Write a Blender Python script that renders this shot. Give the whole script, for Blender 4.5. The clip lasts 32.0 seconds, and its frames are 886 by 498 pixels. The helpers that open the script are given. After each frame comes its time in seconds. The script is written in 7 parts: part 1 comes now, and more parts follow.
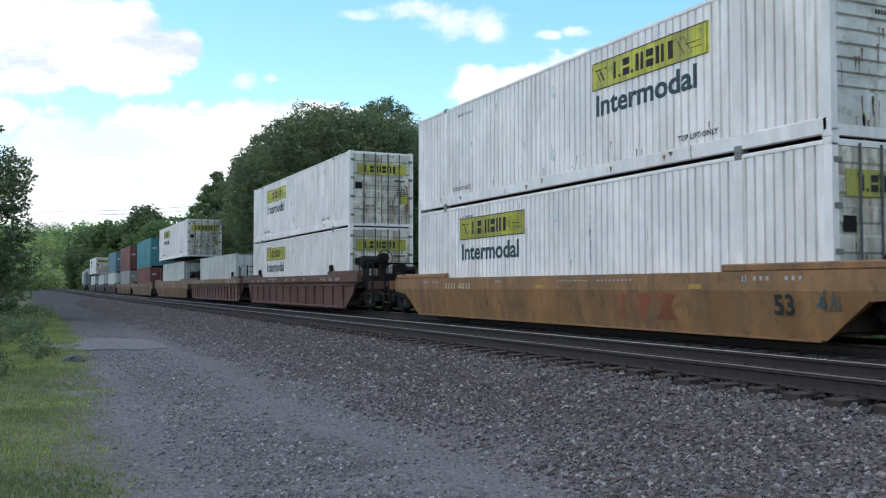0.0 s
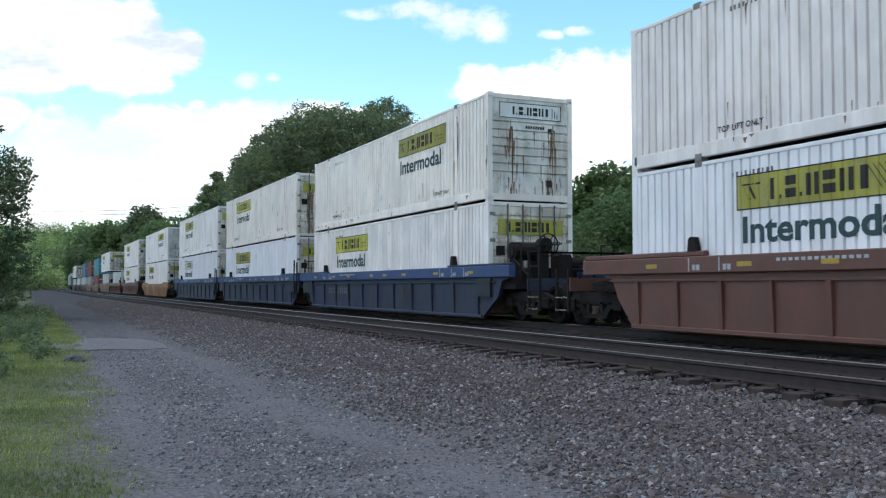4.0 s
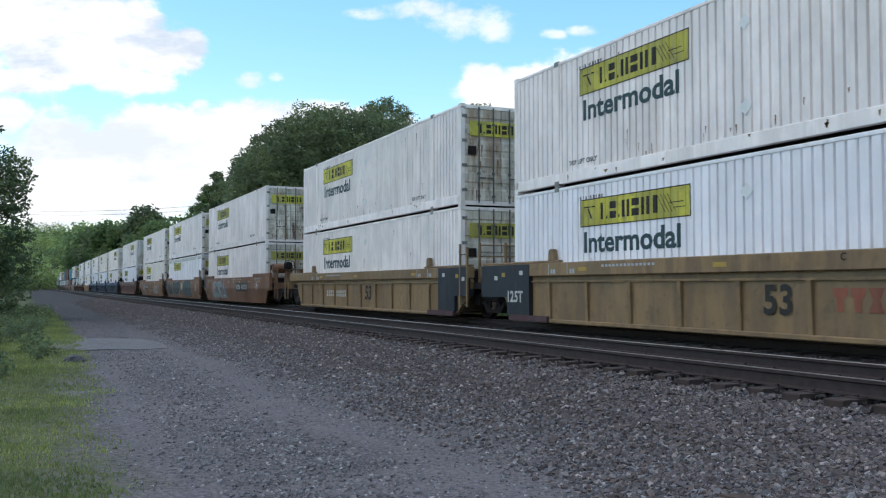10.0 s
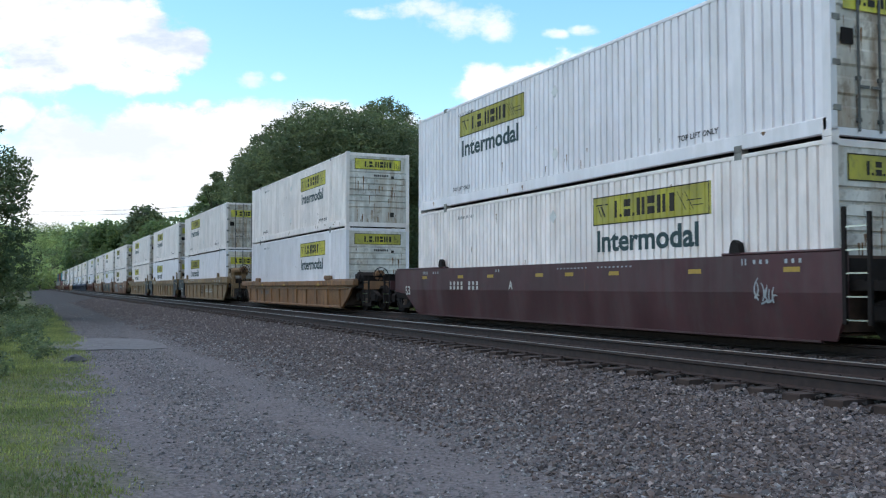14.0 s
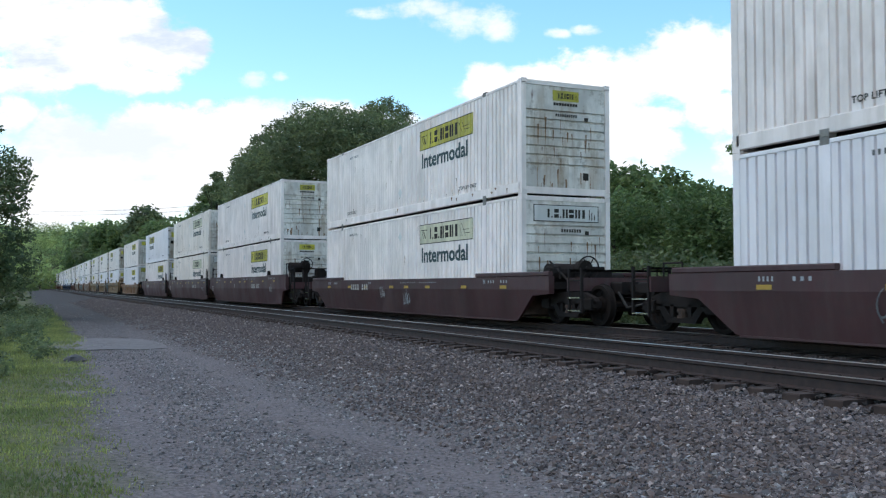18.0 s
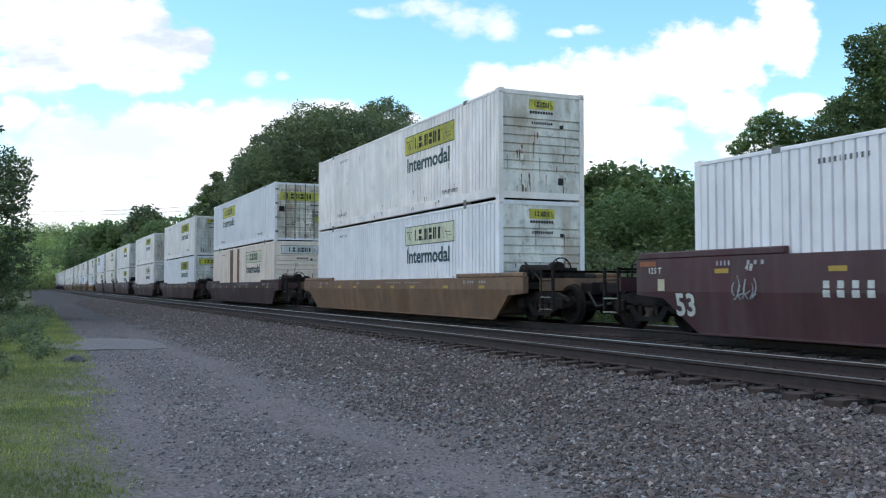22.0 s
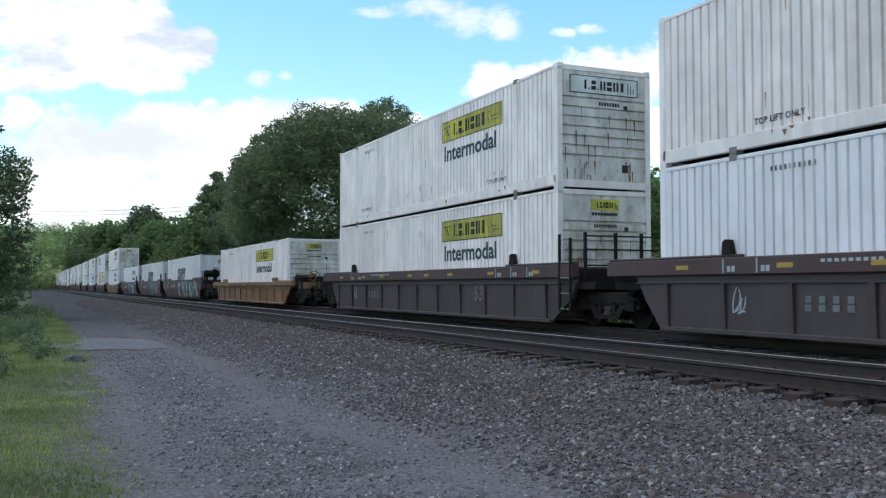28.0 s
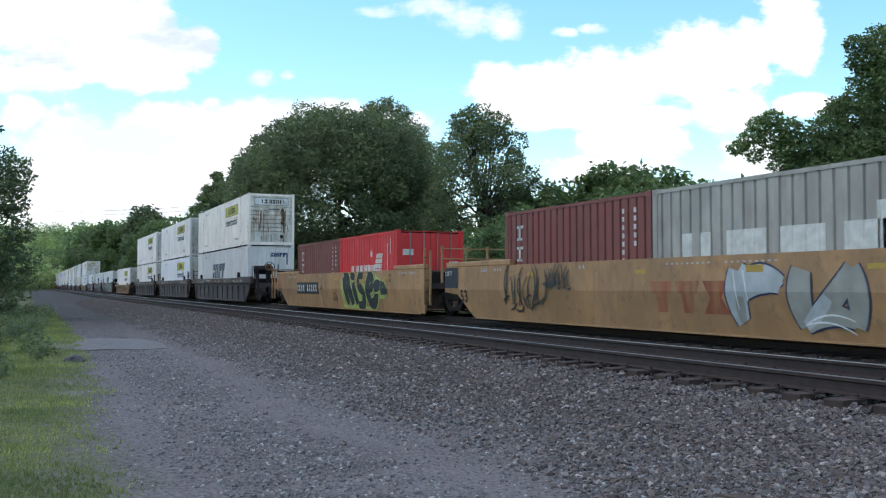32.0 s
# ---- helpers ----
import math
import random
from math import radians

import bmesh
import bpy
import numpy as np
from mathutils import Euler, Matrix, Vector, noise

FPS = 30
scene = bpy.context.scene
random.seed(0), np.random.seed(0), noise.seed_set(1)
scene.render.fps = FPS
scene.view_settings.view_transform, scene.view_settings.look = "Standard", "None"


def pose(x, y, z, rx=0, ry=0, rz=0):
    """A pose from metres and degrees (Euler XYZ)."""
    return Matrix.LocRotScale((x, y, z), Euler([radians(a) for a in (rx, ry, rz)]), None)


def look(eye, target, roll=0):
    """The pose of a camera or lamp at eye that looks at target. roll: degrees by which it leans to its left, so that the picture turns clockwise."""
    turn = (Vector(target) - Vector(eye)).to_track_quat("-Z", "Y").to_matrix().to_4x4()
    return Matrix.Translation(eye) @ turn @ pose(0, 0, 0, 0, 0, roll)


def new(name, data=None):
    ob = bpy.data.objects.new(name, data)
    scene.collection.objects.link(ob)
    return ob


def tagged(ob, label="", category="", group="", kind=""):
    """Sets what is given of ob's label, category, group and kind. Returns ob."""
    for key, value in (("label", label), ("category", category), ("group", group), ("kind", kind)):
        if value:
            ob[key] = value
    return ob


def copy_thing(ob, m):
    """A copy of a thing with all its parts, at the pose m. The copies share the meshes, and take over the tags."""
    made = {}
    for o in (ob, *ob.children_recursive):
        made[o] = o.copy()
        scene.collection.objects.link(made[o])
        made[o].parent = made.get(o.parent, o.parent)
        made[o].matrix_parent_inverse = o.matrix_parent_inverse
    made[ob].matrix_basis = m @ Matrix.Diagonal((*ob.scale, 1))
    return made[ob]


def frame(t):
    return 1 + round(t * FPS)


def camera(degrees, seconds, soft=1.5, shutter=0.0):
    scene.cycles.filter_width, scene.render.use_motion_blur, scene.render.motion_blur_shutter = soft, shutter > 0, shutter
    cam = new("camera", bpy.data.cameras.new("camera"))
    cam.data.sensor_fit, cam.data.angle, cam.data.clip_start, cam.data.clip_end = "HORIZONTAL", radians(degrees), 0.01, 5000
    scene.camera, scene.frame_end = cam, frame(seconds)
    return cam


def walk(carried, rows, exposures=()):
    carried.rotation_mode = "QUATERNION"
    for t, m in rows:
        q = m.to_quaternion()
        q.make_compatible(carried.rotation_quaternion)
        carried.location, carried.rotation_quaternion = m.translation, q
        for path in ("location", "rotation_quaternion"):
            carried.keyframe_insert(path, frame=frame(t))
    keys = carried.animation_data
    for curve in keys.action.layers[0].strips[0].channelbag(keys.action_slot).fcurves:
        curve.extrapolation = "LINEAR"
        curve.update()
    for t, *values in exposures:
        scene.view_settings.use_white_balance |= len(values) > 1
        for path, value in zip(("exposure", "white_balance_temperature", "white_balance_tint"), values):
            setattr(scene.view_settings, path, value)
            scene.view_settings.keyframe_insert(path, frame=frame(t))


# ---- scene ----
# The camera stands on a tripod beside the line; x is across the tracks, y along them, z = 0 is the rail head.
EYE = Vector((0.0, 0.0, 0.879))
YAW, PITCH = radians(24.2548), radians(2.3336)
AHEAD = Vector((math.sin(YAW) * math.cos(PITCH), math.cos(YAW) * math.cos(PITCH), math.sin(PITCH)))
RIGHT = Vector((math.cos(YAW), -math.sin(YAW), 0))
# the film opens up a little for the dark loads and closes for the bright sky
EXPOSURES = ((0, 0.38), (1, 0.36), (2, 0.41), (6, 0.37), (10, 0.29), (13, 0.33), (17.5, 0.36), (18.2, 0.34), (19, 0.21), (20, 0.22), (21, 0.38), (22, 0.37), (23, 0.18), (25, 0.21), (27.5, 0.29), (29, 0.32), (30, 0.34), (31, 0.43), (32, 0.44))
cam = camera(51.257, 32.0, soft=1.19, shutter=0.045)
STAND = look(EYE, EYE + AHEAD)
walk(cam, [(0, STAND), (32, STAND)], exposures=EXPOSURES)

# ---- light ----
SUN_ELEVATION, SUN_AZIMUTH = radians(64), radians(-62)     # azimuth clockwise from +y
world = bpy.data.worlds.new("sky")
scene.world = world
world.use_nodes = True
wn = world.node_tree.nodes
sky = wn.new("ShaderNodeTexSky")
sky.sky_type, sky.sun_disc = "NISHITA", False
sky.sun_elevation, sky.sun_rotation = SUN_ELEVATION, SUN_AZIMUTH
sky.air_density, sky.dust_density, sky.ozone_density = 1.0, 0.25, 0.1
wn["Background"].inputs["Strength"].default_value = 0.15
clear = wn.new("ShaderNodeHueSaturation")      # clear summer air: a fuller blue
clear.inputs["Hue"].default_value, clear.inputs["Saturation"].default_value, clear.inputs["Value"].default_value = 0.479, 1.22, 1.25
world.node_tree.links.new(sky.outputs[0], clear.inputs["Color"])
world.node_tree.links.new(clear.outputs[0], wn["Background"].inputs["Color"])
sun = new("sun", bpy.data.lights.new("sun", "SUN"))
sun.data.energy, sun.data.angle, sun.data.color = 0.85, radians(20), (1.0, 0.92, 0.82)
to_sun = Vector((math.sin(SUN_AZIMUTH) * math.cos(SUN_ELEVATION), math.cos(SUN_AZIMUTH) * math.cos(SUN_ELEVATION), math.sin(SUN_ELEVATION)))
sun.matrix_world = look(to_sun * 50, (0, 0, 0))
scene.view_settings.use_white_balance = True
scene.view_settings.white_balance_temperature, scene.view_settings.white_balance_tint = 6530, 13

# ---- materials ----
MATS = {}


def shader(name):
    m = bpy.data.materials.new(name)
    m.use_nodes = True
    nt = m.node_tree
    return m, nt.nodes, nt.links, nt.nodes["Principled BSDF"]


def mixed(n, l, fac, a, b):
    """A colour mix node; a and b are sockets or colours."""
    x = n.new("ShaderNodeMix")
    x.data_type = "RGBA"
    for sock, val in ((x.inputs[0], fac), (x.inputs[6], a), (x.inputs[7], b)):
        if hasattr(val, "is_linked"):
            l.new(val, sock)
        elif isinstance(val, tuple):
            sock.default_value = (*val, 1)
        else:
            sock.default_value = val
    return x.outputs[2]


def noisy(n, l, scale, stretch=(1, 1, 1), detail=5, coords="Object", rough=0.6, shift=None):
    tc, mp, t = n.new("ShaderNodeTexCoord"), n.new("ShaderNodeMapping"), n.new("ShaderNodeTexNoise")
    mp.inputs["Scale"].default_value = stretch
    l.new(tc.outputs[coords], mp.inputs[0])
    if shift:
        l.new(shift, mp.inputs[1])
    l.new(mp.outputs[0], t.inputs["Vector"])
    t.inputs["Scale"].default_value, t.inputs["Detail"].default_value, t.inputs["Roughness"].default_value = scale, detail, rough
    return t.outputs[0]


def ramp(n, l, value, lo, hi, a=0.0, b=1.0):
    r = n.new("ShaderNodeMapRange")
    r.interpolation_type = "SMOOTHSTEP"
    l.new(value, r.inputs[0])
    for i, v in enumerate((lo, hi, a, b)):
        r.inputs[1 + i].default_value = v
    return r.outputs[0]


def bumped(n, l, bsdf, height, strength, distance):
    b = n.new("ShaderNodeBump")
    b.inputs["Strength"].default_value, b.inputs["Distance"].default_value = strength, distance
    l.new(height, b.inputs["Height"])
    l.new(b.outputs[0], bsdf.inputs["Normal"])


def paint(name, colour, grime=(0.16, 0.13, 0.1), dirt=0.35, rust=0.0, rough=0.55, metal=0.0, vary=0.06):
    """Weathered paint on steel: tone differs from piece to piece, with runs of grime down the sides and spots of rust."""
    if name in MATS:
        return MATS[name]
    m, n, l, bsdf = shader(name)
    info = n.new("ShaderNodeObjectInfo")
    comb = n.new("ShaderNodeCombineXYZ")
    grow = n.new("ShaderNodeMath")
    grow.operation, grow.inputs[1].default_value = "MULTIPLY", 37.0
    l.new(info.outputs["Random"], grow.inputs[0])
    l.new(grow.outputs[0], comb.inputs[0]), l.new(grow.outputs[0], comb.inputs[1])
    tone = ramp(n, l, info.outputs["Random"], 0, 1, 1 - vary, 1 + vary * 0.5)
    hsv = n.new("ShaderNodeHueSaturation")
    hsv.inputs["Color"].default_value = (*colour, 1)
    l.new(tone, hsv.inputs["Value"])
    runs = noisy(n, l, 3.2, (1, 1, 0.12), 6, shift=comb.outputs[0])
    patch = noisy(n, l, 0.55, (1, 1, 0.7), 5, shift=comb.outputs[0])
    worn_tone = n.new("ShaderNodeVectorMath")
    worn_tone.operation = "SCALE"
    l.new(hsv.outputs[0], worn_tone.inputs[0])
    l.new(ramp(n, l, noisy(n, l, 1.1, (1, 1, 0.6), 6, shift=comb.outputs[0]), 0.35, 0.65, 1 - 0.45 * dirt, 1.0 + 0.12 * dirt), worn_tone.inputs["Scale"])
    col = worn_tone.outputs[0]
    mul = n.new("ShaderNodeMath")
    mul.operation = "MULTIPLY"
    l.new(ramp(n, l, runs, 0.40, 0.64), mul.inputs[0]), l.new(ramp(n, l, patch, 0.36, 0.62, 0.15, 1.0), mul.inputs[1])
    amount = n.new("ShaderNodeMath")
    amount.operation, amount.inputs[1].default_value = "MULTIPLY", dirt
    l.new(mul.outputs[0], amount.inputs[0])
    col = mixed(n, l, amount.outputs[0], col, grime)
    if dirt > 0.5:
        blots = noisy(n, l, 4.5, (1, 1, 0.8), 8, rough=0.68, shift=comb.outputs[0])
        col = mixed(n, l, ramp(n, l, blots, 0.52, 0.66, 0.0, dirt * 0.65), col, tuple(c * 0.6 for c in grime))
    if rust:
        spots = noisy(n, l, 2.3, (1, 1, 0.16), 9, rough=0.7, shift=comb.outputs[0])
        col = mixed(n, l, ramp(n, l, spots, 0.68 - rust * 0.3, 0.75 - rust * 0.3), col, (0.13, 0.05, 0.025))
    l.new(col, bsdf.inputs["Base Color"])
    l.new(ramp(n, l, patch, 0.3, 0.7, rough - 0.1, rough + 0.15), bsdf.inputs["Roughness"])
    bsdf.inputs["Metallic"].default_value = metal
    bumped(n, l, bsdf, noisy(n, l, 14, detail=3), 0.12, 0.006)
    MATS[name] = m
    return m


def plain(name, colour, rough=0.6, metal=0.0, spread=0.25, scale=6.0, gloss=0.5):
    if name in MATS:
        return MATS[name]
    m, n, l, bsdf = shader(name)
    dark = tuple(c * (1 - spread) for c in colour)
    l.new(mixed(n, l, ramp(n, l, noisy(n, l, scale, detail=7), 0.3, 0.7), dark, colour), bsdf.inputs["Base Color"])
    bsdf.inputs["Roughness"].default_value, bsdf.inputs["Metallic"].default_value = rough, metal
    bsdf.inputs["Specular IOR Level"].default_value = gloss
    MATS[name] = m
    return m


def stone_material(name, tones, scale=60.0, depth=0.01):
    m, n, l, bsdf = shader(name)
    geo = n.new("ShaderNodeNewGeometry")
    cr = n.new("ShaderNodeValToRGB")
    cr.color_ramp.elements.remove(cr.color_ramp.elements[1])
    for i, c in enumerate(tones):
        e = cr.color_ramp.elements[0] if i == 0 else cr.color_ramp.elements.new(i / (len(tones) - 1))
        e.color = (*c, 1)
    l.new(geo.outputs["Random Per Island"], cr.inputs[0])
    fine = noisy(n, l, scale, detail=4)
    l.new(mixed(n, l, ramp(n, l, fine, 0.35, 0.7, 0.0, 0.35), cr.outputs[0], (0.06, 0.055, 0.055)), bsdf.inputs["Base Color"])
    bsdf.inputs["Roughness"].default_value = 0.9
    bumped(n, l, bsdf, fine, 0.4, depth)
    return m


def leaf_material(name, dark, light, through_light=0.3, lump=0.35, jitter=0.7):
    """Leaves whose tone goes from clump to clump; jitter is how far single leaves differ."""
    m, n, l, bsdf = shader(name)
    geo = n.new("ShaderNodeNewGeometry")
    patch = noisy(n, l, lump, detail=3)
    add = n.new("ShaderNodeMath")
    add.operation, add.use_clamp = "MULTIPLY", True
    l.new(ramp(n, l, geo.outputs["Random Per Island"], 0.0, 1.0, 0.5 - 0.5 * jitter, 0.5 + 0.5 * jitter), add.inputs[0]), l.new(ramp(n, l, patch, 0.3, 0.7, 0.25, 1.5), add.inputs[1])
    col = mixed(n, l, add.outputs[0], dark, light)
    l.new(col, bsdf.inputs["Base Color"])
    bsdf.inputs["Roughness"].default_value = 0.6
    tr, mx = n.new("ShaderNodeBsdfTranslucent"), n.new("ShaderNodeMixShader")
    l.new(col, tr.inputs["Color"])
    mx.inputs[0].default_value = through_light
    l.new(bsdf.outputs[0], mx.inputs[1]), l.new(tr.outputs[0], mx.inputs[2])
    l.new(mx.outputs[0], n["Material Output"].inputs["Surface"])
    return m


WHITE = paint("white_container_paint", (0.92, 0.83, 0.80), (0.44, 0.37, 0.31), 0.34, 0.05)
WORN = paint("worn_white_paint", (0.92, 0.82, 0.75), (0.47, 0.38, 0.28), 0.3, 0.12)
COOL = paint("cool_white_paint", (0.85, 0.81, 0.84), (0.40, 0.38, 0.34), 0.22, 0.02)
BEIGE = paint("beige_container_paint", (0.90, 0.75, 0.65), (0.45, 0.34, 0.24), 0.3, 0.1)
CREAM = paint("cream_white_paint", (0.75, 0.71, 0.70), (0.42, 0.38, 0.33), 0.28, 0.03)
RIBBED_END = paint("white_end_paint", (0.79, 0.75, 0.71), (0.34, 0.25, 0.17), 0.72, 0.16)
DOOR = paint("white_door_paint", (0.76, 0.69, 0.60), (0.26, 0.155, 0.085), 0.8, 0.24)
YELLOW = paint("yellow_sign", (0.60, 0.53, 0.05), (0.30, 0.27, 0.10), 0.8, 0.0, vary=0.35)
FADED = paint("faded_sign", (0.66, 0.64, 0.47), (0.38, 0.36, 0.28), 0.5, 0.0)
PALE = paint("pale_sign", (0.74, 0.74, 0.73), (0.35, 0.33, 0.3), 0.4, 0.0)
INK = plain("black_lettering", (0.028, 0.024, 0.02), 0.85)
GREY_INK = plain("grey_lettering", (0.13, 0.13, 0.13), 0.7)
RUST_RUN = plain("rust_run", (0.33, 0.19, 0.105), 0.85, 0.0, 0.65, 7)
GREEN_INK = plain("dark_green_lettering", (0.025, 0.055, 0.06), 0.6)
BLUE_INK = plain("blue_lettering", (0.022, 0.04, 0.15), 0.6)
WHITE_INK = plain("white_lettering", (0.60, 0.59, 0.56), 0.7)
RED_INK = plain("red_lettering", (0.35, 0.05, 0.03), 0.7)
RED_FADED = paint("faded_red_marks", (0.30, 0.07, 0.035), (0.28, 0.15, 0.06), 1.0, 0.1)
DOOR_STEEL = plain("galvanised_rod", (0.13, 0.125, 0.12), 0.6, 0.2)
REFLECTOR = plain("yellow_reflector", (0.44, 0.27, 0.04), 0.45)
STEEL = plain("dark_steel", (0.022, 0.017, 0.016), 0.85, 0.0, gloss=0.2)
RUSTY = plain("rusty_steel", (0.10, 0.06, 0.045), 0.85, 0.0, 0.5, 4)
WHEEL = plain("wheel_steel", (0.016, 0.012, 0.011), 0.9, 0.0, gloss=0.15)
TREAD = plain("bright_tread", (0.55, 0.54, 0.52), 0.25, 1.0)
SEAM = plain("grey_seam", (0.42, 0.42, 0.42), 0.7)
SEAM_BAND = paint("dingy_white_band", (0.62, 0.60, 0.56), (0.3, 0.26, 0.22), 0.6, 0.08)
CASTING = paint("corner_casting", (0.25, 0.24, 0.22), (0.08, 0.06, 0.05), 0.7, 0.3)
RUBBER = plain("black_hose", (0.02, 0.02, 0.02), 0.7)


# ---- mesh building ----
class Solid:
    """Collects faces of one part."""

    def __init__(self):
        self.v, self.f = [], []

    def add(self, verts, faces):
        k = len(self.v)
        self.v += [tuple(p) for p in verts]
        self.f += [tuple(i + k for i in q) for q in faces]
        return self

    def box(self, x0, x1, y0, y1, z0, z1, c=0.0):
        """A box; c cuts its long edges."""
        if c:
            pr = [(x0 + c, z0), (x1 - c, z0), (x1, z0 + c), (x1, z1 - c), (x1 - c, z1), (x0 + c, z1), (x0, z1 - c), (x0, z0 + c)]
            return self.prism(pr, y0, y1)
        v = [(x, y, z) for x in (x0, x1) for y in (y0, y1) for z in (z0, z1)]
        return self.add(v, [(0, 1, 3, 2), (4, 6, 7, 5), (0, 4, 5, 1), (2, 3, 7, 6), (0, 2, 6, 4), (1, 5, 7, 3)])

    def prism(self, outline, a, b, axis="y"):
        """An outline, swept along an axis from a to b. Outline is (x, z) for y, (y, z) for x, (x, y) for z."""
        place = {"y": lambda p, s: (p[0], s, p[1]), "x": lambda p, s: (s, p[0], p[1]), "z": lambda p, s: (p[0], p[1], s)}[axis]
        k = len(outline)
        v = [place(p, s) for s in (a, b) for p in outline]
        f = [tuple(range(k)), tuple(range(2 * k - 1, k - 1, -1))]
        f += [(i, (i + 1) % k, k + (i + 1) % k, k + i) for i in range(k)]
        return self.add(v, f)

    def rod(self, p, q, r, k=8):
        p, q = Vector(p), Vector(q)
        turn = (q - p).to_track_quat("Z", "Y").to_matrix()
        ring = [turn @ Vector((math.cos(2 * math.pi * i / k) * r, math.sin(2 * math.pi * i / k) * r, 0)) for i in range(k)]
        v = [p + o for o in ring] + [q + o for o in ring]
        f = [(i, (i + 1) % k, k + (i + 1) % k, k + i) for i in range(k)] + [tuple(range(k - 1, -1, -1)), tuple(range(k, 2 * k))]
        return self.add(v, f)

    def lathe(self, profile, k=28, axis="x"):
        """Profile of (along, radius) turned round an axis."""
        v, m = [], len(profile)
        for i in range(k):
            a = 2 * math.pi * i / k
            for s, r in profile:
                v.append((s, math.cos(a) * r, math.sin(a) * r) if axis == "x" else (math.cos(a) * r, math.sin(a) * r, s))
        f = [(i * m + j, i * m + j + 1, ((i + 1) % k) * m + j + 1, ((i + 1) % k) * m + j) for i in range(k) for j in range(m - 1)]
        return self.add(v, f)

    def mesh(self, name, material):
        me = bpy.data.meshes.new(name)
        me.from_pydata(self.v, [], self.f)
        bm = bmesh.new()
        bm.from_mesh(me)
        bmesh.ops.recalc_face_normals(bm, faces=bm.faces)
        bm.to_mesh(me)
        bm.free()
        me.materials.append(material)
        return me


def part(name, shape, material, parent, label="", at=None):
    """One mesh object under a thing or a part. shape: a Solid or a finished mesh."""
    me = shape.mesh(name, material) if isinstance(shape, Solid) else shape
    ob = new(name, me)
    ob.parent = parent
    if at is not None:
        ob.matrix_basis = at if isinstance(at, Matrix) else Matrix.Translation(at)
    if label:
        ob["label"] = label
    if name in TINY:
        ob["kind"] = "stuff"
    return ob


# stencils too small to pick apart
TINY = {"rust_staining", "sign_emblem", "sign_border", "door_emblem", "nose_emblem", "number_stencil", "side_stencil", "end_emblem", "spray_highlight", "spray_tag", "chord_stencil", "spray_blend", "carrier_marks", "emblem", "small_lettering", "door_plate", "walkway"}


def thing(name, label, category, group="", m=None, kind=""):
    ob = new(name)
    if m is not None:
        ob.matrix_basis = m
    return tagged(ob, label, category, group, kind)


FONT_CACHE = {}


def letters(text, height, spacing=1.0, shear=0.0):
    """Flat lettering in the xz plane of (along, up), its lower left corner at the origin, facing -y; returns verts, faces and width."""
    key = (text, height, spacing, shear)
    if key not in FONT_CACHE:
        cu = bpy.data.curves.new("lettering", "FONT")
        cu.body, cu.size, cu.space_character, cu.shear, cu.resolution_u, cu.offset = text, 1.0, spacing, shear, 3, 0.028
        ob = bpy.data.objects.new("lettering", cu)
        me = bpy.data.meshes.new_from_object(ob)
        co = [v.co.copy() for v in me.vertices]
        x0, x1 = min(c.x for c in co), max(c.x for c in co)
        z0, z1 = min(c.y for c in co), max(c.y for c in co)
        s = height / (z1 - z0)
        FONT_CACHE[key] = ([((c.x - x0) * s, (c.y - z0) * s) for c in co], [tuple(p.vertices) for p in me.polygons], (x1 - x0) * s)
        bpy.data.objects.remove(ob)
        bpy.data.curves.remove(cu)
        bpy.data.meshes.remove(me)
    return FONT_CACHE[key]


# ---- the train ----
SPEED = 18.05
TRACK_X = 12.36          # centre line of the train's track
NEAR_X = 8.05           # centre line of the empty track
ROLLING = []             # things that run with the train
SPINNING = []            # wheelsets

LONG, HIGH, WIDE = 16.154, 2.896, 2.591
HALF = WIDE / 2


def wave(y, pitch, deep, flat=0.75, slope=0.06):
    """Depth of the corrugation at y: 0 on the outer flats, deep in the grooves."""
    u = (y / pitch) % 1.0
    if u < flat:
        return 0.0
    if u < flat + slope:
        return deep * (u - flat) / slope
    if u < 1 - slope:
        return deep
    return deep * (1 - u) / slope


def wave_stations(y0, y1, pitch, flat=0.75, slope=0.06):
    ys = {y0, y1}
    k = math.floor(y0 / pitch)
    while k * pitch < y1:
        for u in (0, flat, flat + slope, 1 - slope):
            y = (k + u) * pitch
            if y0 < y < y1:
                ys.add(y)
        k += 1
    return sorted(ys)


def corrugated(y0, y1, z0, z1, x, pitch, deep, side=-1, lift=0.0, back=True):
    """A corrugated sheet that faces side * x, its outer flats at x."""
    s = Solid()
    ys = wave_stations(y0, y1, pitch)
    pts = [(x + side * lift - side * wave(y, pitch, deep), y) for y in ys]
    v = [(px, py, z) for z in (z0, z1) for px, py in pts]
    k = len(pts)
    s.add(v, [(i, i + 1, k + i + 1, k + i) for i in range(k - 1)])
    if back:
        inner = x - side * (deep + 0.012)
        s.add([(inner, y0, z0), (inner, y1, z0), (inner, y1, z1), (inner, y0, z1)], [(0, 1, 2, 3)])
    return s


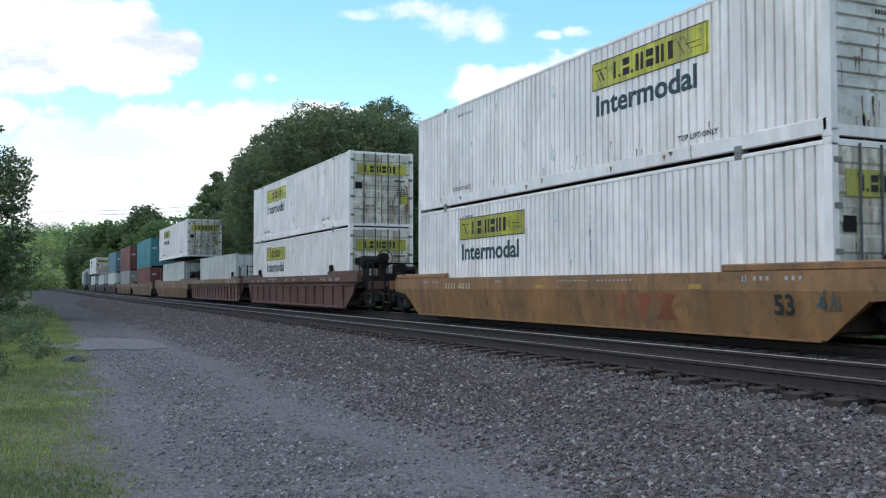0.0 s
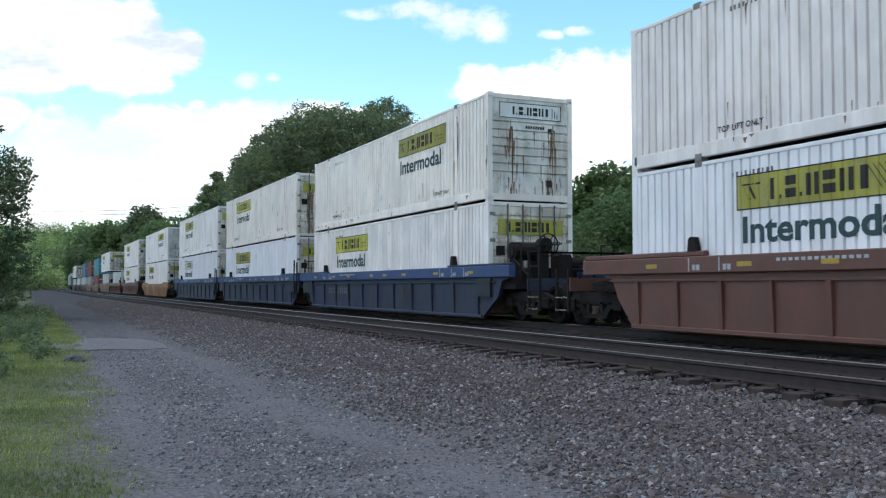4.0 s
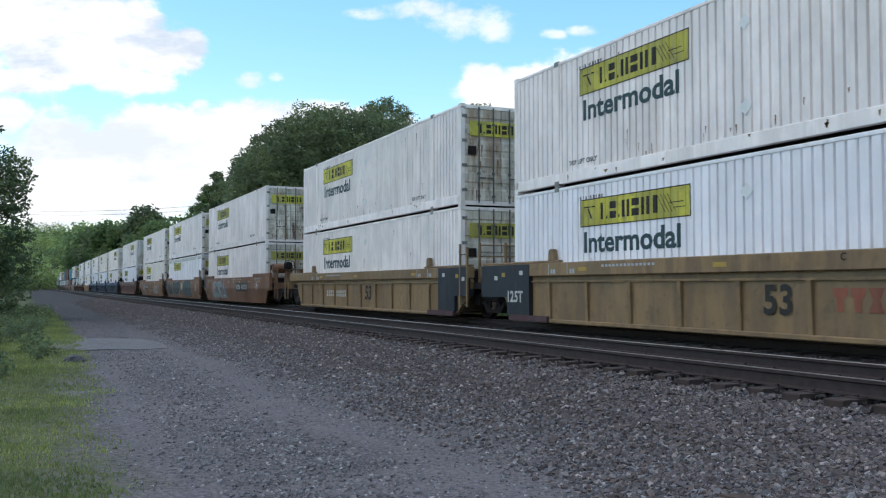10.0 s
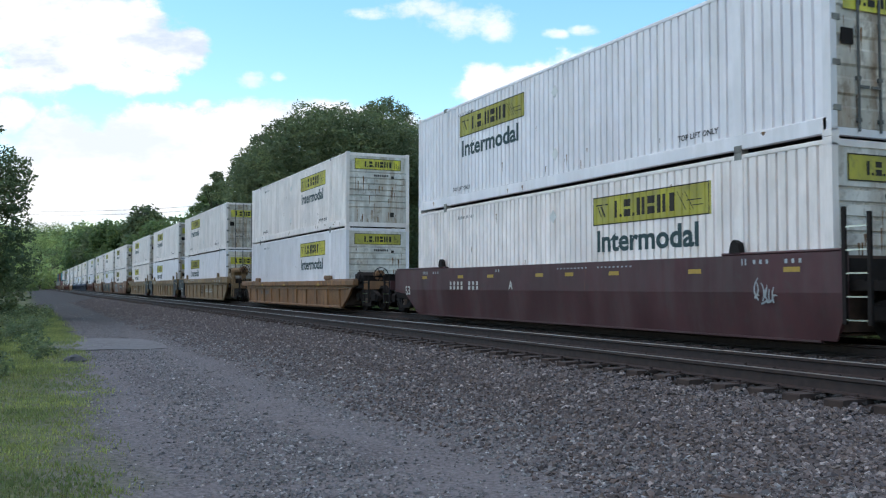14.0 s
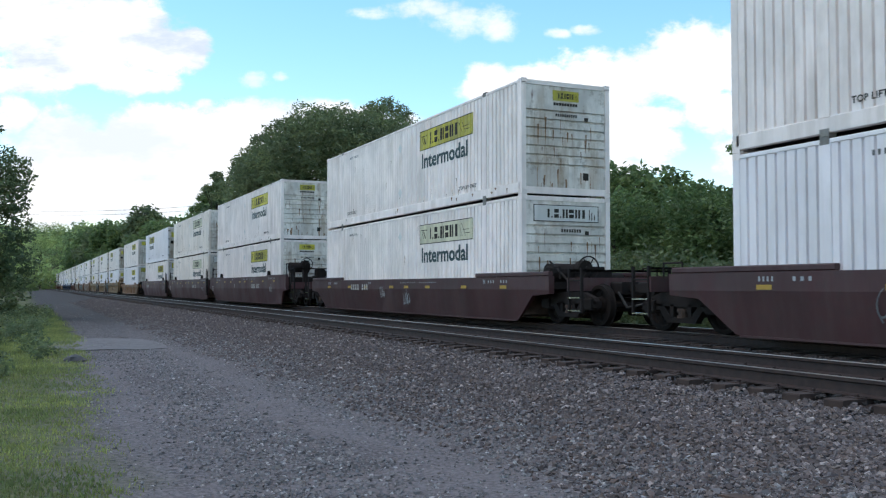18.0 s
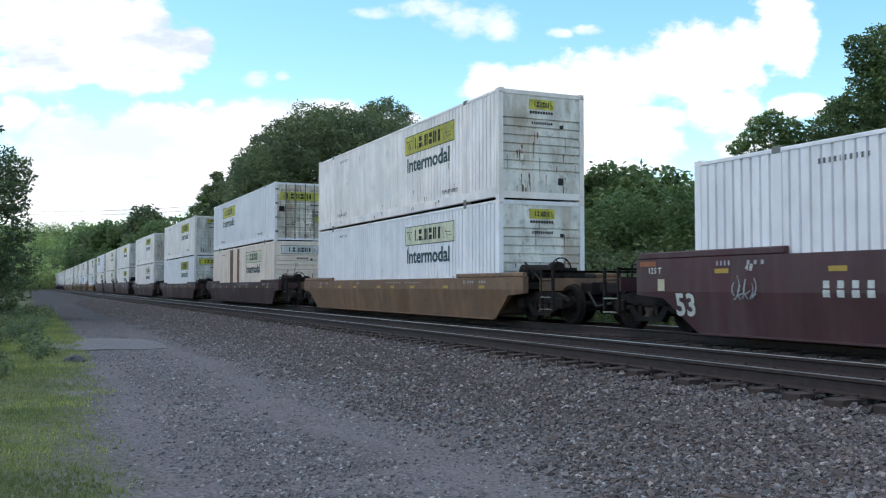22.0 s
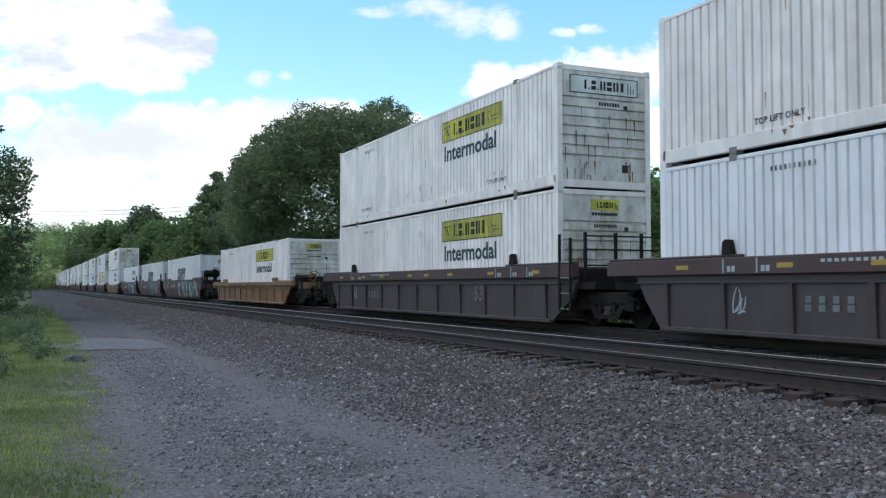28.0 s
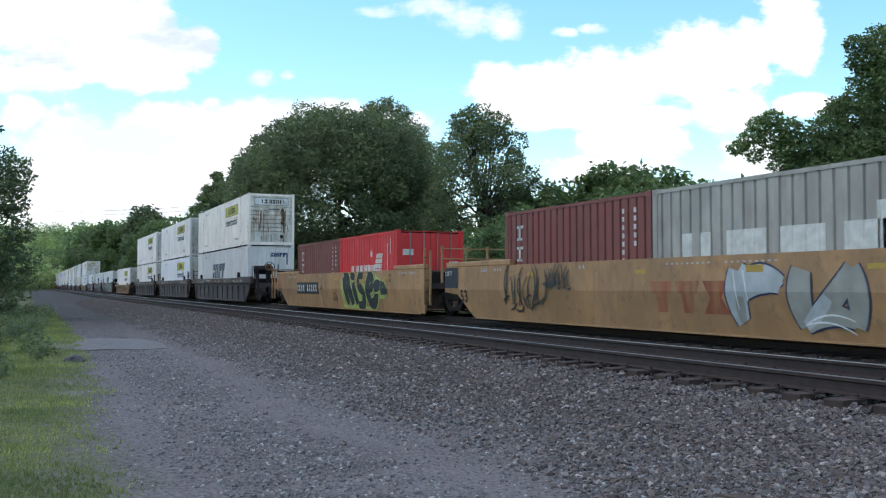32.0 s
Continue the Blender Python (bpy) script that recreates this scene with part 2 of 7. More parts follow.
def wall_letters(text, height, y_left, z, x, side, pitch, deep, spacing=1.0, shear=0.0, wide=1.0):
    """Letters that follow the corrugation of a side. They read from y_left on, as seen from outside."""
    co, faces, width = letters(text, height, spacing, shear)
    co, width = [(a * wide, b) for a, b in co], width * wide
    bm = bmesh.new()
    vs = [bm.verts.new((0, y_left + side * a, z + b)) for a, b in co]
    for q in faces:
        try:
            bm.faces.new([vs[i] for i in q])
        except ValueError:
            pass
    ya, yb = sorted((y_left, y_left + side * width))
    for y in wave_stations(ya, yb, pitch)[1:-1]:
        bmesh.ops.bisect_plane(bm, geom=bm.verts[:] + bm.edges[:] + bm.faces[:], plane_co=(0, y, 0), plane_no=(0, 1, 0))
    for vert in bm.verts:
        vert.co.x = x + side * 0.005 - side * 0.15 * wave(vert.co.y, pitch, deep)
    me = bpy.data.meshes.new("lettering")
    bm.to_mesh(me)
    bm.free()
    return me, width


def blocks(widths, gap, height, y_left, z, x, side, pitch, deep, lean=0.0, lift=0.006):
    """A row of plain blocks, the size of letters, on a corrugated side."""
    s = Solid()
    a, full = 0.0, height
    for w in widths:
        height, w = (full * 0.22, -w) if w < 0 else (full, w)      # a negative width is a low dot
        ys = sorted((y_left + side * a, y_left + side * (a + w)))
        st = wave_stations(ys[0], ys[1], pitch) if pitch else ys
        k = len(st)
        sh = side * lean * height
        v = [(x + side * lift - side * (0.3 * wave(y, pitch, deep) if pitch else 0), y + (sh if zz else 0), z + (height if zz else 0)) for zz in (0, 1) for y in st]
        s.add(v, [(i, i + 1, k + i + 1, k + i) for i in range(k - 1)])
        a += w + gap
    return s


RIB, DEEP = 0.2156, 0.05
MASTER = {}


def shared(key, build, material):
    """A mesh that is built once."""
    if key not in MASTER:
        MASTER[key] = build().mesh(key if isinstance(key, str) else key[0], material)
    return MASTER[key]


def intermodal(tone="white", lower_sign="yellow", upper_words=True, nose_sign="big", nose_colour="yellow", smooth=False):
    """A 53-foot container: nose at -y, doors at +y, its floor at z = 0."""
    wall = {"white": WHITE, "worn": WORN, "cool": COOL, "beige": BEIGE}[tone]
    sheet = {"yellow": YELLOW, "faded": FADED, "pale": PALE}[lower_sign]
    c = thing("shipping_container", "white corrugated steel shipping container on a well car", "container", "containers on the train")
    L = LONG / 2
    X = HALF - 0.012
    pitch, deep = (1.22, 0.012) if smooth else (RIB, DEEP)
    for side in (-1, 1):
        part("side_panel", shared(("side_panel", tone, smooth, side), lambda: corrugated(-L + 0.1, L - 0.1, 0.3, 2.80, side * X, pitch, deep, side), wall), wall, c)
        part("bottom_rail", shared(("bottom_rail", tone, side), lambda: Solid().box(*sorted((side * HALF, side * (HALF - 0.12))), -L + 0.1, L - 0.1, 0.055, 0.31, 0.012), wall), wall, c)
        part("top_rail", shared(("top_rail", tone, side), lambda: Solid().box(*sorted((side * HALF, side * (HALF - 0.08))), -L + 0.1, L - 0.1, 2.79, 2.865, 0.012), wall), wall, c)
        for y in (-6.06, 6.06):
            part("lifting_post", shared(("lifting_post", tone, side), lambda: Solid().box(*sorted((side * (HALF + 0.006), side * (HALF - 0.1))), -0.11, 0.11, 0.3, 2.8), wall), wall, c, at=(0, y, 0))
            for z in (0.0, 2.77):
                part("lifting_block", shared(("lifting_block", side), lambda: Solid().box(*sorted((side * (HALF + 0.01), side * (HALF - 0.15))), -0.09, 0.09, 0.0, 0.126, 0.01), CASTING), CASTING, c, at=(0, y, z))
        for y in (-L, L):
            part("corner_post", shared(("corner_post", tone, side, y > 0), lambda: Solid().box(*sorted((side * HALF, side * (HALF - 0.13))), *sorted((y, y - math.copysign(0.16, y))), 0.1, 2.8, 0.015), wall), wall, c)
            for z in (0.0, 2.77):
                part("corner_casting", shared(("corner_casting", side, y > 0), lambda: Solid().box(*sorted((side * (HALF + 0.002), side * (HALF - 0.16))), *sorted((y, y - math.copysign(0.178, y))), 0, 0.126, 0.012), wall), wall, c, at=(0, 0, z))
        # sign and words near the nose
        near, far = (-L + 2.72, -L + 6.47) if side == -1 else (-L + 2.98, -L + 6.68)
        y0, y1 = near, far
        part("sign", shared(("sign", lower_sign, side, smooth), lambda: corrugated(y0, y1, 1.91, 2.51, side * X, pitch, deep * 0.3, side, 0.004, False), sheet), sheet, c, "yellow sign with dark border and plain dark marks" if lower_sign == "yellow" else "faded sign with plain dark marks")
        if smooth:
            for k in range(12):
                part("panel_seam", shared(("panel_seam", side), lambda: Solid().box(*sorted((side * (X - 0.01), side * (X + 0.005))), -0.012, 0.012, 0.31, 2.56), SEAM), SEAM, c, at=(0, -6.7 + k * 1.22, 0))
            part("upper_band", shared(("upper_band", side), lambda: Solid().box(*sorted((side * (X - 0.01), side * (X + 0.008))), -L + 0.12, L - 0.12, 2.56, 2.78), SEAM_BAND), SEAM_BAND, c, "dingy band under the top rail")
        left = y1 if side == -1 else y0
        sgn = -1 if side == -1 else 1
        def emblem():
            e = Solid()
            for a0, a1, b0, b1 in heavy_marks(2.02, 0.35):
                q = blocks((a1 - a0,), 0, b1 - b0, left + sgn * (0.74 + a0), 2.04 + b0, side * X, sgn, pitch, deep)
                e.add(q.v, q.f)
            return e
        part("sign_emblem", shared(("sign_emblem", side, smooth), emblem, INK), INK, c)

        def border():
            b = blocks((3.7,), 0, 0.022, left, 1.91, side * X, sgn, pitch, deep)
            for q in (blocks((3.7,), 0, 0.022, left, 2.488, side * X, sgn, pitch, deep), blocks((0.022,), 0, 0.6, left, 1.91, side * X, sgn, pitch, deep), blocks((0.022,), 0, 0.6, left + sgn * 3.678, 1.91, side * X, sgn, pitch, deep),
                      blocks((0.22, 0.03, 0.1), 0.04, 0.03, left + sgn * 0.12, 2.32, side * X, sgn, pitch, deep), blocks((0.03, 0.06), 0.08, 0.22, left + sgn * 0.3, 2.08, side * X, sgn, pitch, deep, -0.6), blocks((0.018, 0.018, 0.018, 0.018), 0.085, 0.36, left + sgn * 2.95, 2.03, side * X, sgn, pitch, deep, -0.7), blocks((0.42,), 0, 0.016, left + sgn * 3.08, 2.2, side * X, sgn, pitch, deep), blocks((0.3,), 0, 0.016, left + sgn * 3.24, 2.1, side * X, sgn, pitch, deep)):
                b.add(q.v, q.f)
            return b
        part("sign_border", shared(("sign_border", side, smooth), border, INK), INK, c)
        if upper_words and not smooth:
            key = ("words", side)
            if key not in MASTER:
                me, _ = wall_letters("Intermodal", 0.46, left + sgn * 0.14, 1.34, side * X, sgn, pitch, deep, 1.0, 0.0, 1.22)
                me.materials.append(GREEN_INK)
                MASTER[key] = me
            part("lettering", MASTER[key], GREEN_INK, c, "dark green lettering that reads Intermodal")
        for y in (-5.0, 5.0):
            key = ("small_words", side, y)
            if key not in MASTER:
                me, _ = wall_letters("TOP LIFT ONLY", 0.11, y - sgn * 0.55, 0.42, side * X, sgn, pitch, deep, 1.1)
                me.materials.append(INK)
                MASTER[key] = me
            part("small_lettering", MASTER[key], INK, c)
        for z in (0.62, 2.08):
            part("placard_holder", shared(("placard_holder", side, z), lambda: Solid().prism([(0.05, z), (0.2, z + 0.15), (0.05, z + 0.3), (-0.1, z + 0.15)], *sorted((side * (X + 0.003), side * (X + 0.012))), "x"), PALE), PALE, c)
        part("number_stencil", shared(("number_stencil", side, smooth), lambda: blocks((0.035, 0.05, 0.04, 0.05, 0.02, 0.045, 0.05, 0.035, 0.05, 0.045), 0.06, 0.085, -sgn * 5.2, 2.5, side * X, sgn, pitch, deep), GREY_INK), GREY_INK, c)
    part("roof", shared(("roof", tone), lambda: Solid().box(-HALF + 0.05, HALF - 0.05, -L + 0.05, L - 0.05, 2.82, 2.855), wall), wall, c)
    part("floor", shared("floor", lambda: Solid().box(-HALF + 0.1, HALF - 0.1, -L + 0.1, L - 0.1, 0.09, 0.2), STEEL), STEEL, c)

    # nose wall with lying ribs
    def nose():
        prof, z = [(-L + 0.03, 0.1)], 0.74
        while z < 2.12:
            prof += [(-L + 0.03, z), (-L + 0.085, z + 0.016), (-L + 0.085, z + 0.05), (-L + 0.03, z + 0.066)]
            z += 0.225
        prof += [(-L + 0.03, 2.85), (-L + 0.12, 2.85), (-L + 0.12, 0.1)]
        return Solid().prism(prof, -HALF + 0.12, HALF - 0.12, "x")
    end_wall = BEIGE if tone == "beige" else RIBBED_END
    part("nose_wall", shared(("nose_wall", tone == "beige"), nose, end_wall), end_wall, c, "grimy white end wall with lying ribs")
    part("sill", shared(("sill", tone), lambda: Solid().box(-HALF + 0.1, HALF - 0.1, -L + 0.01, -L + 0.12, 0.03, 0.2), wall), wall, c)
    part("header", shared(("header", tone), lambda: Solid().box(-HALF + 0.1, HALF - 0.1, -L + 0.01, -L + 0.12, 2.76, 2.87), wall), wall, c)
    w, z0, z1 = (0.95, 2.24, 2.66) if nose_sign == "big" else (0.38, 2.4, 2.66)
    tint = {"yellow": YELLOW, "pale": PALE}[nose_colour]
    part("nose_sign", shared(("nose_sign", nose_sign, nose_colour), lambda: Solid().box(-w, w, -L + 0.018, -L + 0.028, z0, z1), tint), tint, c)
    part("nose_emblem", shared(("nose_emblem", nose_sign), lambda: nose_blocks(w, z0, z1, -L), INK), INK, c)

    # doors
    def leaf(sg):
        s = Solid()
        prof, z = [(L - 0.02, 0.16)], 0.45
        while z < 2.5:
            prof += [(L - 0.02, z), (L - 0.045, z + 0.04), (L - 0.045, z + 0.2), (L - 0.02, z + 0.24)]
            z += 0.46
        prof += [(L - 0.02, 2.76), (L - 0.1, 2.76), (L - 0.1, 0.16)]
        return s.prism(prof, *sorted((sg * 0.012, sg * (HALF - 0.13))), "x")
    for sg in (-1, 1):
        d = part("door", shared(("door", sg), lambda: leaf(sg), DOOR), DOOR, c, "grimy white container door")
        for x in (0.26, 0.72):
            part("lock_rod", shared(("lock_rod", sg, x), lambda: Solid().rod((sg * x, L + 0.012, 0.1), (sg * x, L + 0.012, 2.82), 0.022).box(sg * x - 0.04, sg * x + 0.04, L - 0.02, L + 0.03, 0.9, 0.96).box(sg * x - 0.04, sg * x + 0.04, L - 0.02, L + 0.03, 2.3, 2.36).box(sg * x - 0.04, sg * x + 0.04, L - 0.02, L + 0.03, 0.25, 0.31), DOOR_STEEL), DOOR_STEEL, d)
            part("handle", shared(("handle", sg, x), lambda: Solid().box(*sorted((sg * x, sg * (x - 0.2 if x > 0.5 else x + 0.2))), L + 0.012, L + 0.04, 0.78, 0.82), DOOR_STEEL), DOOR_STEEL, d)
        for z in (0.4, 1.1, 1.8, 2.5):
            part("hinge", shared(("hinge", sg, z), lambda: Solid().box(*sorted((sg * (HALF - 0.2), sg * (HALF - 0.04))), L - 0.02, L + 0.012, z, z + 0.09), CASTING), CASTING, d)
    part("door_sill", shared(("door_sill", tone), lambda: Solid().box(-HALF + 0.1, HALF - 0.1, L - 0.12, L - 0.005, 0.03, 0.15), wall), wall, c)
    part("door_header", shared(("door_header", tone), lambda: Solid().box(-HALF + 0.1, HALF - 0.1, L - 0.12, L - 0.005, 2.77, 2.87), wall), wall, c)
    part("door_sign", shared(("door_sign", lower_sign), lambda: Solid().box(-1.0, 1.0, L - 0.02, L - 0.008, 2.0, 2.42), sheet), sheet, c, "yellow sign on the doors")
    part("door_emblem", shared("door_emblem", lambda: door_blocks(L), INK), INK, c)
    part("door_placard", shared("door_placard", lambda: Solid().box(-1.04, -0.78, L - 0.02, L - 0.006, 0.9, 1.25), YELLOW), YELLOW, c)
    part("door_plate", shared("door_plate", lambda: Solid().box(0.8, 1.06, L - 0.02, L - 0.006, 1.45, 1.7), STEEL), STEEL, c)
    return c


# plain heavy blocks in the sign's rhythm: (start, width, slits); slits are (a0, a1, b0, b1) in parts of the block, left open
RHYTHM = ((0.0, 0.16, "none"), (0.22, 0.06, "dot"), (0.36, 0.22, "lying"), (0.64, 0.06, "dot"), (0.78, 0.25, "upright"), (1.10, 0.24, "lying"), (1.41, 0.25, "upright"), (1.73, 0.22, "none"))


def heavy_marks(long, height):
    """Rectangles (a0, a1, b0, b1) of a row of heavy blocks, long and high as given; some are parted by a slit."""
    k, out = long / 1.95, []
    for a, w, slit in RHYTHM:
        a, w = a * k, w * k
        if slit == "dot":
            out.append((a, a + w, 0, height * 0.18))
        elif slit == "lying":
            out += [(a, a + w, 0, height * 0.42), (a, a + w, height * 0.58, height)]
        elif slit == "upright":
            out += [(a, a + w * 0.36, 0, height), (a + w * 0.64, a + w, 0, height)]
        else:
            out.append((a + w * 0.2, a + w * 0.8, 0, height))
    return out


def nose_blocks(w, z0, z1, y):
    s = Solid()
    h = (z1 - z0) * 0.52
    for a0, a1, b0, b1 in heavy_marks(w * 1.2, h):
        s.box(-w * 0.6 + a0, -w * 0.6 + a1, y + 0.012, y + 0.02, z0 + h * 0.45 + b0, z0 + h * 0.45 + b1)
    if w > 0.5:
        for a, b, c, d in ((-w, w, z0, z0 + 0.018), (-w, w, z1 - 0.018, z1), (-w, -w + 0.018, z0, z1), (w - 0.018, w, z0, z1)):
            s.box(a, b, y + 0.012, y + 0.02, c, d)
        for k in range(8):
            s.box(-0.15 + k * 0.075, -0.1 + k * 0.075, y + 0.022, y + 0.028, 1.98, 2.06)
    else:
        for k in range(9):
            s.box(-0.36 + k * 0.08, -0.3 + k * 0.08, y + 0.022, y + 0.028, 2.28, 2.35)
        for k in range(10):
            s.box(-0.3 + k * 0.065, -0.26 + k * 0.065, y + 0.022, y + 0.028, 2.0, 2.07)
    s.box(0.55, 0.66, y + 0.018, y + 0.028, 1.92, 2.02)
    s.box(0.5, 0.66, y + 0.018, y + 0.028, 0.42, 0.6)
    for k in range(3):      # hatching in the sign's corner
        s.box(w * (0.7 + 0.08 * k), w * (0.72 + 0.08 * k), y + 0.012, y + 0.02, z0 + h * 0.3, z0 + h * (1.5 - 0.3 * k))
    return s


def door_blocks(L):
    s = Solid()
    for a0, a1, b0, b1 in heavy_marks(1.3, 0.26):
        s.box(0.72 - a1, 0.72 - a0, L - 0.004, L + 0.002, 2.08 + b0, 2.08 + b1)
    for k in range(9):
        s.box(-0.95 + k * 0.05, -0.92 + k * 0.05, L - 0.012, L - 0.004, 1.75, 1.83)
    for k in range(5):
        s.box(-0.95, -0.6, L - 0.012, L - 0.004, 1.2 + k * 0.07, 1.23 + k * 0.07)
    return s


# plain leaning shapes: (start, width, foot, head) in parts of the mark's own size
LEANING = {"split": ((0, 1, 0, 0.42), (0, 1, 0.58, 1.0)), "comb": ((0, 0.44, 0, 1), (0.56, 0.44, 0, 1)), "bar": ((0, 1, 0, 1),), "flag": ((0, 0.6, 0, 0.5), (0, 1, 0.5, 1)), "top": ((0.12, 0.6, 0, 0.55), (0, 1, 0.55, 1))}
MARK_EDGE = plain("faded_yellow_edging", (0.62, 0.55, 0.22), 0.7)


def carrier_container():
    """A white 53-foot container with slanting blue marks; its end is corrugated upright."""
    c = thing("shipping_container", "white corrugated shipping container with slanting blue marks", "container", "containers on the train")
    L, X = LONG / 2, HALF - 0.012
    for side in (-1, 1):
        part("side_panel", shared(("side_panel", "cream", False, side), lambda: corrugated(-L + 0.1, L - 0.1, 0.3, 2.80, side * X, RIB, DEEP, side), CREAM), CREAM, c)
        part("bottom_rail", shared(("bottom_rail", "cream", side), lambda: Solid().box(*sorted((side * HALF, side * (HALF - 0.12))), -L + 0.1, L - 0.1, 0.055, 0.31, 0.012), CREAM), CREAM, c)
        part("top_rail", shared(("top_rail", "cream", side), lambda: Solid().box(*sorted((side * HALF, side * (HALF - 0.08))), -L + 0.1, L - 0.1, 2.79, 2.865, 0.012), CREAM), CREAM, c)
        for y in (-6.06, 6.06):
            part("lifting_post", shared(("lifting_post", "cream", side), lambda: Solid().box(*sorted((side * (HALF + 0.006), side * (HALF - 0.1))), -0.11, 0.11, 0.3, 2.8), CREAM), CREAM, c, at=(0, y, 0))
            part("lifting_block", shared(("lifting_block", side), lambda: Solid().box(*sorted((side * (HALF + 0.01), side * (HALF - 0.15))), -0.09, 0.09, 0.0, 0.126, 0.01), CASTING), CASTING, c, at=(0, y, 2.77))
        for y in (-L, L):
            part("corner_post", shared(("corner_post", "cream", side, y > 0), lambda: Solid().box(*sorted((side * HALF, side * (HALF - 0.13))), *sorted((y, y - math.copysign(0.16, y))), 0.1, 2.8, 0.015), CREAM), CREAM, c)
            part("corner_casting", shared(("cream_casting", side, y > 0), lambda: Solid().box(*sorted((side * (HALF + 0.002), side * (HALF - 0.16))), *sorted((y, y - math.copysign(0.178, y))), 0, 0.126, 0.012), CREAM), CREAM, c, at=(0, 0, 2.77))
        sgn = side
        left = 2.5 if side == -1 else -1.4
        along = 0.0
        for kind, wide in (("split", 0.66), ("comb", 0.98), ("bar", 0.24), ("flag", 0.62), ("top", 0.86)):
            for shade, ink, da, dz, lift in (("edge", MARK_EDGE, -0.07, -0.05, 0.005), ("mark", BLUE_INK, 0.0, 0.0, 0.009)):
                def shape():
                    s = Solid()
                    for a, w, z0, z1 in LEANING[kind]:
                        q = blocks((w * wide,), 0, (z1 - z0) * 0.9, left + sgn * (along + da + a * wide + 0.27 * z0), 1.15 + dz + z0 * 0.9, side * X, sgn, RIB, DEEP, 0.3, lift)
                        s.add(q.v, q.f)
                    return s
                part("carrier_mark", shared(("carrier_mark", side, kind, shade), shape, ink), ink, c)
            along += wide + 0.11
        part("number_stencil", shared(("number_stencil", side, False), lambda: blocks((0.045,) * 10, 0.06, 0.085, -sgn * 5.2, 2.5, side * X, sgn, RIB, DEEP), GREY_INK), GREY_INK, c)
    part("roof", shared(("roof", "cream"), lambda: Solid().box(-HALF + 0.05, HALF - 0.05, -L + 0.05, L - 0.05, 2.82, 2.855), CREAM), CREAM, c)
    part("floor", shared("floor", lambda: Solid().box(-HALF + 0.1, HALF - 0.1, -L + 0.1, L - 0.1, 0.09, 0.2), STEEL), STEEL, c)
    for y in (-1, 1):
        def end():
            s = corrugated(-HALF + 0.12, HALF - 0.12, 0.1, 2.8, L - 0.03, 0.25, 0.03, 1)
            return Solid().add([(b, y * a, z) for a, b, z in s.v], s.f)
        part("end_wall", shared(("end_wall", y), end, CREAM), CREAM, c)
    def marks_end():
        s = Solid()
        x = -0.05
        for kind, wide in (("split", 0.15), ("comb", 0.2), ("bar", 0.06), ("flag", 0.14), ("top", 0.18)):
            for u, w, z0, z1 in LEANING[kind]:
                p, q = x + u * wide + 0.05 * z0, x + (u + w) * wide + 0.05 * z0
                s.add([(p, -L + 0.012, 2.28 + z0 * 0.22), (q, -L + 0.012, 2.28 + z0 * 0.22), (q + 0.05 * (z1 - z0), -L + 0.012, 2.28 + z1 * 0.22), (p + 0.05 * (z1 - z0), -L + 0.012, 2.28 + z1 * 0.22)], [(0, 1, 2, 3)])
            x += wide + 0.03
        s.box(0.36, 0.43, -L + 0.016, -L + 0.028, 1.5, 1.85).box(0.36, 0.43, -L + 0.016, -L + 0.028, 1.1, 1.4).box(0.86, 0.93, -L + 0.016, -L + 0.028, 1.85, 2.5)
        return s
    part("end_emblem", shared("end_emblem", marks_end, BLUE_INK), BLUE_INK, c)
    return c


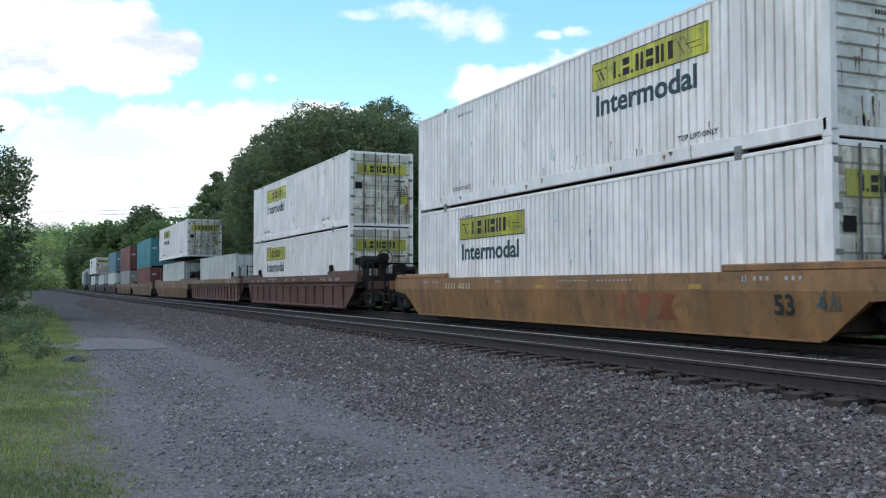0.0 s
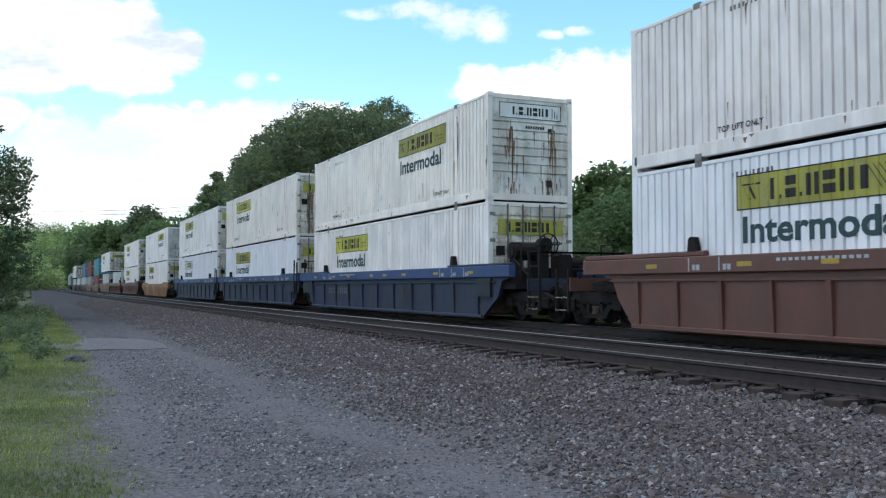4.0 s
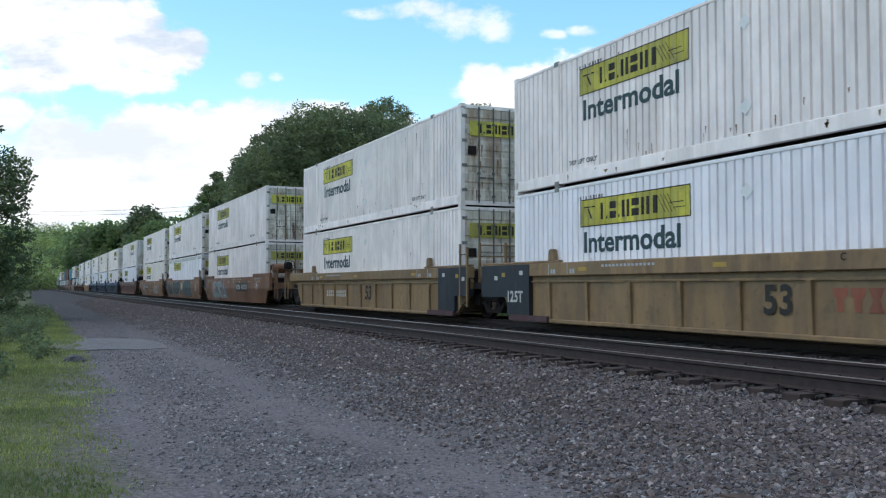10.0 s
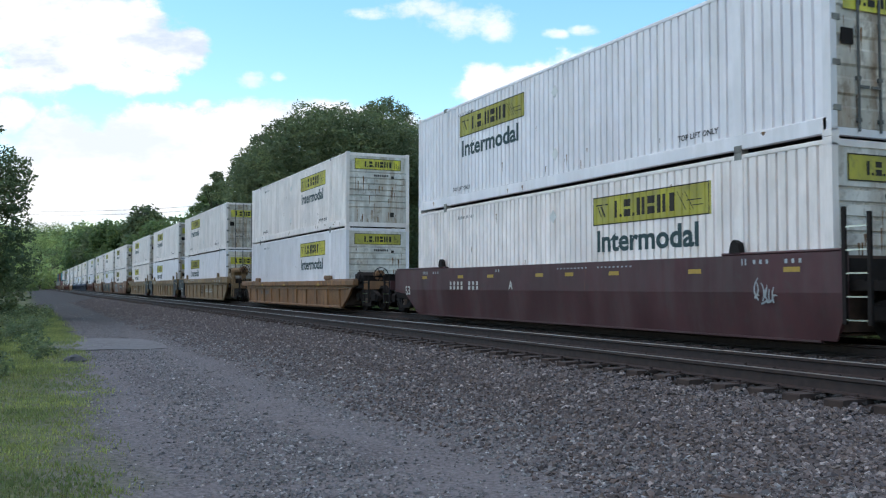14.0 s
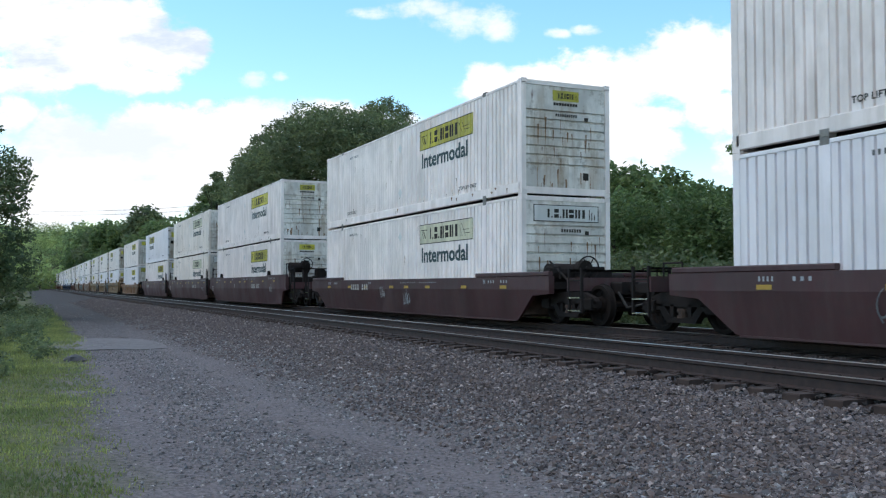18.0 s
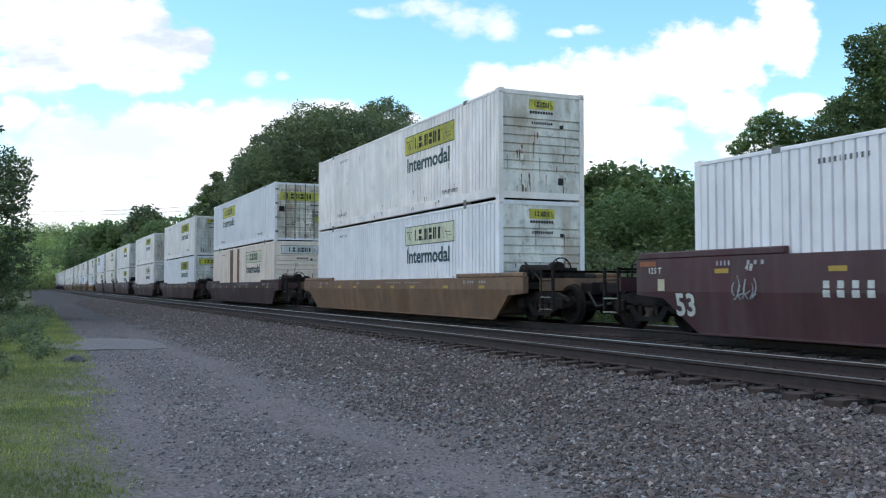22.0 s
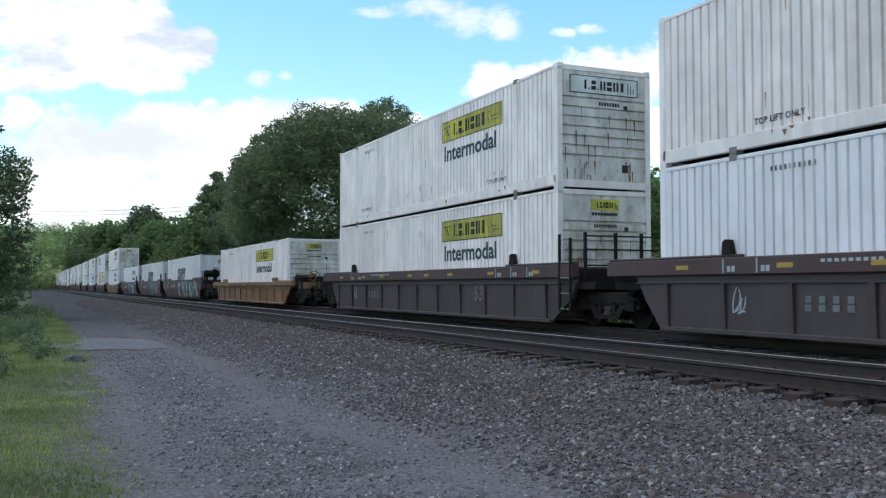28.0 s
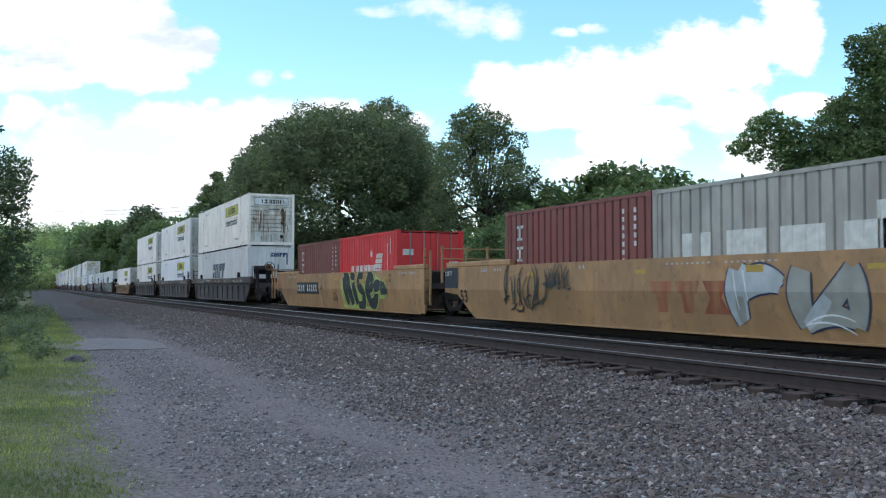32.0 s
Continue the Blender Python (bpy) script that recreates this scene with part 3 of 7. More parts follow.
def box_container(length, height, paint_mat, label, mark=None):
    """An ocean container of 20 or 40 feet: doors at -y, floor at z = 0."""
    c = thing("shipping_container", label, "container", "containers on the train")
    L, X, W = length / 2, 1.205, 1.219
    key = paint_mat.name
    for side in (-1, 1):
        part("side_panel", shared(("side_panel", key, length, side), lambda: corrugated(-L + 0.1, L - 0.1, 0.14, height - 0.07, side * X, 0.278, 0.036, side), paint_mat), paint_mat, c)
        part("bottom_rail", shared(("bottom_rail", key, length, side), lambda: Solid().box(*sorted((side * W, side * (W - 0.06))), -L + 0.1, L - 0.1, 0.02, 0.16), paint_mat), paint_mat, c)
        part("top_rail", shared(("top_rail", key, length, height, side), lambda: Solid().box(*sorted((side * W, side * (W - 0.06))), -L + 0.1, L - 0.1, height - 0.09, height - 0.02), paint_mat), paint_mat, c)
        for y in (-L, L):
            part("corner_post", shared(("corner_post", key, length, height, side, y > 0), lambda: Solid().box(*sorted((side * W, side * (W - 0.14))), *sorted((y, y - math.copysign(0.14, y))), 0.1, height - 0.1), paint_mat), paint_mat, c)
            for z in (0.0, height - 0.118):
                part("corner_casting", shared(("corner_casting", key, length, side, y > 0), lambda: Solid().box(*sorted((side * (W + 0.002), side * (W - 0.16))), *sorted((y, y - math.copysign(0.178, y))), 0, 0.118), paint_mat), paint_mat, c, at=(0, 0, z))
    part("roof", shared(("roof", key, length, height), lambda: Solid().box(-W + 0.04, W - 0.04, -L + 0.04, L - 0.04, height - 0.05, height - 0.03), paint_mat), paint_mat, c)
    part("floor", shared(("floor", length), lambda: Solid().box(-W + 0.06, W - 0.06, -L + 0.1, L - 0.1, 0.05, 0.15), STEEL), STEEL, c)

    def front():
        s = corrugated(-W + 0.12, W - 0.12, 0.1, height - 0.08, L - 0.03, 0.25, 0.036, 1)
        return Solid().add([(b, a, z) for a, b, z in s.v], s.f)
    part("front_wall", shared(("front_wall", key, length, height), front, paint_mat), paint_mat, c)
    for sg in (-1, 1):
        d = part("door", shared(("door", key, length, height, sg), lambda: Solid().box(*sorted((sg * 0.01, sg * (W - 0.13))), -L + 0.02, -L + 0.09, 0.12, height - 0.1), paint_mat), paint_mat, c)
        for x in (0.25, 0.75):
            part("lock_rod", shared(("lock_rod", length, height, sg, x), lambda: Solid().rod((sg * x, -L - 0.01, 0.08), (sg * x, -L - 0.01, height - 0.06), 0.02), TREAD if key.startswith("bright") else CASTING), CASTING, d)
            part("handle", shared(("handle", length, sg, x), lambda: Solid().box(*sorted((sg * x, sg * (x + 0.2))), -L - 0.03, -L - 0.01, 0.95, 0.99), CASTING), CASTING, d)
    part("door_plate", shared(("door_plate", length), lambda: Solid().box(-1.0, -0.62, -L + 0.008, -L + 0.018, 1.75, 1.95).box(0.7, 1.0, -L + 0.008, -L + 0.018, 1.5, 1.56).box(0.7, 1.0, -L + 0.008, -L + 0.018, 1.38, 1.44), WHITE_INK), WHITE_INK, c)
    if mark:
        part("emblem", mark(-X, 0.278, 0.036), WHITE_INK, c, "plain white marks")
    return c


def upright_marks(x, pitch, deep):
    """Four marks, one above the other."""
    s = Solid()
    for k in range(4):
        for q in (blocks((0.34,), 0, 0.07, 2.45, 0.28 + k * 0.52 + 0.3, x, -1, pitch, deep), blocks((0.09,), 0, 0.37, 2.33, 0.28 + k * 0.52, x, -1, pitch, deep), blocks((0.26,), 0, 0.06, 2.42, 0.28 + k * 0.52, x, -1, pitch, deep)):
            s.add(q.v, q.f)
    for k in range(11):
        q = blocks((0.07,), 0, 0.1, -2.05, 0.5 + k * 0.17, x, -1, pitch, deep)
        s.add(q.v, q.f)
        if k > 5:
            q = blocks((0.07,), 0, 0.1, -2.45, 0.5 + k * 0.17, x, -1, pitch, deep)
            s.add(q.v, q.f)
    q = blocks((0.22,), 0, 0.16, -2.5, 0.85, x, -1, pitch, deep)
    return s.add(q.v, q.f)


def three_peaks(x, pitch, deep):
    """Leaning blocks with rising bands beside them, and two columns of small marks."""
    s = Solid()
    for a, w in ((1.75, 0.3), (1.2, 0.3), (0.78, 0.36), (0.34, 0.36), (-0.1, 0.36), (-0.52, 0.36)):
        q = blocks((w,), 0, 0.72, a, 0.75, x, -1, pitch, deep, 0.16)
        s.add(q.v, q.f)
    for k in range(4):
        q = blocks((0.78 - k * 0.06,), 0, 0.15, -0.72 - k * 0.1, 1.16 + k * 0.18, x, -1, pitch, deep, 0.5)
        s.add(q.v, q.f)
    for z, h in ((1.74, 0.07), (1.81, 0.1), (1.91, 0.07)):
        q = blocks((0.22 if h > 0.08 else 0.12,), 0, h, -0.42 if h > 0.08 else -0.47, z, x, -1, pitch, deep)
        s.add(q.v, q.f)
    for k in range(10):
        for a, lo in ((-2.1, 1.1), (-2.4, 1.25)):
            if a > -2.2 or k > 4:
                q = blocks((0.055,), 0, 0.095, a, lo + k * 0.11, x, -1, pitch, deep)
                s.add(q.v, q.f)
    return s


def wide_marks(x, pitch, deep):
    s = Solid()
    for a, w in ((2.15, 0.28), (1.65, 0.28), (0.95, 0.95), (-0.3, 0.95), (-1.6, 1.05)):
        q = blocks((w,), 0, 0.9, a, 0.78, x, -1, pitch, deep)
        s.add(q.v, q.f)
    q = blocks((0.75,), 0, 0.2, 2.1, 0.62, x, -1, pitch, deep)
    s.add(q.v, q.f)
    q = blocks((0.7,), 0, 0.9, -2.2, 1.05, x, -1, pitch, deep)
    return s.add(q.v, q.f)


# ---- well cars ----
WHEEL_R = 0.46


def truck(parent, y):
    """A two-axle truck under a car; y: its centre in the car's space."""
    t = part("truck", shared(("bolster",), lambda: Solid().box(-1.02, 1.02, -0.2, 0.2, 0.36, 0.62, 0.04).box(-0.18, 0.18, -0.3, 0.3, 0.6, 0.74), STEEL), STEEL, parent, "dark steel two-axle truck", at=(0, y, 0))

    def side_frame(sg):
        s = Solid()
        x0, x1 = sorted((sg * 0.93, sg * 1.07))
        s.prism([(-1.18, 0.42), (-0.62, 0.42), (-0.42, 0.2), (0.42, 0.2), (0.62, 0.42), (1.18, 0.42), (1.18, 0.56), (0.95, 0.66), (0.6, 0.74), (-0.6, 0.74), (-0.95, 0.66), (-1.18, 0.56)][:3] + [(-0.42, 0.2), (-0.30, 0.3), (-0.52, 0.53), (-0.95, 0.56), (-1.18, 0.56)][1:], x0, x1, "x")
        s.prism([(1.18, 0.42), (0.62, 0.42), (0.42, 0.2), (0.30, 0.3), (0.52, 0.53), (0.95, 0.56), (1.18, 0.56)], x0, x1, "x")
        s.prism([(-1.18, 0.5), (1.18, 0.5), (1.05, 0.64), (0.6, 0.76), (-0.6, 0.76), (-1.05, 0.64)], x0, x1, "x")
        s.prism([(-0.44, 0.19), (0.44, 0.19), (0.34, 0.3), (-0.34, 0.3)], x0, x1, "x")
        for u in (-0.26, 0.26):
            s.box(x0, x1, u - 0.05, u + 0.05, 0.28, 0.55)
        for u in (-0.89, 0.89):
            s.box(*sorted((sg * 0.9, sg * 1.12)), u - 0.15, u + 0.15, 0.36, 0.62, 0.03)
        return s
    for sg in (-1, 1):
        part("side_frame", shared(("side_frame", sg), lambda: side_frame(sg), STEEL), STEEL, t)
        part("spring", shared(("spring", sg), lambda: Solid().rod((sg * 0.98, 0, 0.28), (sg * 0.98, 0, 0.34), 0.13, 12).rod((sg * 0.98, 0, 0.34), (sg * 0.98, 0, 0.40), 0.11, 12).rod((sg * 0.98, 0, 0.40), (sg * 0.98, 0, 0.46), 0.13, 12), RUSTY), RUSTY, t)

    def wheels():
        s = Solid().rod((-1.1, 0, 0), (1.1, 0, 0), 0.08, 12)
        for sg in (-1, 1):
            prof = [(0.66, 0.1), (0.66, 0.2), (0.70, 0.22), (0.68, 0.36), (0.675, WHEEL_R + 0.025), (0.70, WHEEL_R + 0.025), (0.715, WHEEL_R), (0.81, WHEEL_R - 0.01), (0.815, 0.37), (0.75, 0.34), (0.74, 0.2), (0.80, 0.16), (0.80, 0.08)]
            s.lathe([(sg * a, r) for a, r in prof], 32)
            for k in range(6):
                a = k * math.pi / 3
                s.rod((sg * 0.735, math.cos(a) * 0.27, math.sin(a) * 0.27), (sg * 0.765, math.cos(a) * 0.27, math.sin(a) * 0.27), 0.035, 6)
        return s
    for u in (-0.89, 0.89):
        w = part("wheelset", shared(("wheelset",), wheels, WHEEL), WHEEL, t, "steel wheelset that turns", at=(0, u, WHEEL_R))
        SPINNING.append((w, u))
    part("brake_beam", shared("brake_beam", lambda: Solid().box(-0.8, 0.8, 0.3, 0.38, 0.3, 0.42).box(-0.8, 0.8, -0.38, -0.3, 0.3, 0.42), STEEL), STEEL, t)
    return t


def fold(top):
    """Height at which a smooth side folds; low cars fold nearer the top."""
    return 0.56 * top if top > 1.2 else 0.72 * top


def side_at(z, top):
    """How far out a smooth side stands at a height: upright above the fold, leaning in below it."""
    mid = fold(top)
    return 1.46 - 0.11 * max(0.0, mid - z) / (mid - 0.06)


def side_shape(top, rear, nose):
    """The side as seen square on: y, z. Where units join, the rear of a tall side stops short of the truck."""
    L = LONG / 2
    low = 0.06
    tail = [(-L - 1.55, 0.72), (-L - 0.75, 0.66), (-L + 0.1, low)]
    if top > 1.2:
        tail = [(-L - 0.3, 0.5), (-L - 0.08, low)] if rear == "joint" else [(-L - 1.55, 0.72), (-L - 1.0, 0.66), (-L - 0.4, low)]
    return tail + ([(L - 0.1, low), (L + 0.75, 0.66), (L + nose, 0.72)] if nose > 1 else [(L - 0.25, low), (L + 0.25, 0.62), (L + nose, 0.66)])


def side_tail(top, rear):
    """Where the rear of a side ends."""
    return LONG / 2 + (0.3 if top > 1.2 and rear == "joint" else 1.55)


def well_car(u, style, colour, top, label, ends=("couple", "couple"), marks=(), raised=0.13, chord=None, rib_gap=1.47, guides=None):
    """A car with a deep well for containers. u: the well's front end at the start; style: smooth or ribbed; ends: rear, front."""
    L = LONG / 2
    body = colour
    c = thing("well_car", label, "railcar", "well cars of the train", Matrix.Translation((TRACK_X, u - L, 0)))
    ROLLING.append(c)
    inner = 1.315
    chord = chord or body
    nose = 0.6 if body is BROWN and ends[1] == "joint" else 1.55
    gear = body if body in (YELLOW_CAR, TAN, BROWN) else STEEL
    key = (style, body.name, top, chord.name, rib_gap, ends[0], nose)
    for sg in (-1, 1):
        def sweep(outline, xa, xb):
            return Solid().prism(outline, *sorted((sg * xa, sg * xb)), "x")
        if style == "smooth":
            mid = fold(top)

            def skin():
                s = Solid()
                tail = side_tail(top, ends[0])
                # upper band upright, lower band leaning in
                low = [(y, z) for y, z in side_shape(top, ends[0], nose) if z < mid - 0.01]
                upper = [(-tail, mid), (L + nose, mid), (L + nose, top), (-tail, top)]
                s.prism(upper, *sorted((sg * inner, sg * 1.46)), "x")
                pts = [(-tail, mid), *low, (L + nose, mid)]
                k = len(pts)
                v = [(sg * inner, y, z) for y, z in pts] + [(sg * side_at(z, top), y, z) for y, z in pts]
                s.add(v, [tuple(range(k)), tuple(range(2 * k - 1, k - 1, -1))] + [(i, (i + 1) % k, k + (i + 1) % k, k + i) for i in range(k)])
                return s
            part("side_wall", shared(("side_wall", key, sg), skin, body), body, c)
            part("bottom_flange", shared(("bottom_flange", key, sg), lambda: Solid().box(*sorted((sg * 1.3, sg * 1.37)), -L + 0.2, L - 0.2, 0.03, 0.06), body), body, c)
        else:
            deep = 0.3 if top > 1.2 else 0.2
            low, neck, back = 0.06, top - deep - 0.1, 0.9 if ends[0] == "joint" else 1.5
            part("top_chord", shared(("top_chord", key, sg), lambda: Solid().box(*sorted((sg * inner, sg * 1.50)), -L - back, L + 1.5, top - deep, top, 0.015), chord), chord, c)
            part("side_wall", shared(("side_wall", key, sg), lambda: sweep([(-L - min(0.95, back), neck), (-L - min(0.75, back - 0.1), 0.62), (-L + 0.15, low), (L - 0.15, low), (L + 0.35, 0.62), (L + 0.55, neck), (L + 0.7, top - deep), (-L - back + 0.1, top - deep)], inner, 1.405), body), body, c)
            part("upper_ledge", shared(("upper_ledge", key, sg), lambda: Solid().box(*sorted((sg * inner, sg * 1.44)), -L - 0.6, L + 0.6, neck - 0.05, neck, 0.01), body), body, c)
            part("bottom_sill", shared(("bottom_sill", key, sg), lambda: Solid().box(*sorted((sg * inner, sg * 1.45)), -L + 0.15, L - 0.15, 0.05, 0.14, 0.015), body), body, c)
            n = int(LONG / rib_gap)
            rib = shared(("rib", key, sg), lambda: Solid().prism([(sg * 1.4, low + 0.06), (sg * 1.44, low + 0.06), (sg * 1.475, neck - 0.04), (sg * 1.4, neck - 0.04)], -0.045, 0.045), body)
            for k in range(n + 1):
                part("rib", rib, body, c, at=(0, -L + 0.35 + (LONG - 0.7) * k / n, 0))
        if raised:
            for e in (-1, 1):
                reach = nose - 0.05 if e > 0 else (back if style == "ribbed" else side_tail(top, ends[0]) - 0.05)
                part("end_rail", shared(("end_rail", key, raised, sg, e), lambda: Solid().box(*sorted((sg * (inner + 0.01), sg * 1.44)), *sorted((e * (L - 2.3), e * (L + reach if e > 0 or style == "ribbed" else reach))), top + 0.003, top + raised, 0.02), body), body, c)
        # guides for the containers
        for y in (-6.1, 6.1) if (style == "ribbed" if guides is None else guides) else ():
            hump, skin_mat = ([(-0.38, 0), (0.38, 0), (0.36, 0.13), (0.28, 0.15), (-0.28, 0.15), (-0.36, 0.12)], body) if top < 1.2 else ([(-0.13, 0), (0.13, 0), (0.09, 0.16), (0.02, 0.22), (-0.1, 0.16)], STEEL) if style == "smooth" else ([(-0.12, 0), (0.12, 0), (0.09, 0.22), (0.02, 0.26), (-0.06, 0.25), (-0.1, 0.1)], body if body is YELLOW_CAR else STEEL)
            part("container_guide", shared(("container_guide", sg, body.name, top < 1.2), lambda: Solid().prism(hump, *sorted((sg * 1.33, sg * 1.45)), "x"), skin_mat), skin_mat, c, at=(0, y, top + (raised if abs(y) > L - 2.3 else 0)))
        for y in ((-5.1, 0.4, 4.7) if sg > 0 or body in (YELLOW_CAR, ORANGE, GOLD, TAN) else (-7.4, -5.1, -2.6, -0.9, 0.4, 2.9, 4.7, 7.2)):
            part("reflector", shared(("reflector", sg, style), lambda: Solid().box(*sorted((sg * 1.40, sg * (1.506 if style == "ribbed" else 1.466))), -0.17, 0.17, -0.04, 0.04), REFLECTOR), REFLECTOR, c, "yellow reflector", at=(0, y, top - 0.16 if style == "ribbed" else top - 0.25))
        if body not in (YELLOW_CAR, ORANGE) and (style == "smooth" or top < 1.2):
            part("side_stencil", shared(("side_stencil", sg, style), lambda: small_marks(sg, 1.506 if style == "ribbed" else 1.464), SPRAY_GREY), SPRAY_GREY, c, at=(0, 0, top - 0.12))
    if style == "ribbed" and top > 1.2:
        part("chord_stencil", shared(("chord_stencil",), lambda: chord_lines(-1), SPRAY_GREY), SPRAY_GREY, c, at=(0, 0, top - 0.15))
    part("floor", shared("well_floor", lambda: Solid().box(-1.315, 1.315, -L, L, 0.13, 0.17), RUSTY), RUSTY, c)
    for e, end in ((-1, ends[0]), (1, ends[1])):
        ek = (key, e)
        part("bulkhead", shared(("bulkhead", ek), lambda: Solid().box(-1.31, 1.31, *sorted((e * (L + 0.06), e * (L + 0.16))), 0.2, top - 0.05), RUSTY), RUSTY, c)
        part("end_deck", shared(("end_deck", ek), lambda: Solid().box(-1.3, 1.3, *sorted((e * (L + 0.16), e * (L + 1.5))), 0.82, 0.96, 0.0).box(-0.4, 0.4, *sorted((e * (L + 0.3), e * (L + 2.2))), 0.74, 1.0), STEEL), STEEL, c)
        part("walkway", shared(("walkway", ek), lambda: grating(e, L, top), STEEL), STEEL, c)
        if end == "couple":
            part("end_sill", shared(("end_sill", ek), lambda: Solid().box(-1.38, 1.38, *sorted((e * (L + 2.2), e * (L + 2.32))), 0.78, 1.08), body), body, c)
            part("centre_sill", shared(("centre_sill",  ek), lambda: Solid().box(-0.3, 0.3, *sorted((e * (L + 1.4), e * (L + 2.75))), 0.7, 0.98, 0.03), STEEL), STEEL, c)
            part("coupler", shared(("coupler", e), lambda: Solid().box(-0.09, 0.09, *sorted((e * (L + 2.7), e * (L + 3.3))), 0.77, 0.93).box(-0.18, 0.14, *sorted((e * (L + 3.2), e * (L + 3.62))), 0.72, 0.98, 0.03), STEEL), STEEL, c)
            part("air_hose", shared(("air_hose", e), lambda: Solid().rod((-0.35, e * (L + 2.7), 0.75), (-0.4, e * (L + 3.1), 0.42), 0.03, 6).rod((-0.4, e * (L + 3.1), 0.42), (-0.3, e * (L + 3.55), 0.5), 0.03, 6), RUBBER), RUBBER, c)
            truck(c, e * (L + 1.72))
            for sg in (-1, 1):
                la = part("ladder", shared(("ladder", gear.name, ek, sg), lambda: ladder(sg, e, L, 1.75 if top > 1.2 and (e < 0 or body is TAN) else 1.28), gear), gear, c)
                part("tread", shared(("tread", sg, e), lambda: Solid().box(*sorted((sg * 1.28, sg * 1.42)), *sorted((e * (L + 2.28), e * (L + 2.78))), 0.34, 0.37).box(*sorted((sg * 1.28, sg * 1.42)), *sorted((e * (L + 2.28), e * (L + 2.78))), 0.62, 0.65), TREAD), TREAD, la)
                high = 1.95 if top > 1.2 and e < 0 else 1.32
                part("grab_iron", shared(("grab_iron", gear.name, sg, e, high), lambda: Solid().rod((sg * 1.35, e * (L + 1.3), 1.08), (sg * 1.35, e * (L + 1.3), high), 0.02, 6).rod((sg * 1.35, e * (L + 1.85), 1.05), (sg * 1.35, e * (L + 1.85), high), 0.02, 6).rod((sg * 1.35, e * (L + 1.3), high), (sg * 1.35, e * (L + 1.85), high), 0.02, 6), gear), gear, c)
            if e == -1:
                up = 0.0 if top > 1.2 else -0.62
                part("brake_stand", shared(("brake_stand", gear.name, body.name, up), lambda: Solid().box(-0.62, -0.4, -L - 1.58, -L - 1.36, 0.96, 2.0 + up, 0.02).box(-0.3, 0.1, -L - 1.5, -L - 1.2, 0.96, 1.35, 0.02), gear), gear, c)
                house = ORANGE if body in (SOOT, ORANGE, YELLOW_CAR) else STEEL
                part("brake_housing", shared(("brake_housing", house.name), lambda: Solid().prism([(-0.52 + math.cos(k * math.pi / 6) * 0.19, 1.92 + math.sin(k * math.pi / 6) * 0.19) for k in range(12)], -L - 1.66, -L - 1.4), house), house, c, at=(0, 0, up))
                part("brake_wheel", shared("brake_wheel", lambda: brake_wheel(L), STEEL), STEEL, c, at=(0, 0, up))
                part("air_tank", shared(("air_tank", gear.name), lambda: Solid().rod((-1.12, -L - 0.95, 1.78), (-0.2, -L - 0.95, 1.78), 0.24, 14).rod((-1.16, -L - 0.95, 1.78), (-0.16, -L - 0.95, 1.78), 0.17, 12), gear), gear, c, at=(0, 0, up * 0.95))
                for x in (-0.98, -0.38) if top > 1.2 else ():
                    part("tank_bracket", shared(("tank_bracket", gear.name), lambda: Solid().box(-0.04, 0.04, -L - 1.2, -L - 0.7, 0.96, 1.6), gear), gear, c, at=(x, 0, 0))
                part("control_valve", shared(("control_valve", gear.name), lambda: Solid().box(0.15, 0.55, -L - 1.15, -L - 0.75, 0.96, 1.72, 0.05).rod((0.35, -L - 0.95, 1.5), (0.95, -L - 0.95, 1.5), 0.15, 10), gear), gear, c, at=(0, 0, up * 0.7))
                part("air_pipe", shared(("air_pipe", gear.name), lambda: Solid().rod((-1.1, -L - 1.0, 1.6), (-1.15, -L - 2.1, 1.02), 0.025, 6).rod((-1.15, -L - 2.1, 1.02), (0.9, -L - 2.15, 1.02), 0.025, 6), gear), gear, c, at=(0, 0, up * 0.2))
        else:
            part("articulation", shared(("articulation", e), lambda: Solid().box(-0.35, 0.35, *sorted((e * (L + 0.8), e * (L + 1.62))), 0.66, 1.0, 0.03), STEEL), STEEL, c)
            for sg in (-1, 1):
                if e == -1:
                    la = part("ladder", shared(("side_ladder", gear.name, sg), lambda: Solid().box(*sorted((sg * 1.47, sg * 1.52)), -L - 0.41, -L - 0.35, 0.33, 2.05).box(*sorted((sg * 1.47, sg * 1.52)), -L - 0.86, -L - 0.80, 0.33, 1.95), gear), gear, c)
                    for z in (0.38, 0.72, 1.06, 1.4, 1.74):
                        part("tread", shared(("rung", sg), lambda: Solid().box(*sorted((sg * 1.48, sg * 1.51)), -L - 0.80, -L - 0.41, 0, 0.025), TREAD), TREAD, la, at=(0, 0, z))
                    for x in (0.35, 1.15):
                        part("platform_post", shared(("platform_post", gear.name, x * sg), lambda: Solid().box(sg * x - 0.03, sg * x + 0.03, -L - 0.93, -L - 0.87, 0.98, 2.08), gear), gear, c)
            if e == -1:
                for z in (1.35, 1.7, 2.0):
                    part("platform_rail", shared(("platform_rail", gear.name,), lambda: Solid().rod((-1.2, -L - 0.95, 0), (1.2, -L - 0.95, 0), 0.02, 6), gear), gear, c, at=(0, 0, z))
            if e == -1:
                truck(c, -L - 1.575)
    for m in marks:
        m(c, top)
    return c


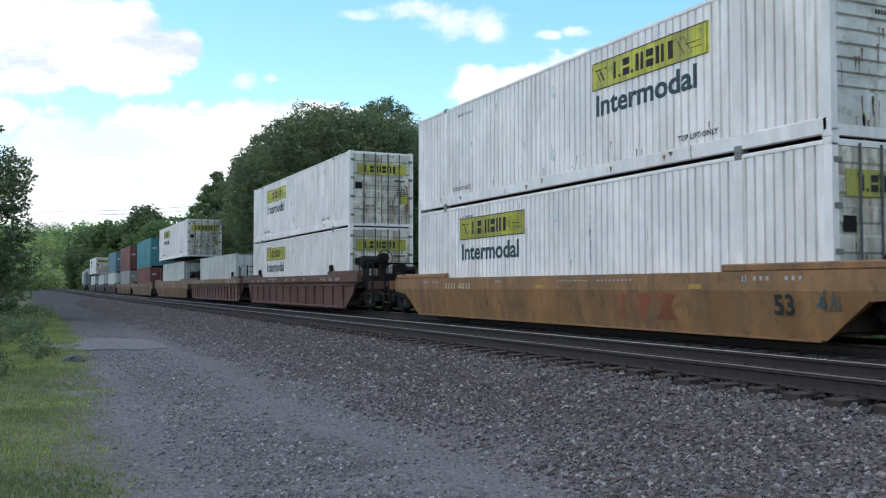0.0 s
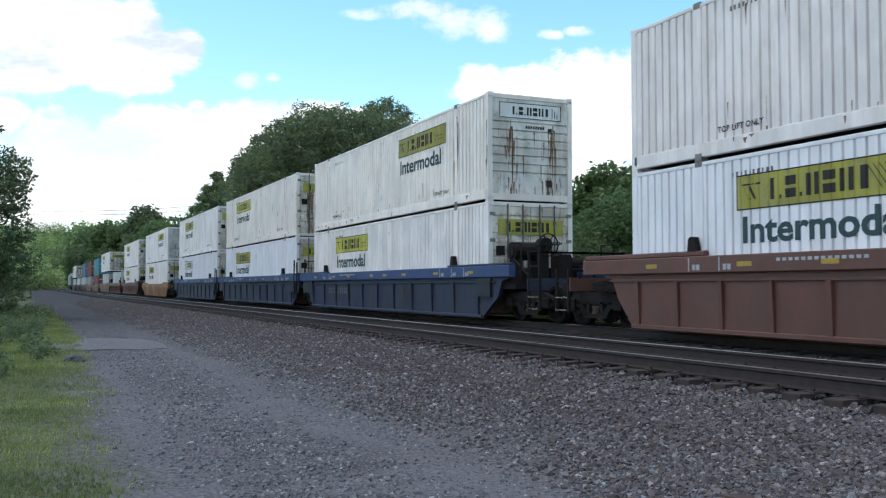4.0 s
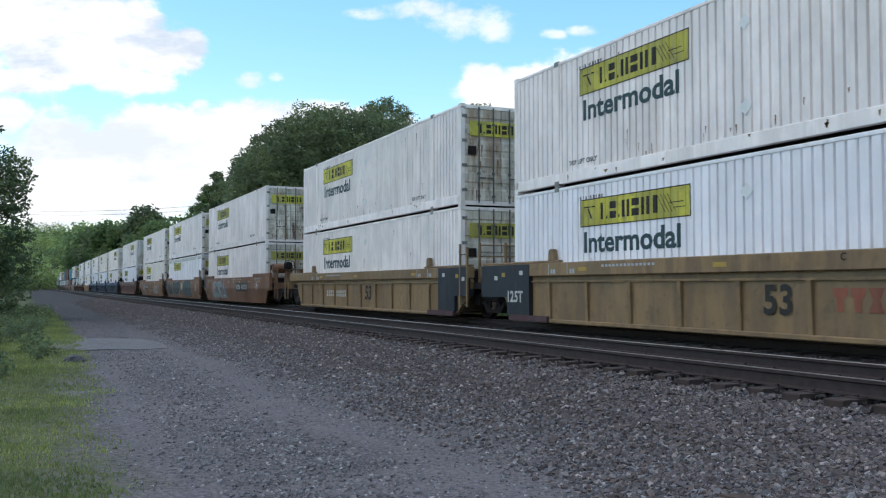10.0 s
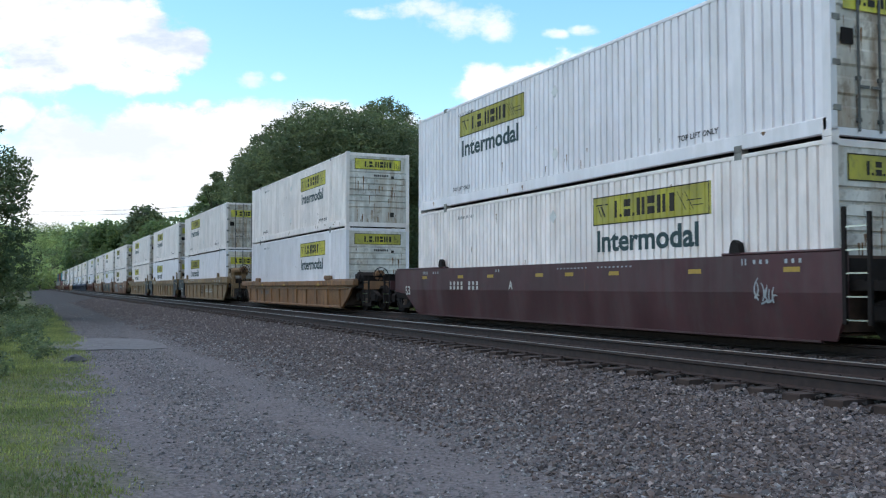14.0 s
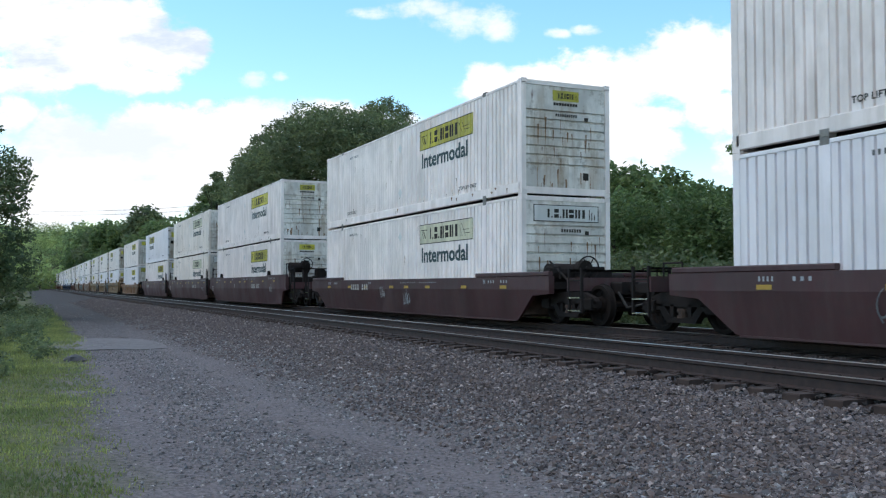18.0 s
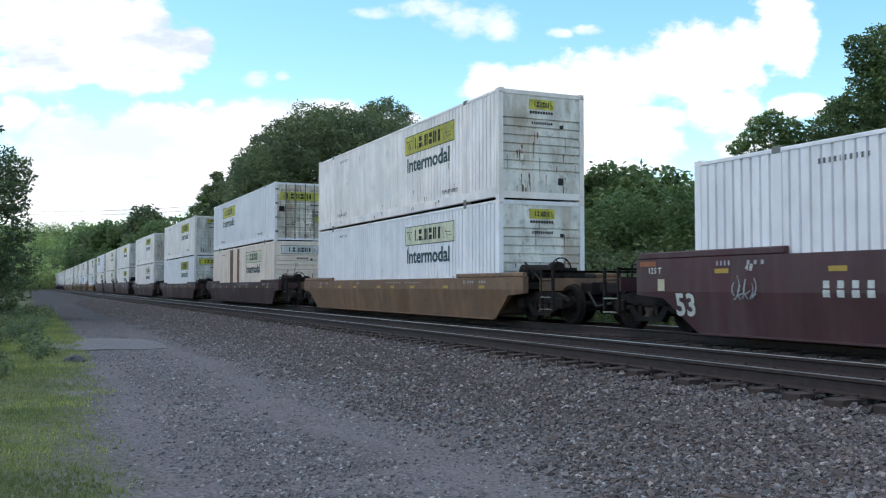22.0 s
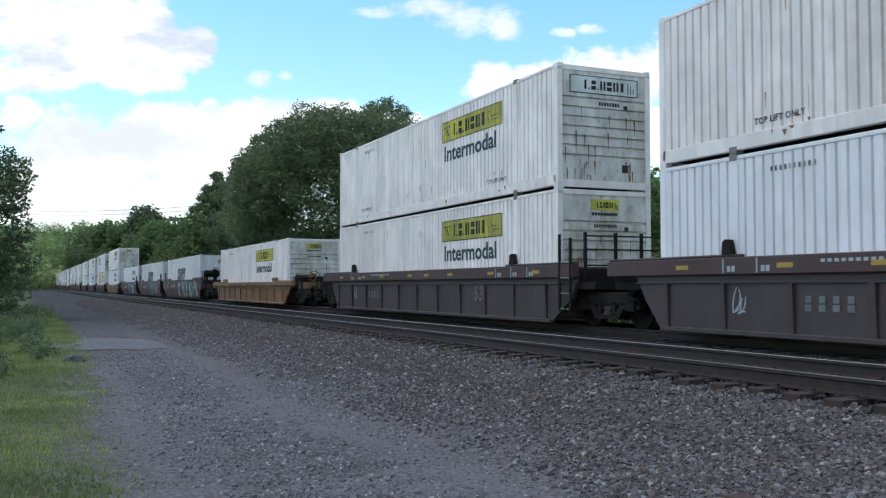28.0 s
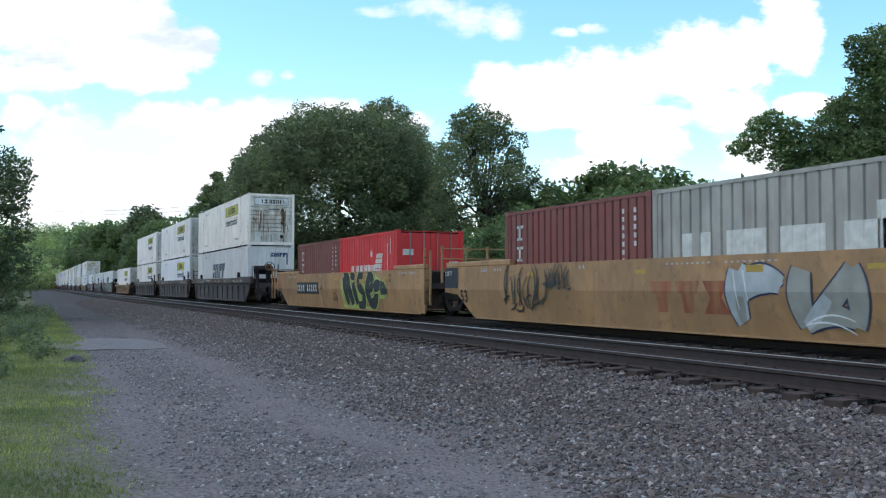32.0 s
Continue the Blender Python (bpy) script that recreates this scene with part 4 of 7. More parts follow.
def small_marks(sg, x):
    """Small white stencils along the top of the side."""
    s = Solid()
    for y0, n, w, h in ((-7.6, 3, 0.09, 0.1), (-6.9, 3, 0.09, 0.1), (-6.4, 2, 0.05, 0.16), (-3.2, 9, 0.09, 0.045), (-1.6, 9, 0.09, 0.045), (2.4, 2, 0.09, 0.1), (6.2, 3, 0.1, 0.1), (7.0, 4, 0.06, 0.12)):
        for k in range(n):
            y = y0 + k * w * 1.6
            s.box(*sorted((sg * (x - 0.01), sg * x)), y, y + w * 0.6, -h * 0.3, h * 0.38)
    return s


def chord_lines(sg):
    """Thin white uprights and small print along a chord's near ends."""
    s = Solid()
    for y in (-7.0, -6.2, -5.4, 5.3, 6.1):
        s.box(*sorted((sg * 1.49, sg * 1.504)), y, y + 0.03, -0.12, 0.12)
        for k in range(2):
            s.box(*sorted((sg * 1.49, sg * 1.503)), y - 0.16 - k * 0.11, y - 0.08 - k * 0.11, -0.1, 0.0)
    for k in range(14):
        s.box(*sorted((sg * 1.49, sg * 1.503)), 3.9 - k * 0.13, 3.98 - k * 0.13, 0.02, 0.07)
    return s


def grating(e, L, top):
    s = Solid()
    for k in range(5):
        y = e * (L + 0.35 + k * 0.24)
        s.box(-1.25, 1.25, *sorted((y, y + e * 0.16)), 0.965, 0.99)
    s.box(-1.25, 1.25, *sorted((e * (L + 0.2), e * (L + 0.26))), 0.96, top - 0.1)
    return s


def ladder(sg, e, L, high):
    s = Solid()
    for a in (2.26, 2.76):
        s.box(*sorted((sg * 1.34, sg * 1.40)), *sorted((e * (L + a), e * (L + a + 0.05))), 0.3, high)
    z = 1.0
    while z < high:
        s.box(*sorted((sg * 1.35, sg * 1.39)), *sorted((e * (L + 2.26), e * (L + 2.8))), z, z + 0.03)
        z += 0.35
    return s.box(-1.36, 1.36, *sorted((e * (L + 2.3), e * (L + 2.34))), high - 0.07, high - 0.02)


def brake_wheel(L):
    s = Solid()
    c = Vector((-0.52, -L - 1.76, 1.92))
    ring = [c + Vector((math.cos(a) * 0.28, 0, math.sin(a) * 0.28)) for a in [k * math.pi / 9 for k in range(18)]]
    for i in range(18):
        s.rod(ring[i], ring[(i + 1) % 18], 0.018, 6)
    for i in range(0, 18, 3):
        s.rod(c, ring[i], 0.014, 6)
    return s.rod(c, c + Vector((0, 0.14, 0)), 0.05, 8)


# lettering and spray paint on the near side of a car
def on_side(c, top, name, shapes, ink, x=None, lift=0.004, parent=None, label=""):
    """Flat paint on the near side: outlines of (y, z), each a hair above the one before; x: a flat plane, else the folded side."""
    bm = bmesh.new()
    for i, shape in enumerate(shapes):
        ring = [bm.verts.new((i * 0.0004, y, z)) for y, z in shape]
        try:
            bm.faces.new(ring)
        except ValueError:
            pass
    if x is None:
        bmesh.ops.bisect_plane(bm, geom=bm.verts[:] + bm.edges[:] + bm.faces[:], plane_co=(0, 0, fold(top)), plane_no=(0, 0, 1))
    for v in bm.verts:
        v.co.x = -(side_at(v.co.z, top) if x is None else -x) - lift - v.co.x
    me = bpy.data.meshes.new(name)
    bm.to_mesh(me)
    bm.free()
    me.materials.append(ink)
    return part(name, me, ink, parent or c, label)


def rect(y0, y1, z0, z1):
    return [(y0, z0), (y1, z0), (y1, z1), (y0, z1)]


def flat_or_fold(x):
    """Cars with ribs carry their marks on the panels between the ribs, or on a plate that stands proud of them."""
    if x is None or x > -1.4745:
        return None
    return x if x < -1.5 else -1.4075


def stencil(text, y, z, height, ink, x=None, lift=0.004):
    def put(c, top):
        co, faces, _ = letters(text, height)
        on_side(c, top, "lettering", [[(y - co[i][0], z + co[i][1]) for i in q] for q in faces], ink, flat_or_fold(x), lift)
    return put


def plate(y, z, n=9, h=0.27, ground=None, ink=None, x=None, w=0.27):
    """A row of plain bars, each in two halves, on a dark ground where the car has one."""
    def put(c, top):
        if ground:
            on_side(c, top, "number_ground", [rect(y - n * w - 0.1, y + 0.1, z - 0.1, z + h + 0.1)], ground, flat_or_fold(x))
        bars = []
        for k in range(n):
            if k != 4:
                a = y - k * w
                bars += [rect(a - w * 0.56, a - w * 0.06, z, z + h * 0.44), rect(a - w * 0.54, a - w * 0.1, z + h * 0.54, z + h)]
        on_side(c, top, "number_stencil", bars, ink or WHITE_INK, flat_or_fold(x), 0.009)
    return put


def patch(y0, y1, z0, z1, ink, lift=0.012):
    """A repainted patch."""
    def put(c, top):
        on_side(c, top, "repainted_patch", [rect(y0, y1, z0, z1)], ink, lift=lift, label="repainted patch")
    return put


def small_text(y, z, lines, long):
    """A block of small white print as plain bars."""
    def put(c, top):
        rnd = random.Random(int(y * 10))
        rows = []
        for k in range(lines):
            if k % 6 != 5:
                a, end = y, y - long * rnd.uniform(0.55, 1)
                while a > end:
                    w = rnd.uniform(0.05, 0.16)
                    rows.append(rect(a - w, a, z - k * 0.06, z - k * 0.06 + 0.028))
                    a -= w + 0.04
        on_side(c, top, "side_stencil", rows, SPRAY_GREY)
    return put


def owner_marks(y, z, h=0.55, x=None, ink=None, step=0.75):
    """Three large plain shapes: two top-heavy blocks and one waisted."""
    def put(c, top):
        for k in range(3):
            a, w = y - k * step, step * 0.88
            form = [(0, 1), (1, 1), (0.92, 0.62), (0.76, 0.6), (0.7, 0), (0.3, 0), (0.24, 0.6), (0.08, 0.62)] if k < 2 else [(0, 1), (1, 1), (0.72, 0.5), (1, 0), (0, 0), (0.28, 0.5)]
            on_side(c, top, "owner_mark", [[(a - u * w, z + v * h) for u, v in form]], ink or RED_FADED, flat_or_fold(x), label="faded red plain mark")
    return put


def sweep_stroke(p, q, bow, w0, w1, n=9):
    """A bowed stroke of paint from p to q, its width going from w0 over a swelling to w1."""
    (ya, za), (yb, zb) = p, q
    dy, dz = yb - ya, zb - za
    cy, cz = (ya + yb) / 2 - dz * bow, (za + zb) / 2 + dy * bow
    left, right = [], []
    for i in range(n + 1):
        t = i / n
        y, z = (1 - t) ** 2 * ya + 2 * t * (1 - t) * cy + t * t * yb, (1 - t) ** 2 * za + 2 * t * (1 - t) * cz + t * t * zb
        ty, tz = 2 * (1 - t) * (cy - ya) + 2 * t * (yb - cy), 2 * (1 - t) * (cz - za) + 2 * t * (zb - cz)
        k = math.hypot(ty, tz) or 1.0
        w = (w0 + (w1 - w0) * t) * (0.55 + 0.45 * math.sin(math.pi * (0.12 + 0.76 * t))) * 0.5
        left.append((y - tz / k * w, z + ty / k * w))
        right.append((y + tz / k * w, z - ty / k * w))
    return left + right[::-1]


def ragged(y0, y1, z0, z1, rnd, step=0.22, rough=0.16):
    """A field of paint with an uneven edge; it stays within the side's height."""
    n = max(6, int((y1 - y0) / step))
    up = [(y0 + (y1 - y0) * i / n, z1 - rnd.uniform(0, rough) * (1.6 if i % 3 else 0.4)) for i in range(n + 1)]
    down = [(y1 - (y1 - y0) * i / n, z0 + rnd.uniform(0, rough)) for i in range(n + 1)]
    return up + down


def bulb(y, z0, z1, w, lean, phase, grow=0.0):
    """A swollen upright shape, waisted in the middle."""
    mid, h = (z0 + z1) / 2, (z1 - z0) / 2 + grow
    pts = []
    for k in range(22):
        a = 2 * math.pi * k / 22
        u, v = math.cos(a), math.sin(a)
        side = math.copysign(abs(u) ** 0.7, u) * (w / 2 + grow) * (1 + 0.2 * math.sin(2 * v + phase) + 0.16 * math.cos(4 * v + phase))
        up = math.copysign(abs(v) ** 0.75, v) * h
        pts.append((y + side + lean * up, mid + up))
    return pts


def throw_up(y0, y1, z0, z1, fill, edge, seed, n=5, line=0.03, slits=2):
    """Spray paint in swollen shapes that overlap side by side, each with a thin outline and inner lines."""
    def put(c, top):
        rnd = random.Random(seed)
        w = (y1 - y0) / n
        for i in range(n):
            y = y1 - (i + 0.5) * w
            lo, hi = z0 + rnd.uniform(0, 0.12), min(z1, top - 0.05) - rnd.uniform(0, 0.16)
            lean, phase, wide = rnd.uniform(-0.14, 0.14), rnd.uniform(0, 6.28), w * rnd.uniform(1.0, 1.25)
            g = on_side(c, top, "spray_shape", [bulb(y, lo, hi, wide, lean, phase, line)], edge, lift=0.005 + i * 0.003)
            on_side(c, top, "spray_fill", [bulb(y, lo, hi, wide, lean, phase)], fill, lift=0.0065 + i * 0.003, parent=g)
            strokes = []
            for _ in range(slits):
                a, b = y + rnd.uniform(-0.2, 0.2) * wide, lo + (hi - lo) * rnd.uniform(0.1, 0.5)
                strokes.append(sweep_stroke((a, b), (a + rnd.uniform(-0.12, 0.12) * wide, b + (hi - lo) * rnd.uniform(0.25, 0.4)), rnd.uniform(-0.3, 0.3), line * 1.6, line * 0.8, 6))
            on_side(c, top, "spray_highlight", strokes, edge, lift=0.0072 + i * 0.003, parent=g)
    return put


def wild_piece(y0, y1, z0, z1, ground, fills, edge, glow, seed, n=5, fat=0.24, line=0.035, spread=0.35, lines=3):
    """Spray paint in thick bowed limbs that cross each other, on a ragged field of colour, with outlines and thin bright lines."""
    def put(c, top):
        rnd = random.Random(seed)
        head = min(z1, top - 0.04)
        if ground:
            on_side(c, top, "spray_ground", [ragged(y0 - spread, y1 + spread, z0 - 0.05 if z0 > 0.2 else z0, head, rnd)], ground, lift=0.003)
        w, h = (y1 - y0) / n, head - z0
        for i in range(n):
            a, b = y1 - (i + 0.16) * w, y1 - (i + 0.84) * w
            lo, hi, mid = z0 + fat * 0.35, head - fat * 0.45, z0 + h * rnd.uniform(0.42, 0.62)
            tilt = rnd.uniform(-0.2, 0.2) * w
            ways = [((a + tilt, hi), (a - tilt, lo), 0.18), ((b + tilt, hi), (b - tilt, lo), -0.18), ((a, hi), (b, hi - 0.1 * h), 0.3), ((a, mid), (b, mid + 0.1 * h), -0.35), ((a, lo), (b, lo + 0.06 * h), -0.3), ((a, hi), (b - 0.1 * w, lo), 0.12), ((b, hi), (a, lo), -0.12), ((a, mid), (b, lo), 0.25)]
            chosen = [ways[rnd.choice((0, 5, 6))]] + rnd.sample(ways, 3)
            base = 0.005 + i * 0.006
            widths = [fat * rnd.uniform(0.75, 1.25) for _ in chosen]
            g = on_side(c, top, "spray_shape", [sweep_stroke(p, q, bow, k * 0.9 + 2 * line, k * 0.7 + 2 * line) for (p, q, bow), k in zip(chosen, widths)], edge, lift=base)
            on_side(c, top, "spray_fill", [sweep_stroke(p, q, bow, k * 0.9, k * 0.7) for (p, q, bow), k in zip(chosen, widths)], fills[i % len(fills)], lift=base + 0.002, parent=g)
            if len(fills) > 1:
                (p, q, bow), k = chosen[1], widths[1]
                on_side(c, top, "spray_blend", [sweep_stroke(((p[0] + q[0]) / 2, (p[1] + q[1]) / 2), q, bow * 0.5, k * 0.6, k * 0.5)], fills[(i + 1) % len(fills)], lift=base + 0.0038, parent=g)
            thin = []
            for _ in range(lines):
                p, q, bow = rnd.choice(chosen)
                s0 = rnd.uniform(-0.35, 0.35) * fat
                thin.append(sweep_stroke((p[0] + s0, p[1]), (q[0] + s0, (q[1] + p[1]) / 2 + rnd.uniform(-0.2, 0.2) * h), bow + rnd.uniform(-0.2, 0.2), 0.035, 0.02, 7))
            thin = [[(y, min(max(z, 0.09), top - 0.03)) for y, z in t] for t in thin]
            on_side(c, top, "spray_highlight", thin, glow, lift=base + 0.0048, parent=g)
    return put


# the word RISE in fat strokes: (from along, from up, to along, to up, bow, thickness) in metres, letter by letter
RISE = (
    ((0.46, 1.24, 0.86, 0.24, 0.04, 0.48), (0.5, 1.26, 0.92, 0.74, -0.85, 0.42), (1.02, 0.86, 1.38, 0.22, -0.1, 0.5)),
    ((1.56, 1.02, 1.9, 0.26, 0.04, 0.44), (1.26, 1.27, 1.7, 1.22, -0.1, 0.32)),
    ((2.62, 1.25, 2.06, 1.0, 0.42, 0.36), (2.08, 0.98, 2.7, 0.66, 0.05, 0.38), (2.68, 0.72, 2.02, 0.25, -0.75, 0.4)),
    ((3.3, 1.22, 3.36, 0.28, 0.45, 0.48), (3.17, 1.24, 3.7, 0.98, -0.4, 0.42), (3.72, 1.08, 3.3, 0.76, -0.3, 0.32), (3.18, 0.36, 4.06, 0.8, 0.55, 0.42)),
    ((3.78, 0.82, 4.4, 0.92, -0.15, 0.44), (4.52, 1.06, 4.52, 0.6, 0.0, 0.22), (4.64, 1.02, 4.96, 0.74, 0.0, 0.22), (4.54, 0.74, 5.0, 0.74, 0.0, 0.28)))


def word_piece(y, word, fill, edge, line=0.055):
    """A sprayed word: each letter of fat strokes with a bright outline, over a bright drop shade along its foot."""
    def put(c, top):
        foot = [(0.2, 0.16, 1.6, 0.15, 0.08, 0.2), (1.2, 0.18, 2.5, 0.15, 0.06, 0.24), (2.1, 0.17, 3.8, 0.15, 0.12, 0.26), (3.4, 0.18, 4.1, 0.54, 0.3, 0.3), (3.9, 0.6, 4.95, 0.62, 0.05, 0.24), (0.5, 0.7, 1.6, 0.45, 0.0, 0.4), (1.3, 0.8, 2.3, 0.5, 0.0, 0.5), (2.2, 0.8, 3.3, 0.6, 0.0, 0.6), (0.24, 0.9, 0.4, 0.2, 0.2, 0.16), (0.42, 1.2, 0.16, 0.8, 0.5, 0.14), (3.85, 1.28, 3.96, 0.95, -0.5, 0.14)]

        def stroke(k, grow):
            a, b, a2, b2, bow, w = k
            return [(p, min(max(q, 0.085), top - 0.03)) for p, q in sweep_stroke((y - a, b), (y - a2, b2), bow, w + grow, w * 0.92 + grow)]
        on_side(c, top, "spray_ground", [stroke(k, 0) for k in foot], edge, lift=0.003)
        for i, letter in enumerate(word):
            g = on_side(c, top, "spray_shape", [stroke(k, 2.4 * line) for k in letter], edge, lift=0.0075 + i * 0.005)
            on_side(c, top, "spray_fill", [stroke(k, 0) for k in letter], fill, lift=0.0098 + i * 0.005, parent=g)
    return put


def tag_lines(y, z, size, ink, seed, n=11, x=None, wide=0.03):
    """Scrawled spray lines: quick bowed strokes, one after the other."""
    def put(c, top):
        rnd = random.Random(seed)
        out, at = [], y
        for i in range(n):
            tall = size * (rnd.uniform(0.5, 0.95) if i % 3 else rnd.uniform(0.15, 0.35))
            p = (at, z + rnd.uniform(0.0, 0.25) * size)
            q = (at - rnd.uniform(-0.06, 0.2) * size, p[1] + tall) if i % 3 else (at - rnd.uniform(0.2, 0.4) * size, p[1] + tall * 0.5)
            out.append(sweep_stroke(p, q, rnd.choice((-0.45, -0.2, 0.15, 0.4)), wide * 1.3, wide * 0.8, 7))
            at -= rnd.uniform(0.05, 0.17) * size
        out = [[(a, min(b, top - 0.02)) for a, b in t] for t in out]
        on_side(c, top, "spray_tag", out, ink, flat_or_fold(x), 0.03 if x is None else 0.006)
    return put


def load(c, u, z, rear="N", length=LONG, label=""):
    """Sets a container on a car: u is its front at the start, z its floor, rear the end that trails (N nose, D doors)."""
    turn = 180 if rear == "D" else 0
    c.matrix_basis = pose(TRACK_X, u - length / 2, z, 0, 0, turn)
    if label:
        c["label"] = label
    ROLLING.append(c)


MODELS = {}


def box53(u, level, rear, tone="white", sign="yellow", nose=("big", "yellow"), smooth=False, label=""):
    key = (tone, sign, nose, smooth)
    z = 0.264 + level * HIGH
    words = {"white": "white", "worn": "rust-stained off-white", "cool": "bluish-white", "beige": "beige rust-patched"}[tone]
    kind = "flat-panelled" if smooth else "corrugated"
    text = label or "%s %s container, %s sign, %s" % (words, kind, sign, "stacked on another" if level else "low in a well car")
    if key in MODELS:
        c = copy_thing(MODELS[key], Matrix())
    else:
        c = MODELS[key] = intermodal(tone, sign, True, nose[0], nose[1], smooth)
    load(c, u, z, rear, label=text)
    STREAKED.append((c, int(-u) + 7 * level, rear, tone))
    return c


STREAKED = []


def run_of_rust(s, at, y, z, wide, long, rnd, axis):
    """A ragged run of rust, wide at its head and thin at its foot."""
    left = [(y - wide * rnd.uniform(0.3, 0.6) * (1 - t) ** 0.7, z - long * t) for t in (0, 0.2, 0.5, 0.8, 1)]
    right = [(y + wide * rnd.uniform(0.3, 0.6) * (1 - t) ** 0.7 + 0.002, z - long * t) for t in (1, 0.8, 0.5, 0.2, 0)]
    pts = left + right
    s.add([(at, a, b) if axis == "x" else (a, at, b) for a, b in pts], [(0, 1, 8, 9), (1, 2, 7, 8), (2, 3, 6, 7), (3, 4, 5, 6)])


def rust_streaks(seed, side, many):
    """Rust runs on a side's flats, most of them over the bottom rail, and scrapes."""
    rnd = random.Random(seed)
    s = Solid()
    x = side * (HALF - 0.012 + 0.004)
    for _ in range(many):
        y = (rnd.randrange(-25, 25) + rnd.uniform(0.12, 0.55)) * RIB
        pick = rnd.random()
        z = rnd.uniform(0.36, 0.75) if pick < 0.6 else rnd.uniform(2.4, 2.78) if pick < 0.75 else rnd.uniform(0.8, 2.3)
        run_of_rust(s, x, y, z, rnd.uniform(0.012, 0.05), rnd.uniform(0.06, 0.3 if pick < 0.6 else 0.6), rnd, "x")
    if many > 30:
        for y in (-8.0, -6.18, -5.94, 5.94, 6.18, 8.0):
            for _ in range(3):
                run_of_rust(s, side * (HALF + 0.009), y + rnd.uniform(-0.04, 0.04), rnd.uniform(1.0, 2.7), rnd.uniform(0.02, 0.06), rnd.uniform(0.5, 1.2), rnd, "x")
    for _ in range(many // 2):
        y = rnd.uniform(-7.8, 7.8)
        run_of_rust(s, side * (HALF + 0.004), y, rnd.uniform(0.18, 0.3), rnd.uniform(0.03, 0.16), rnd.uniform(0.05, 0.14), rnd, "x")
    return s


def end_streaks(seed, y, many):
    many = int(many * 1.5)
    rnd = random.Random(seed)
    s = Solid()
    for _ in range(many):
        x = rnd.choice((-0.6, 0.6)) + rnd.gauss(0, 0.12) if rnd.random() < 0.55 else rnd.uniform(-1.1, 1.1)
        z = rnd.uniform(0.9, 2.0) if rnd.random() < 0.5 else rnd.uniform(0.3, 0.7)
        if many > 40 and rnd.random() < 0.5:      # two broad bands on the worst ones
            run_of_rust(s, y, rnd.choice((-0.62, 0.68)) + rnd.gauss(0, 0.09), rnd.uniform(1.5, 2.15), rnd.uniform(0.02, 0.06), rnd.uniform(0.6, 1.5), rnd, "y")
        run_of_rust(s, y, x, z, rnd.uniform(0.012, 0.06), rnd.uniform(0.12, 0.6), rnd, "y")
    return s


def weather():
    for c, seed, rear, tone in STREAKED:
        side, many = (1 if rear == "D" else -1), {"worn": 34, "white": 20, "cool": 9, "beige": 24}[tone]
        k = seed % 5
        for ob in list(c.children):       # small print stands on the near side only
            if ob.name.split(".")[0] in ("small_lettering", "number_stencil", "placard_holder", "sign_border", "sign_emblem") and ob.data.vertices[0].co.x * side < 0:
                bpy.data.objects.remove(ob)
        part("rust_staining", shared(("rust_staining", k, side, many), lambda: rust_streaks(k + many, side, many), RUST_RUN), RUST_RUN, c)
        y = LONG / 2 - 0.017 if rear == "D" else -LONG / 2 + 0.027
        part("rust_staining", shared(("end_streaks", k, rear, many), lambda: end_streaks(k + 50, y, many), RUST_RUN), RUST_RUN, c)


GOLD = paint("gold_car_paint", (0.34, 0.155, 0.055), (0.13, 0.075, 0.042), 0.7, 0.2)
TAN = paint("tan_car_paint", (0.40, 0.215, 0.095), (0.20, 0.115, 0.065), 0.6, 0.1)
BROWN = paint("rusty_brown_car_paint", (0.24, 0.105, 0.048), (0.11, 0.055, 0.035), 0.8, 0.36)
YELLOW_CAR = paint("dirty_yellow_car_paint", (0.265, 0.16, 0.072), (0.13, 0.08, 0.05), 0.65, 0.12)
ORANGE = paint("weathered_orange_car_paint", (0.29, 0.14, 0.058), (0.11, 0.06, 0.04), 0.85, 0.28)
BLUE_CAR = paint("dull_blue_car_paint", (0.018, 0.024, 0.060), (0.042, 0.037, 0.042), 0.75, 0.08)
BLUE_CHORD = paint("blue_chord_paint", (0.028, 0.058, 0.17), (0.06, 0.06, 0.08), 0.5, 0.03)
MAROON = paint("maroon_car_paint", (0.074, 0.022, 0.026), (0.085, 0.058, 0.055), 0.6, 0.06)
DARK_MAROON = paint("dark_maroon_car_paint", (0.060, 0.019, 0.021), (0.07, 0.042, 0.04), 0.6, 0.1)
SOOT = paint("sooty_brown_car_paint", (0.060, 0.036, 0.037), (0.07, 0.052, 0.052), 0.6, 0.12)
SOOT_CHORD = paint("sooty_maroon_chord_paint", (0.075, 0.034, 0.032), (0.045, 0.032, 0.028), 0.5, 0.12)
RED_BROWN = paint("red_brown_car_paint", (0.14, 0.05, 0.035), (0.10, 0.06, 0.045), 0.5, 0.2)
DULL_BROWN = paint("dull_brown_car_paint", (0.23, 0.12, 0.066), (0.12, 0.075, 0.05), 0.7, 0.16)
BOX_MAROON = paint("maroon_container_paint", (0.20, 0.045, 0.035), (0.12, 0.06, 0.05), 0.4, 0.06)
BOX_RED = paint("bright_red_container_paint", (0.62, 0.022, 0.024), (0.34, 0.05, 0.04), 0.3, 0.02)
BOX_GREY = paint("grey_container_paint", (0.36, 0.34, 0.31), (0.2, 0.16, 0.13), 0.5, 0.06)
BOX_TEAL = paint("teal_container_paint", (0.05, 0.24, 0.28), (0.08, 0.15, 0.15), 0.3, 0.03)
BOX_SLATE = paint("slate_blue_container_paint", (0.12, 0.2, 0.26), (0.1, 0.12, 0.12), 0.3, 0.03)
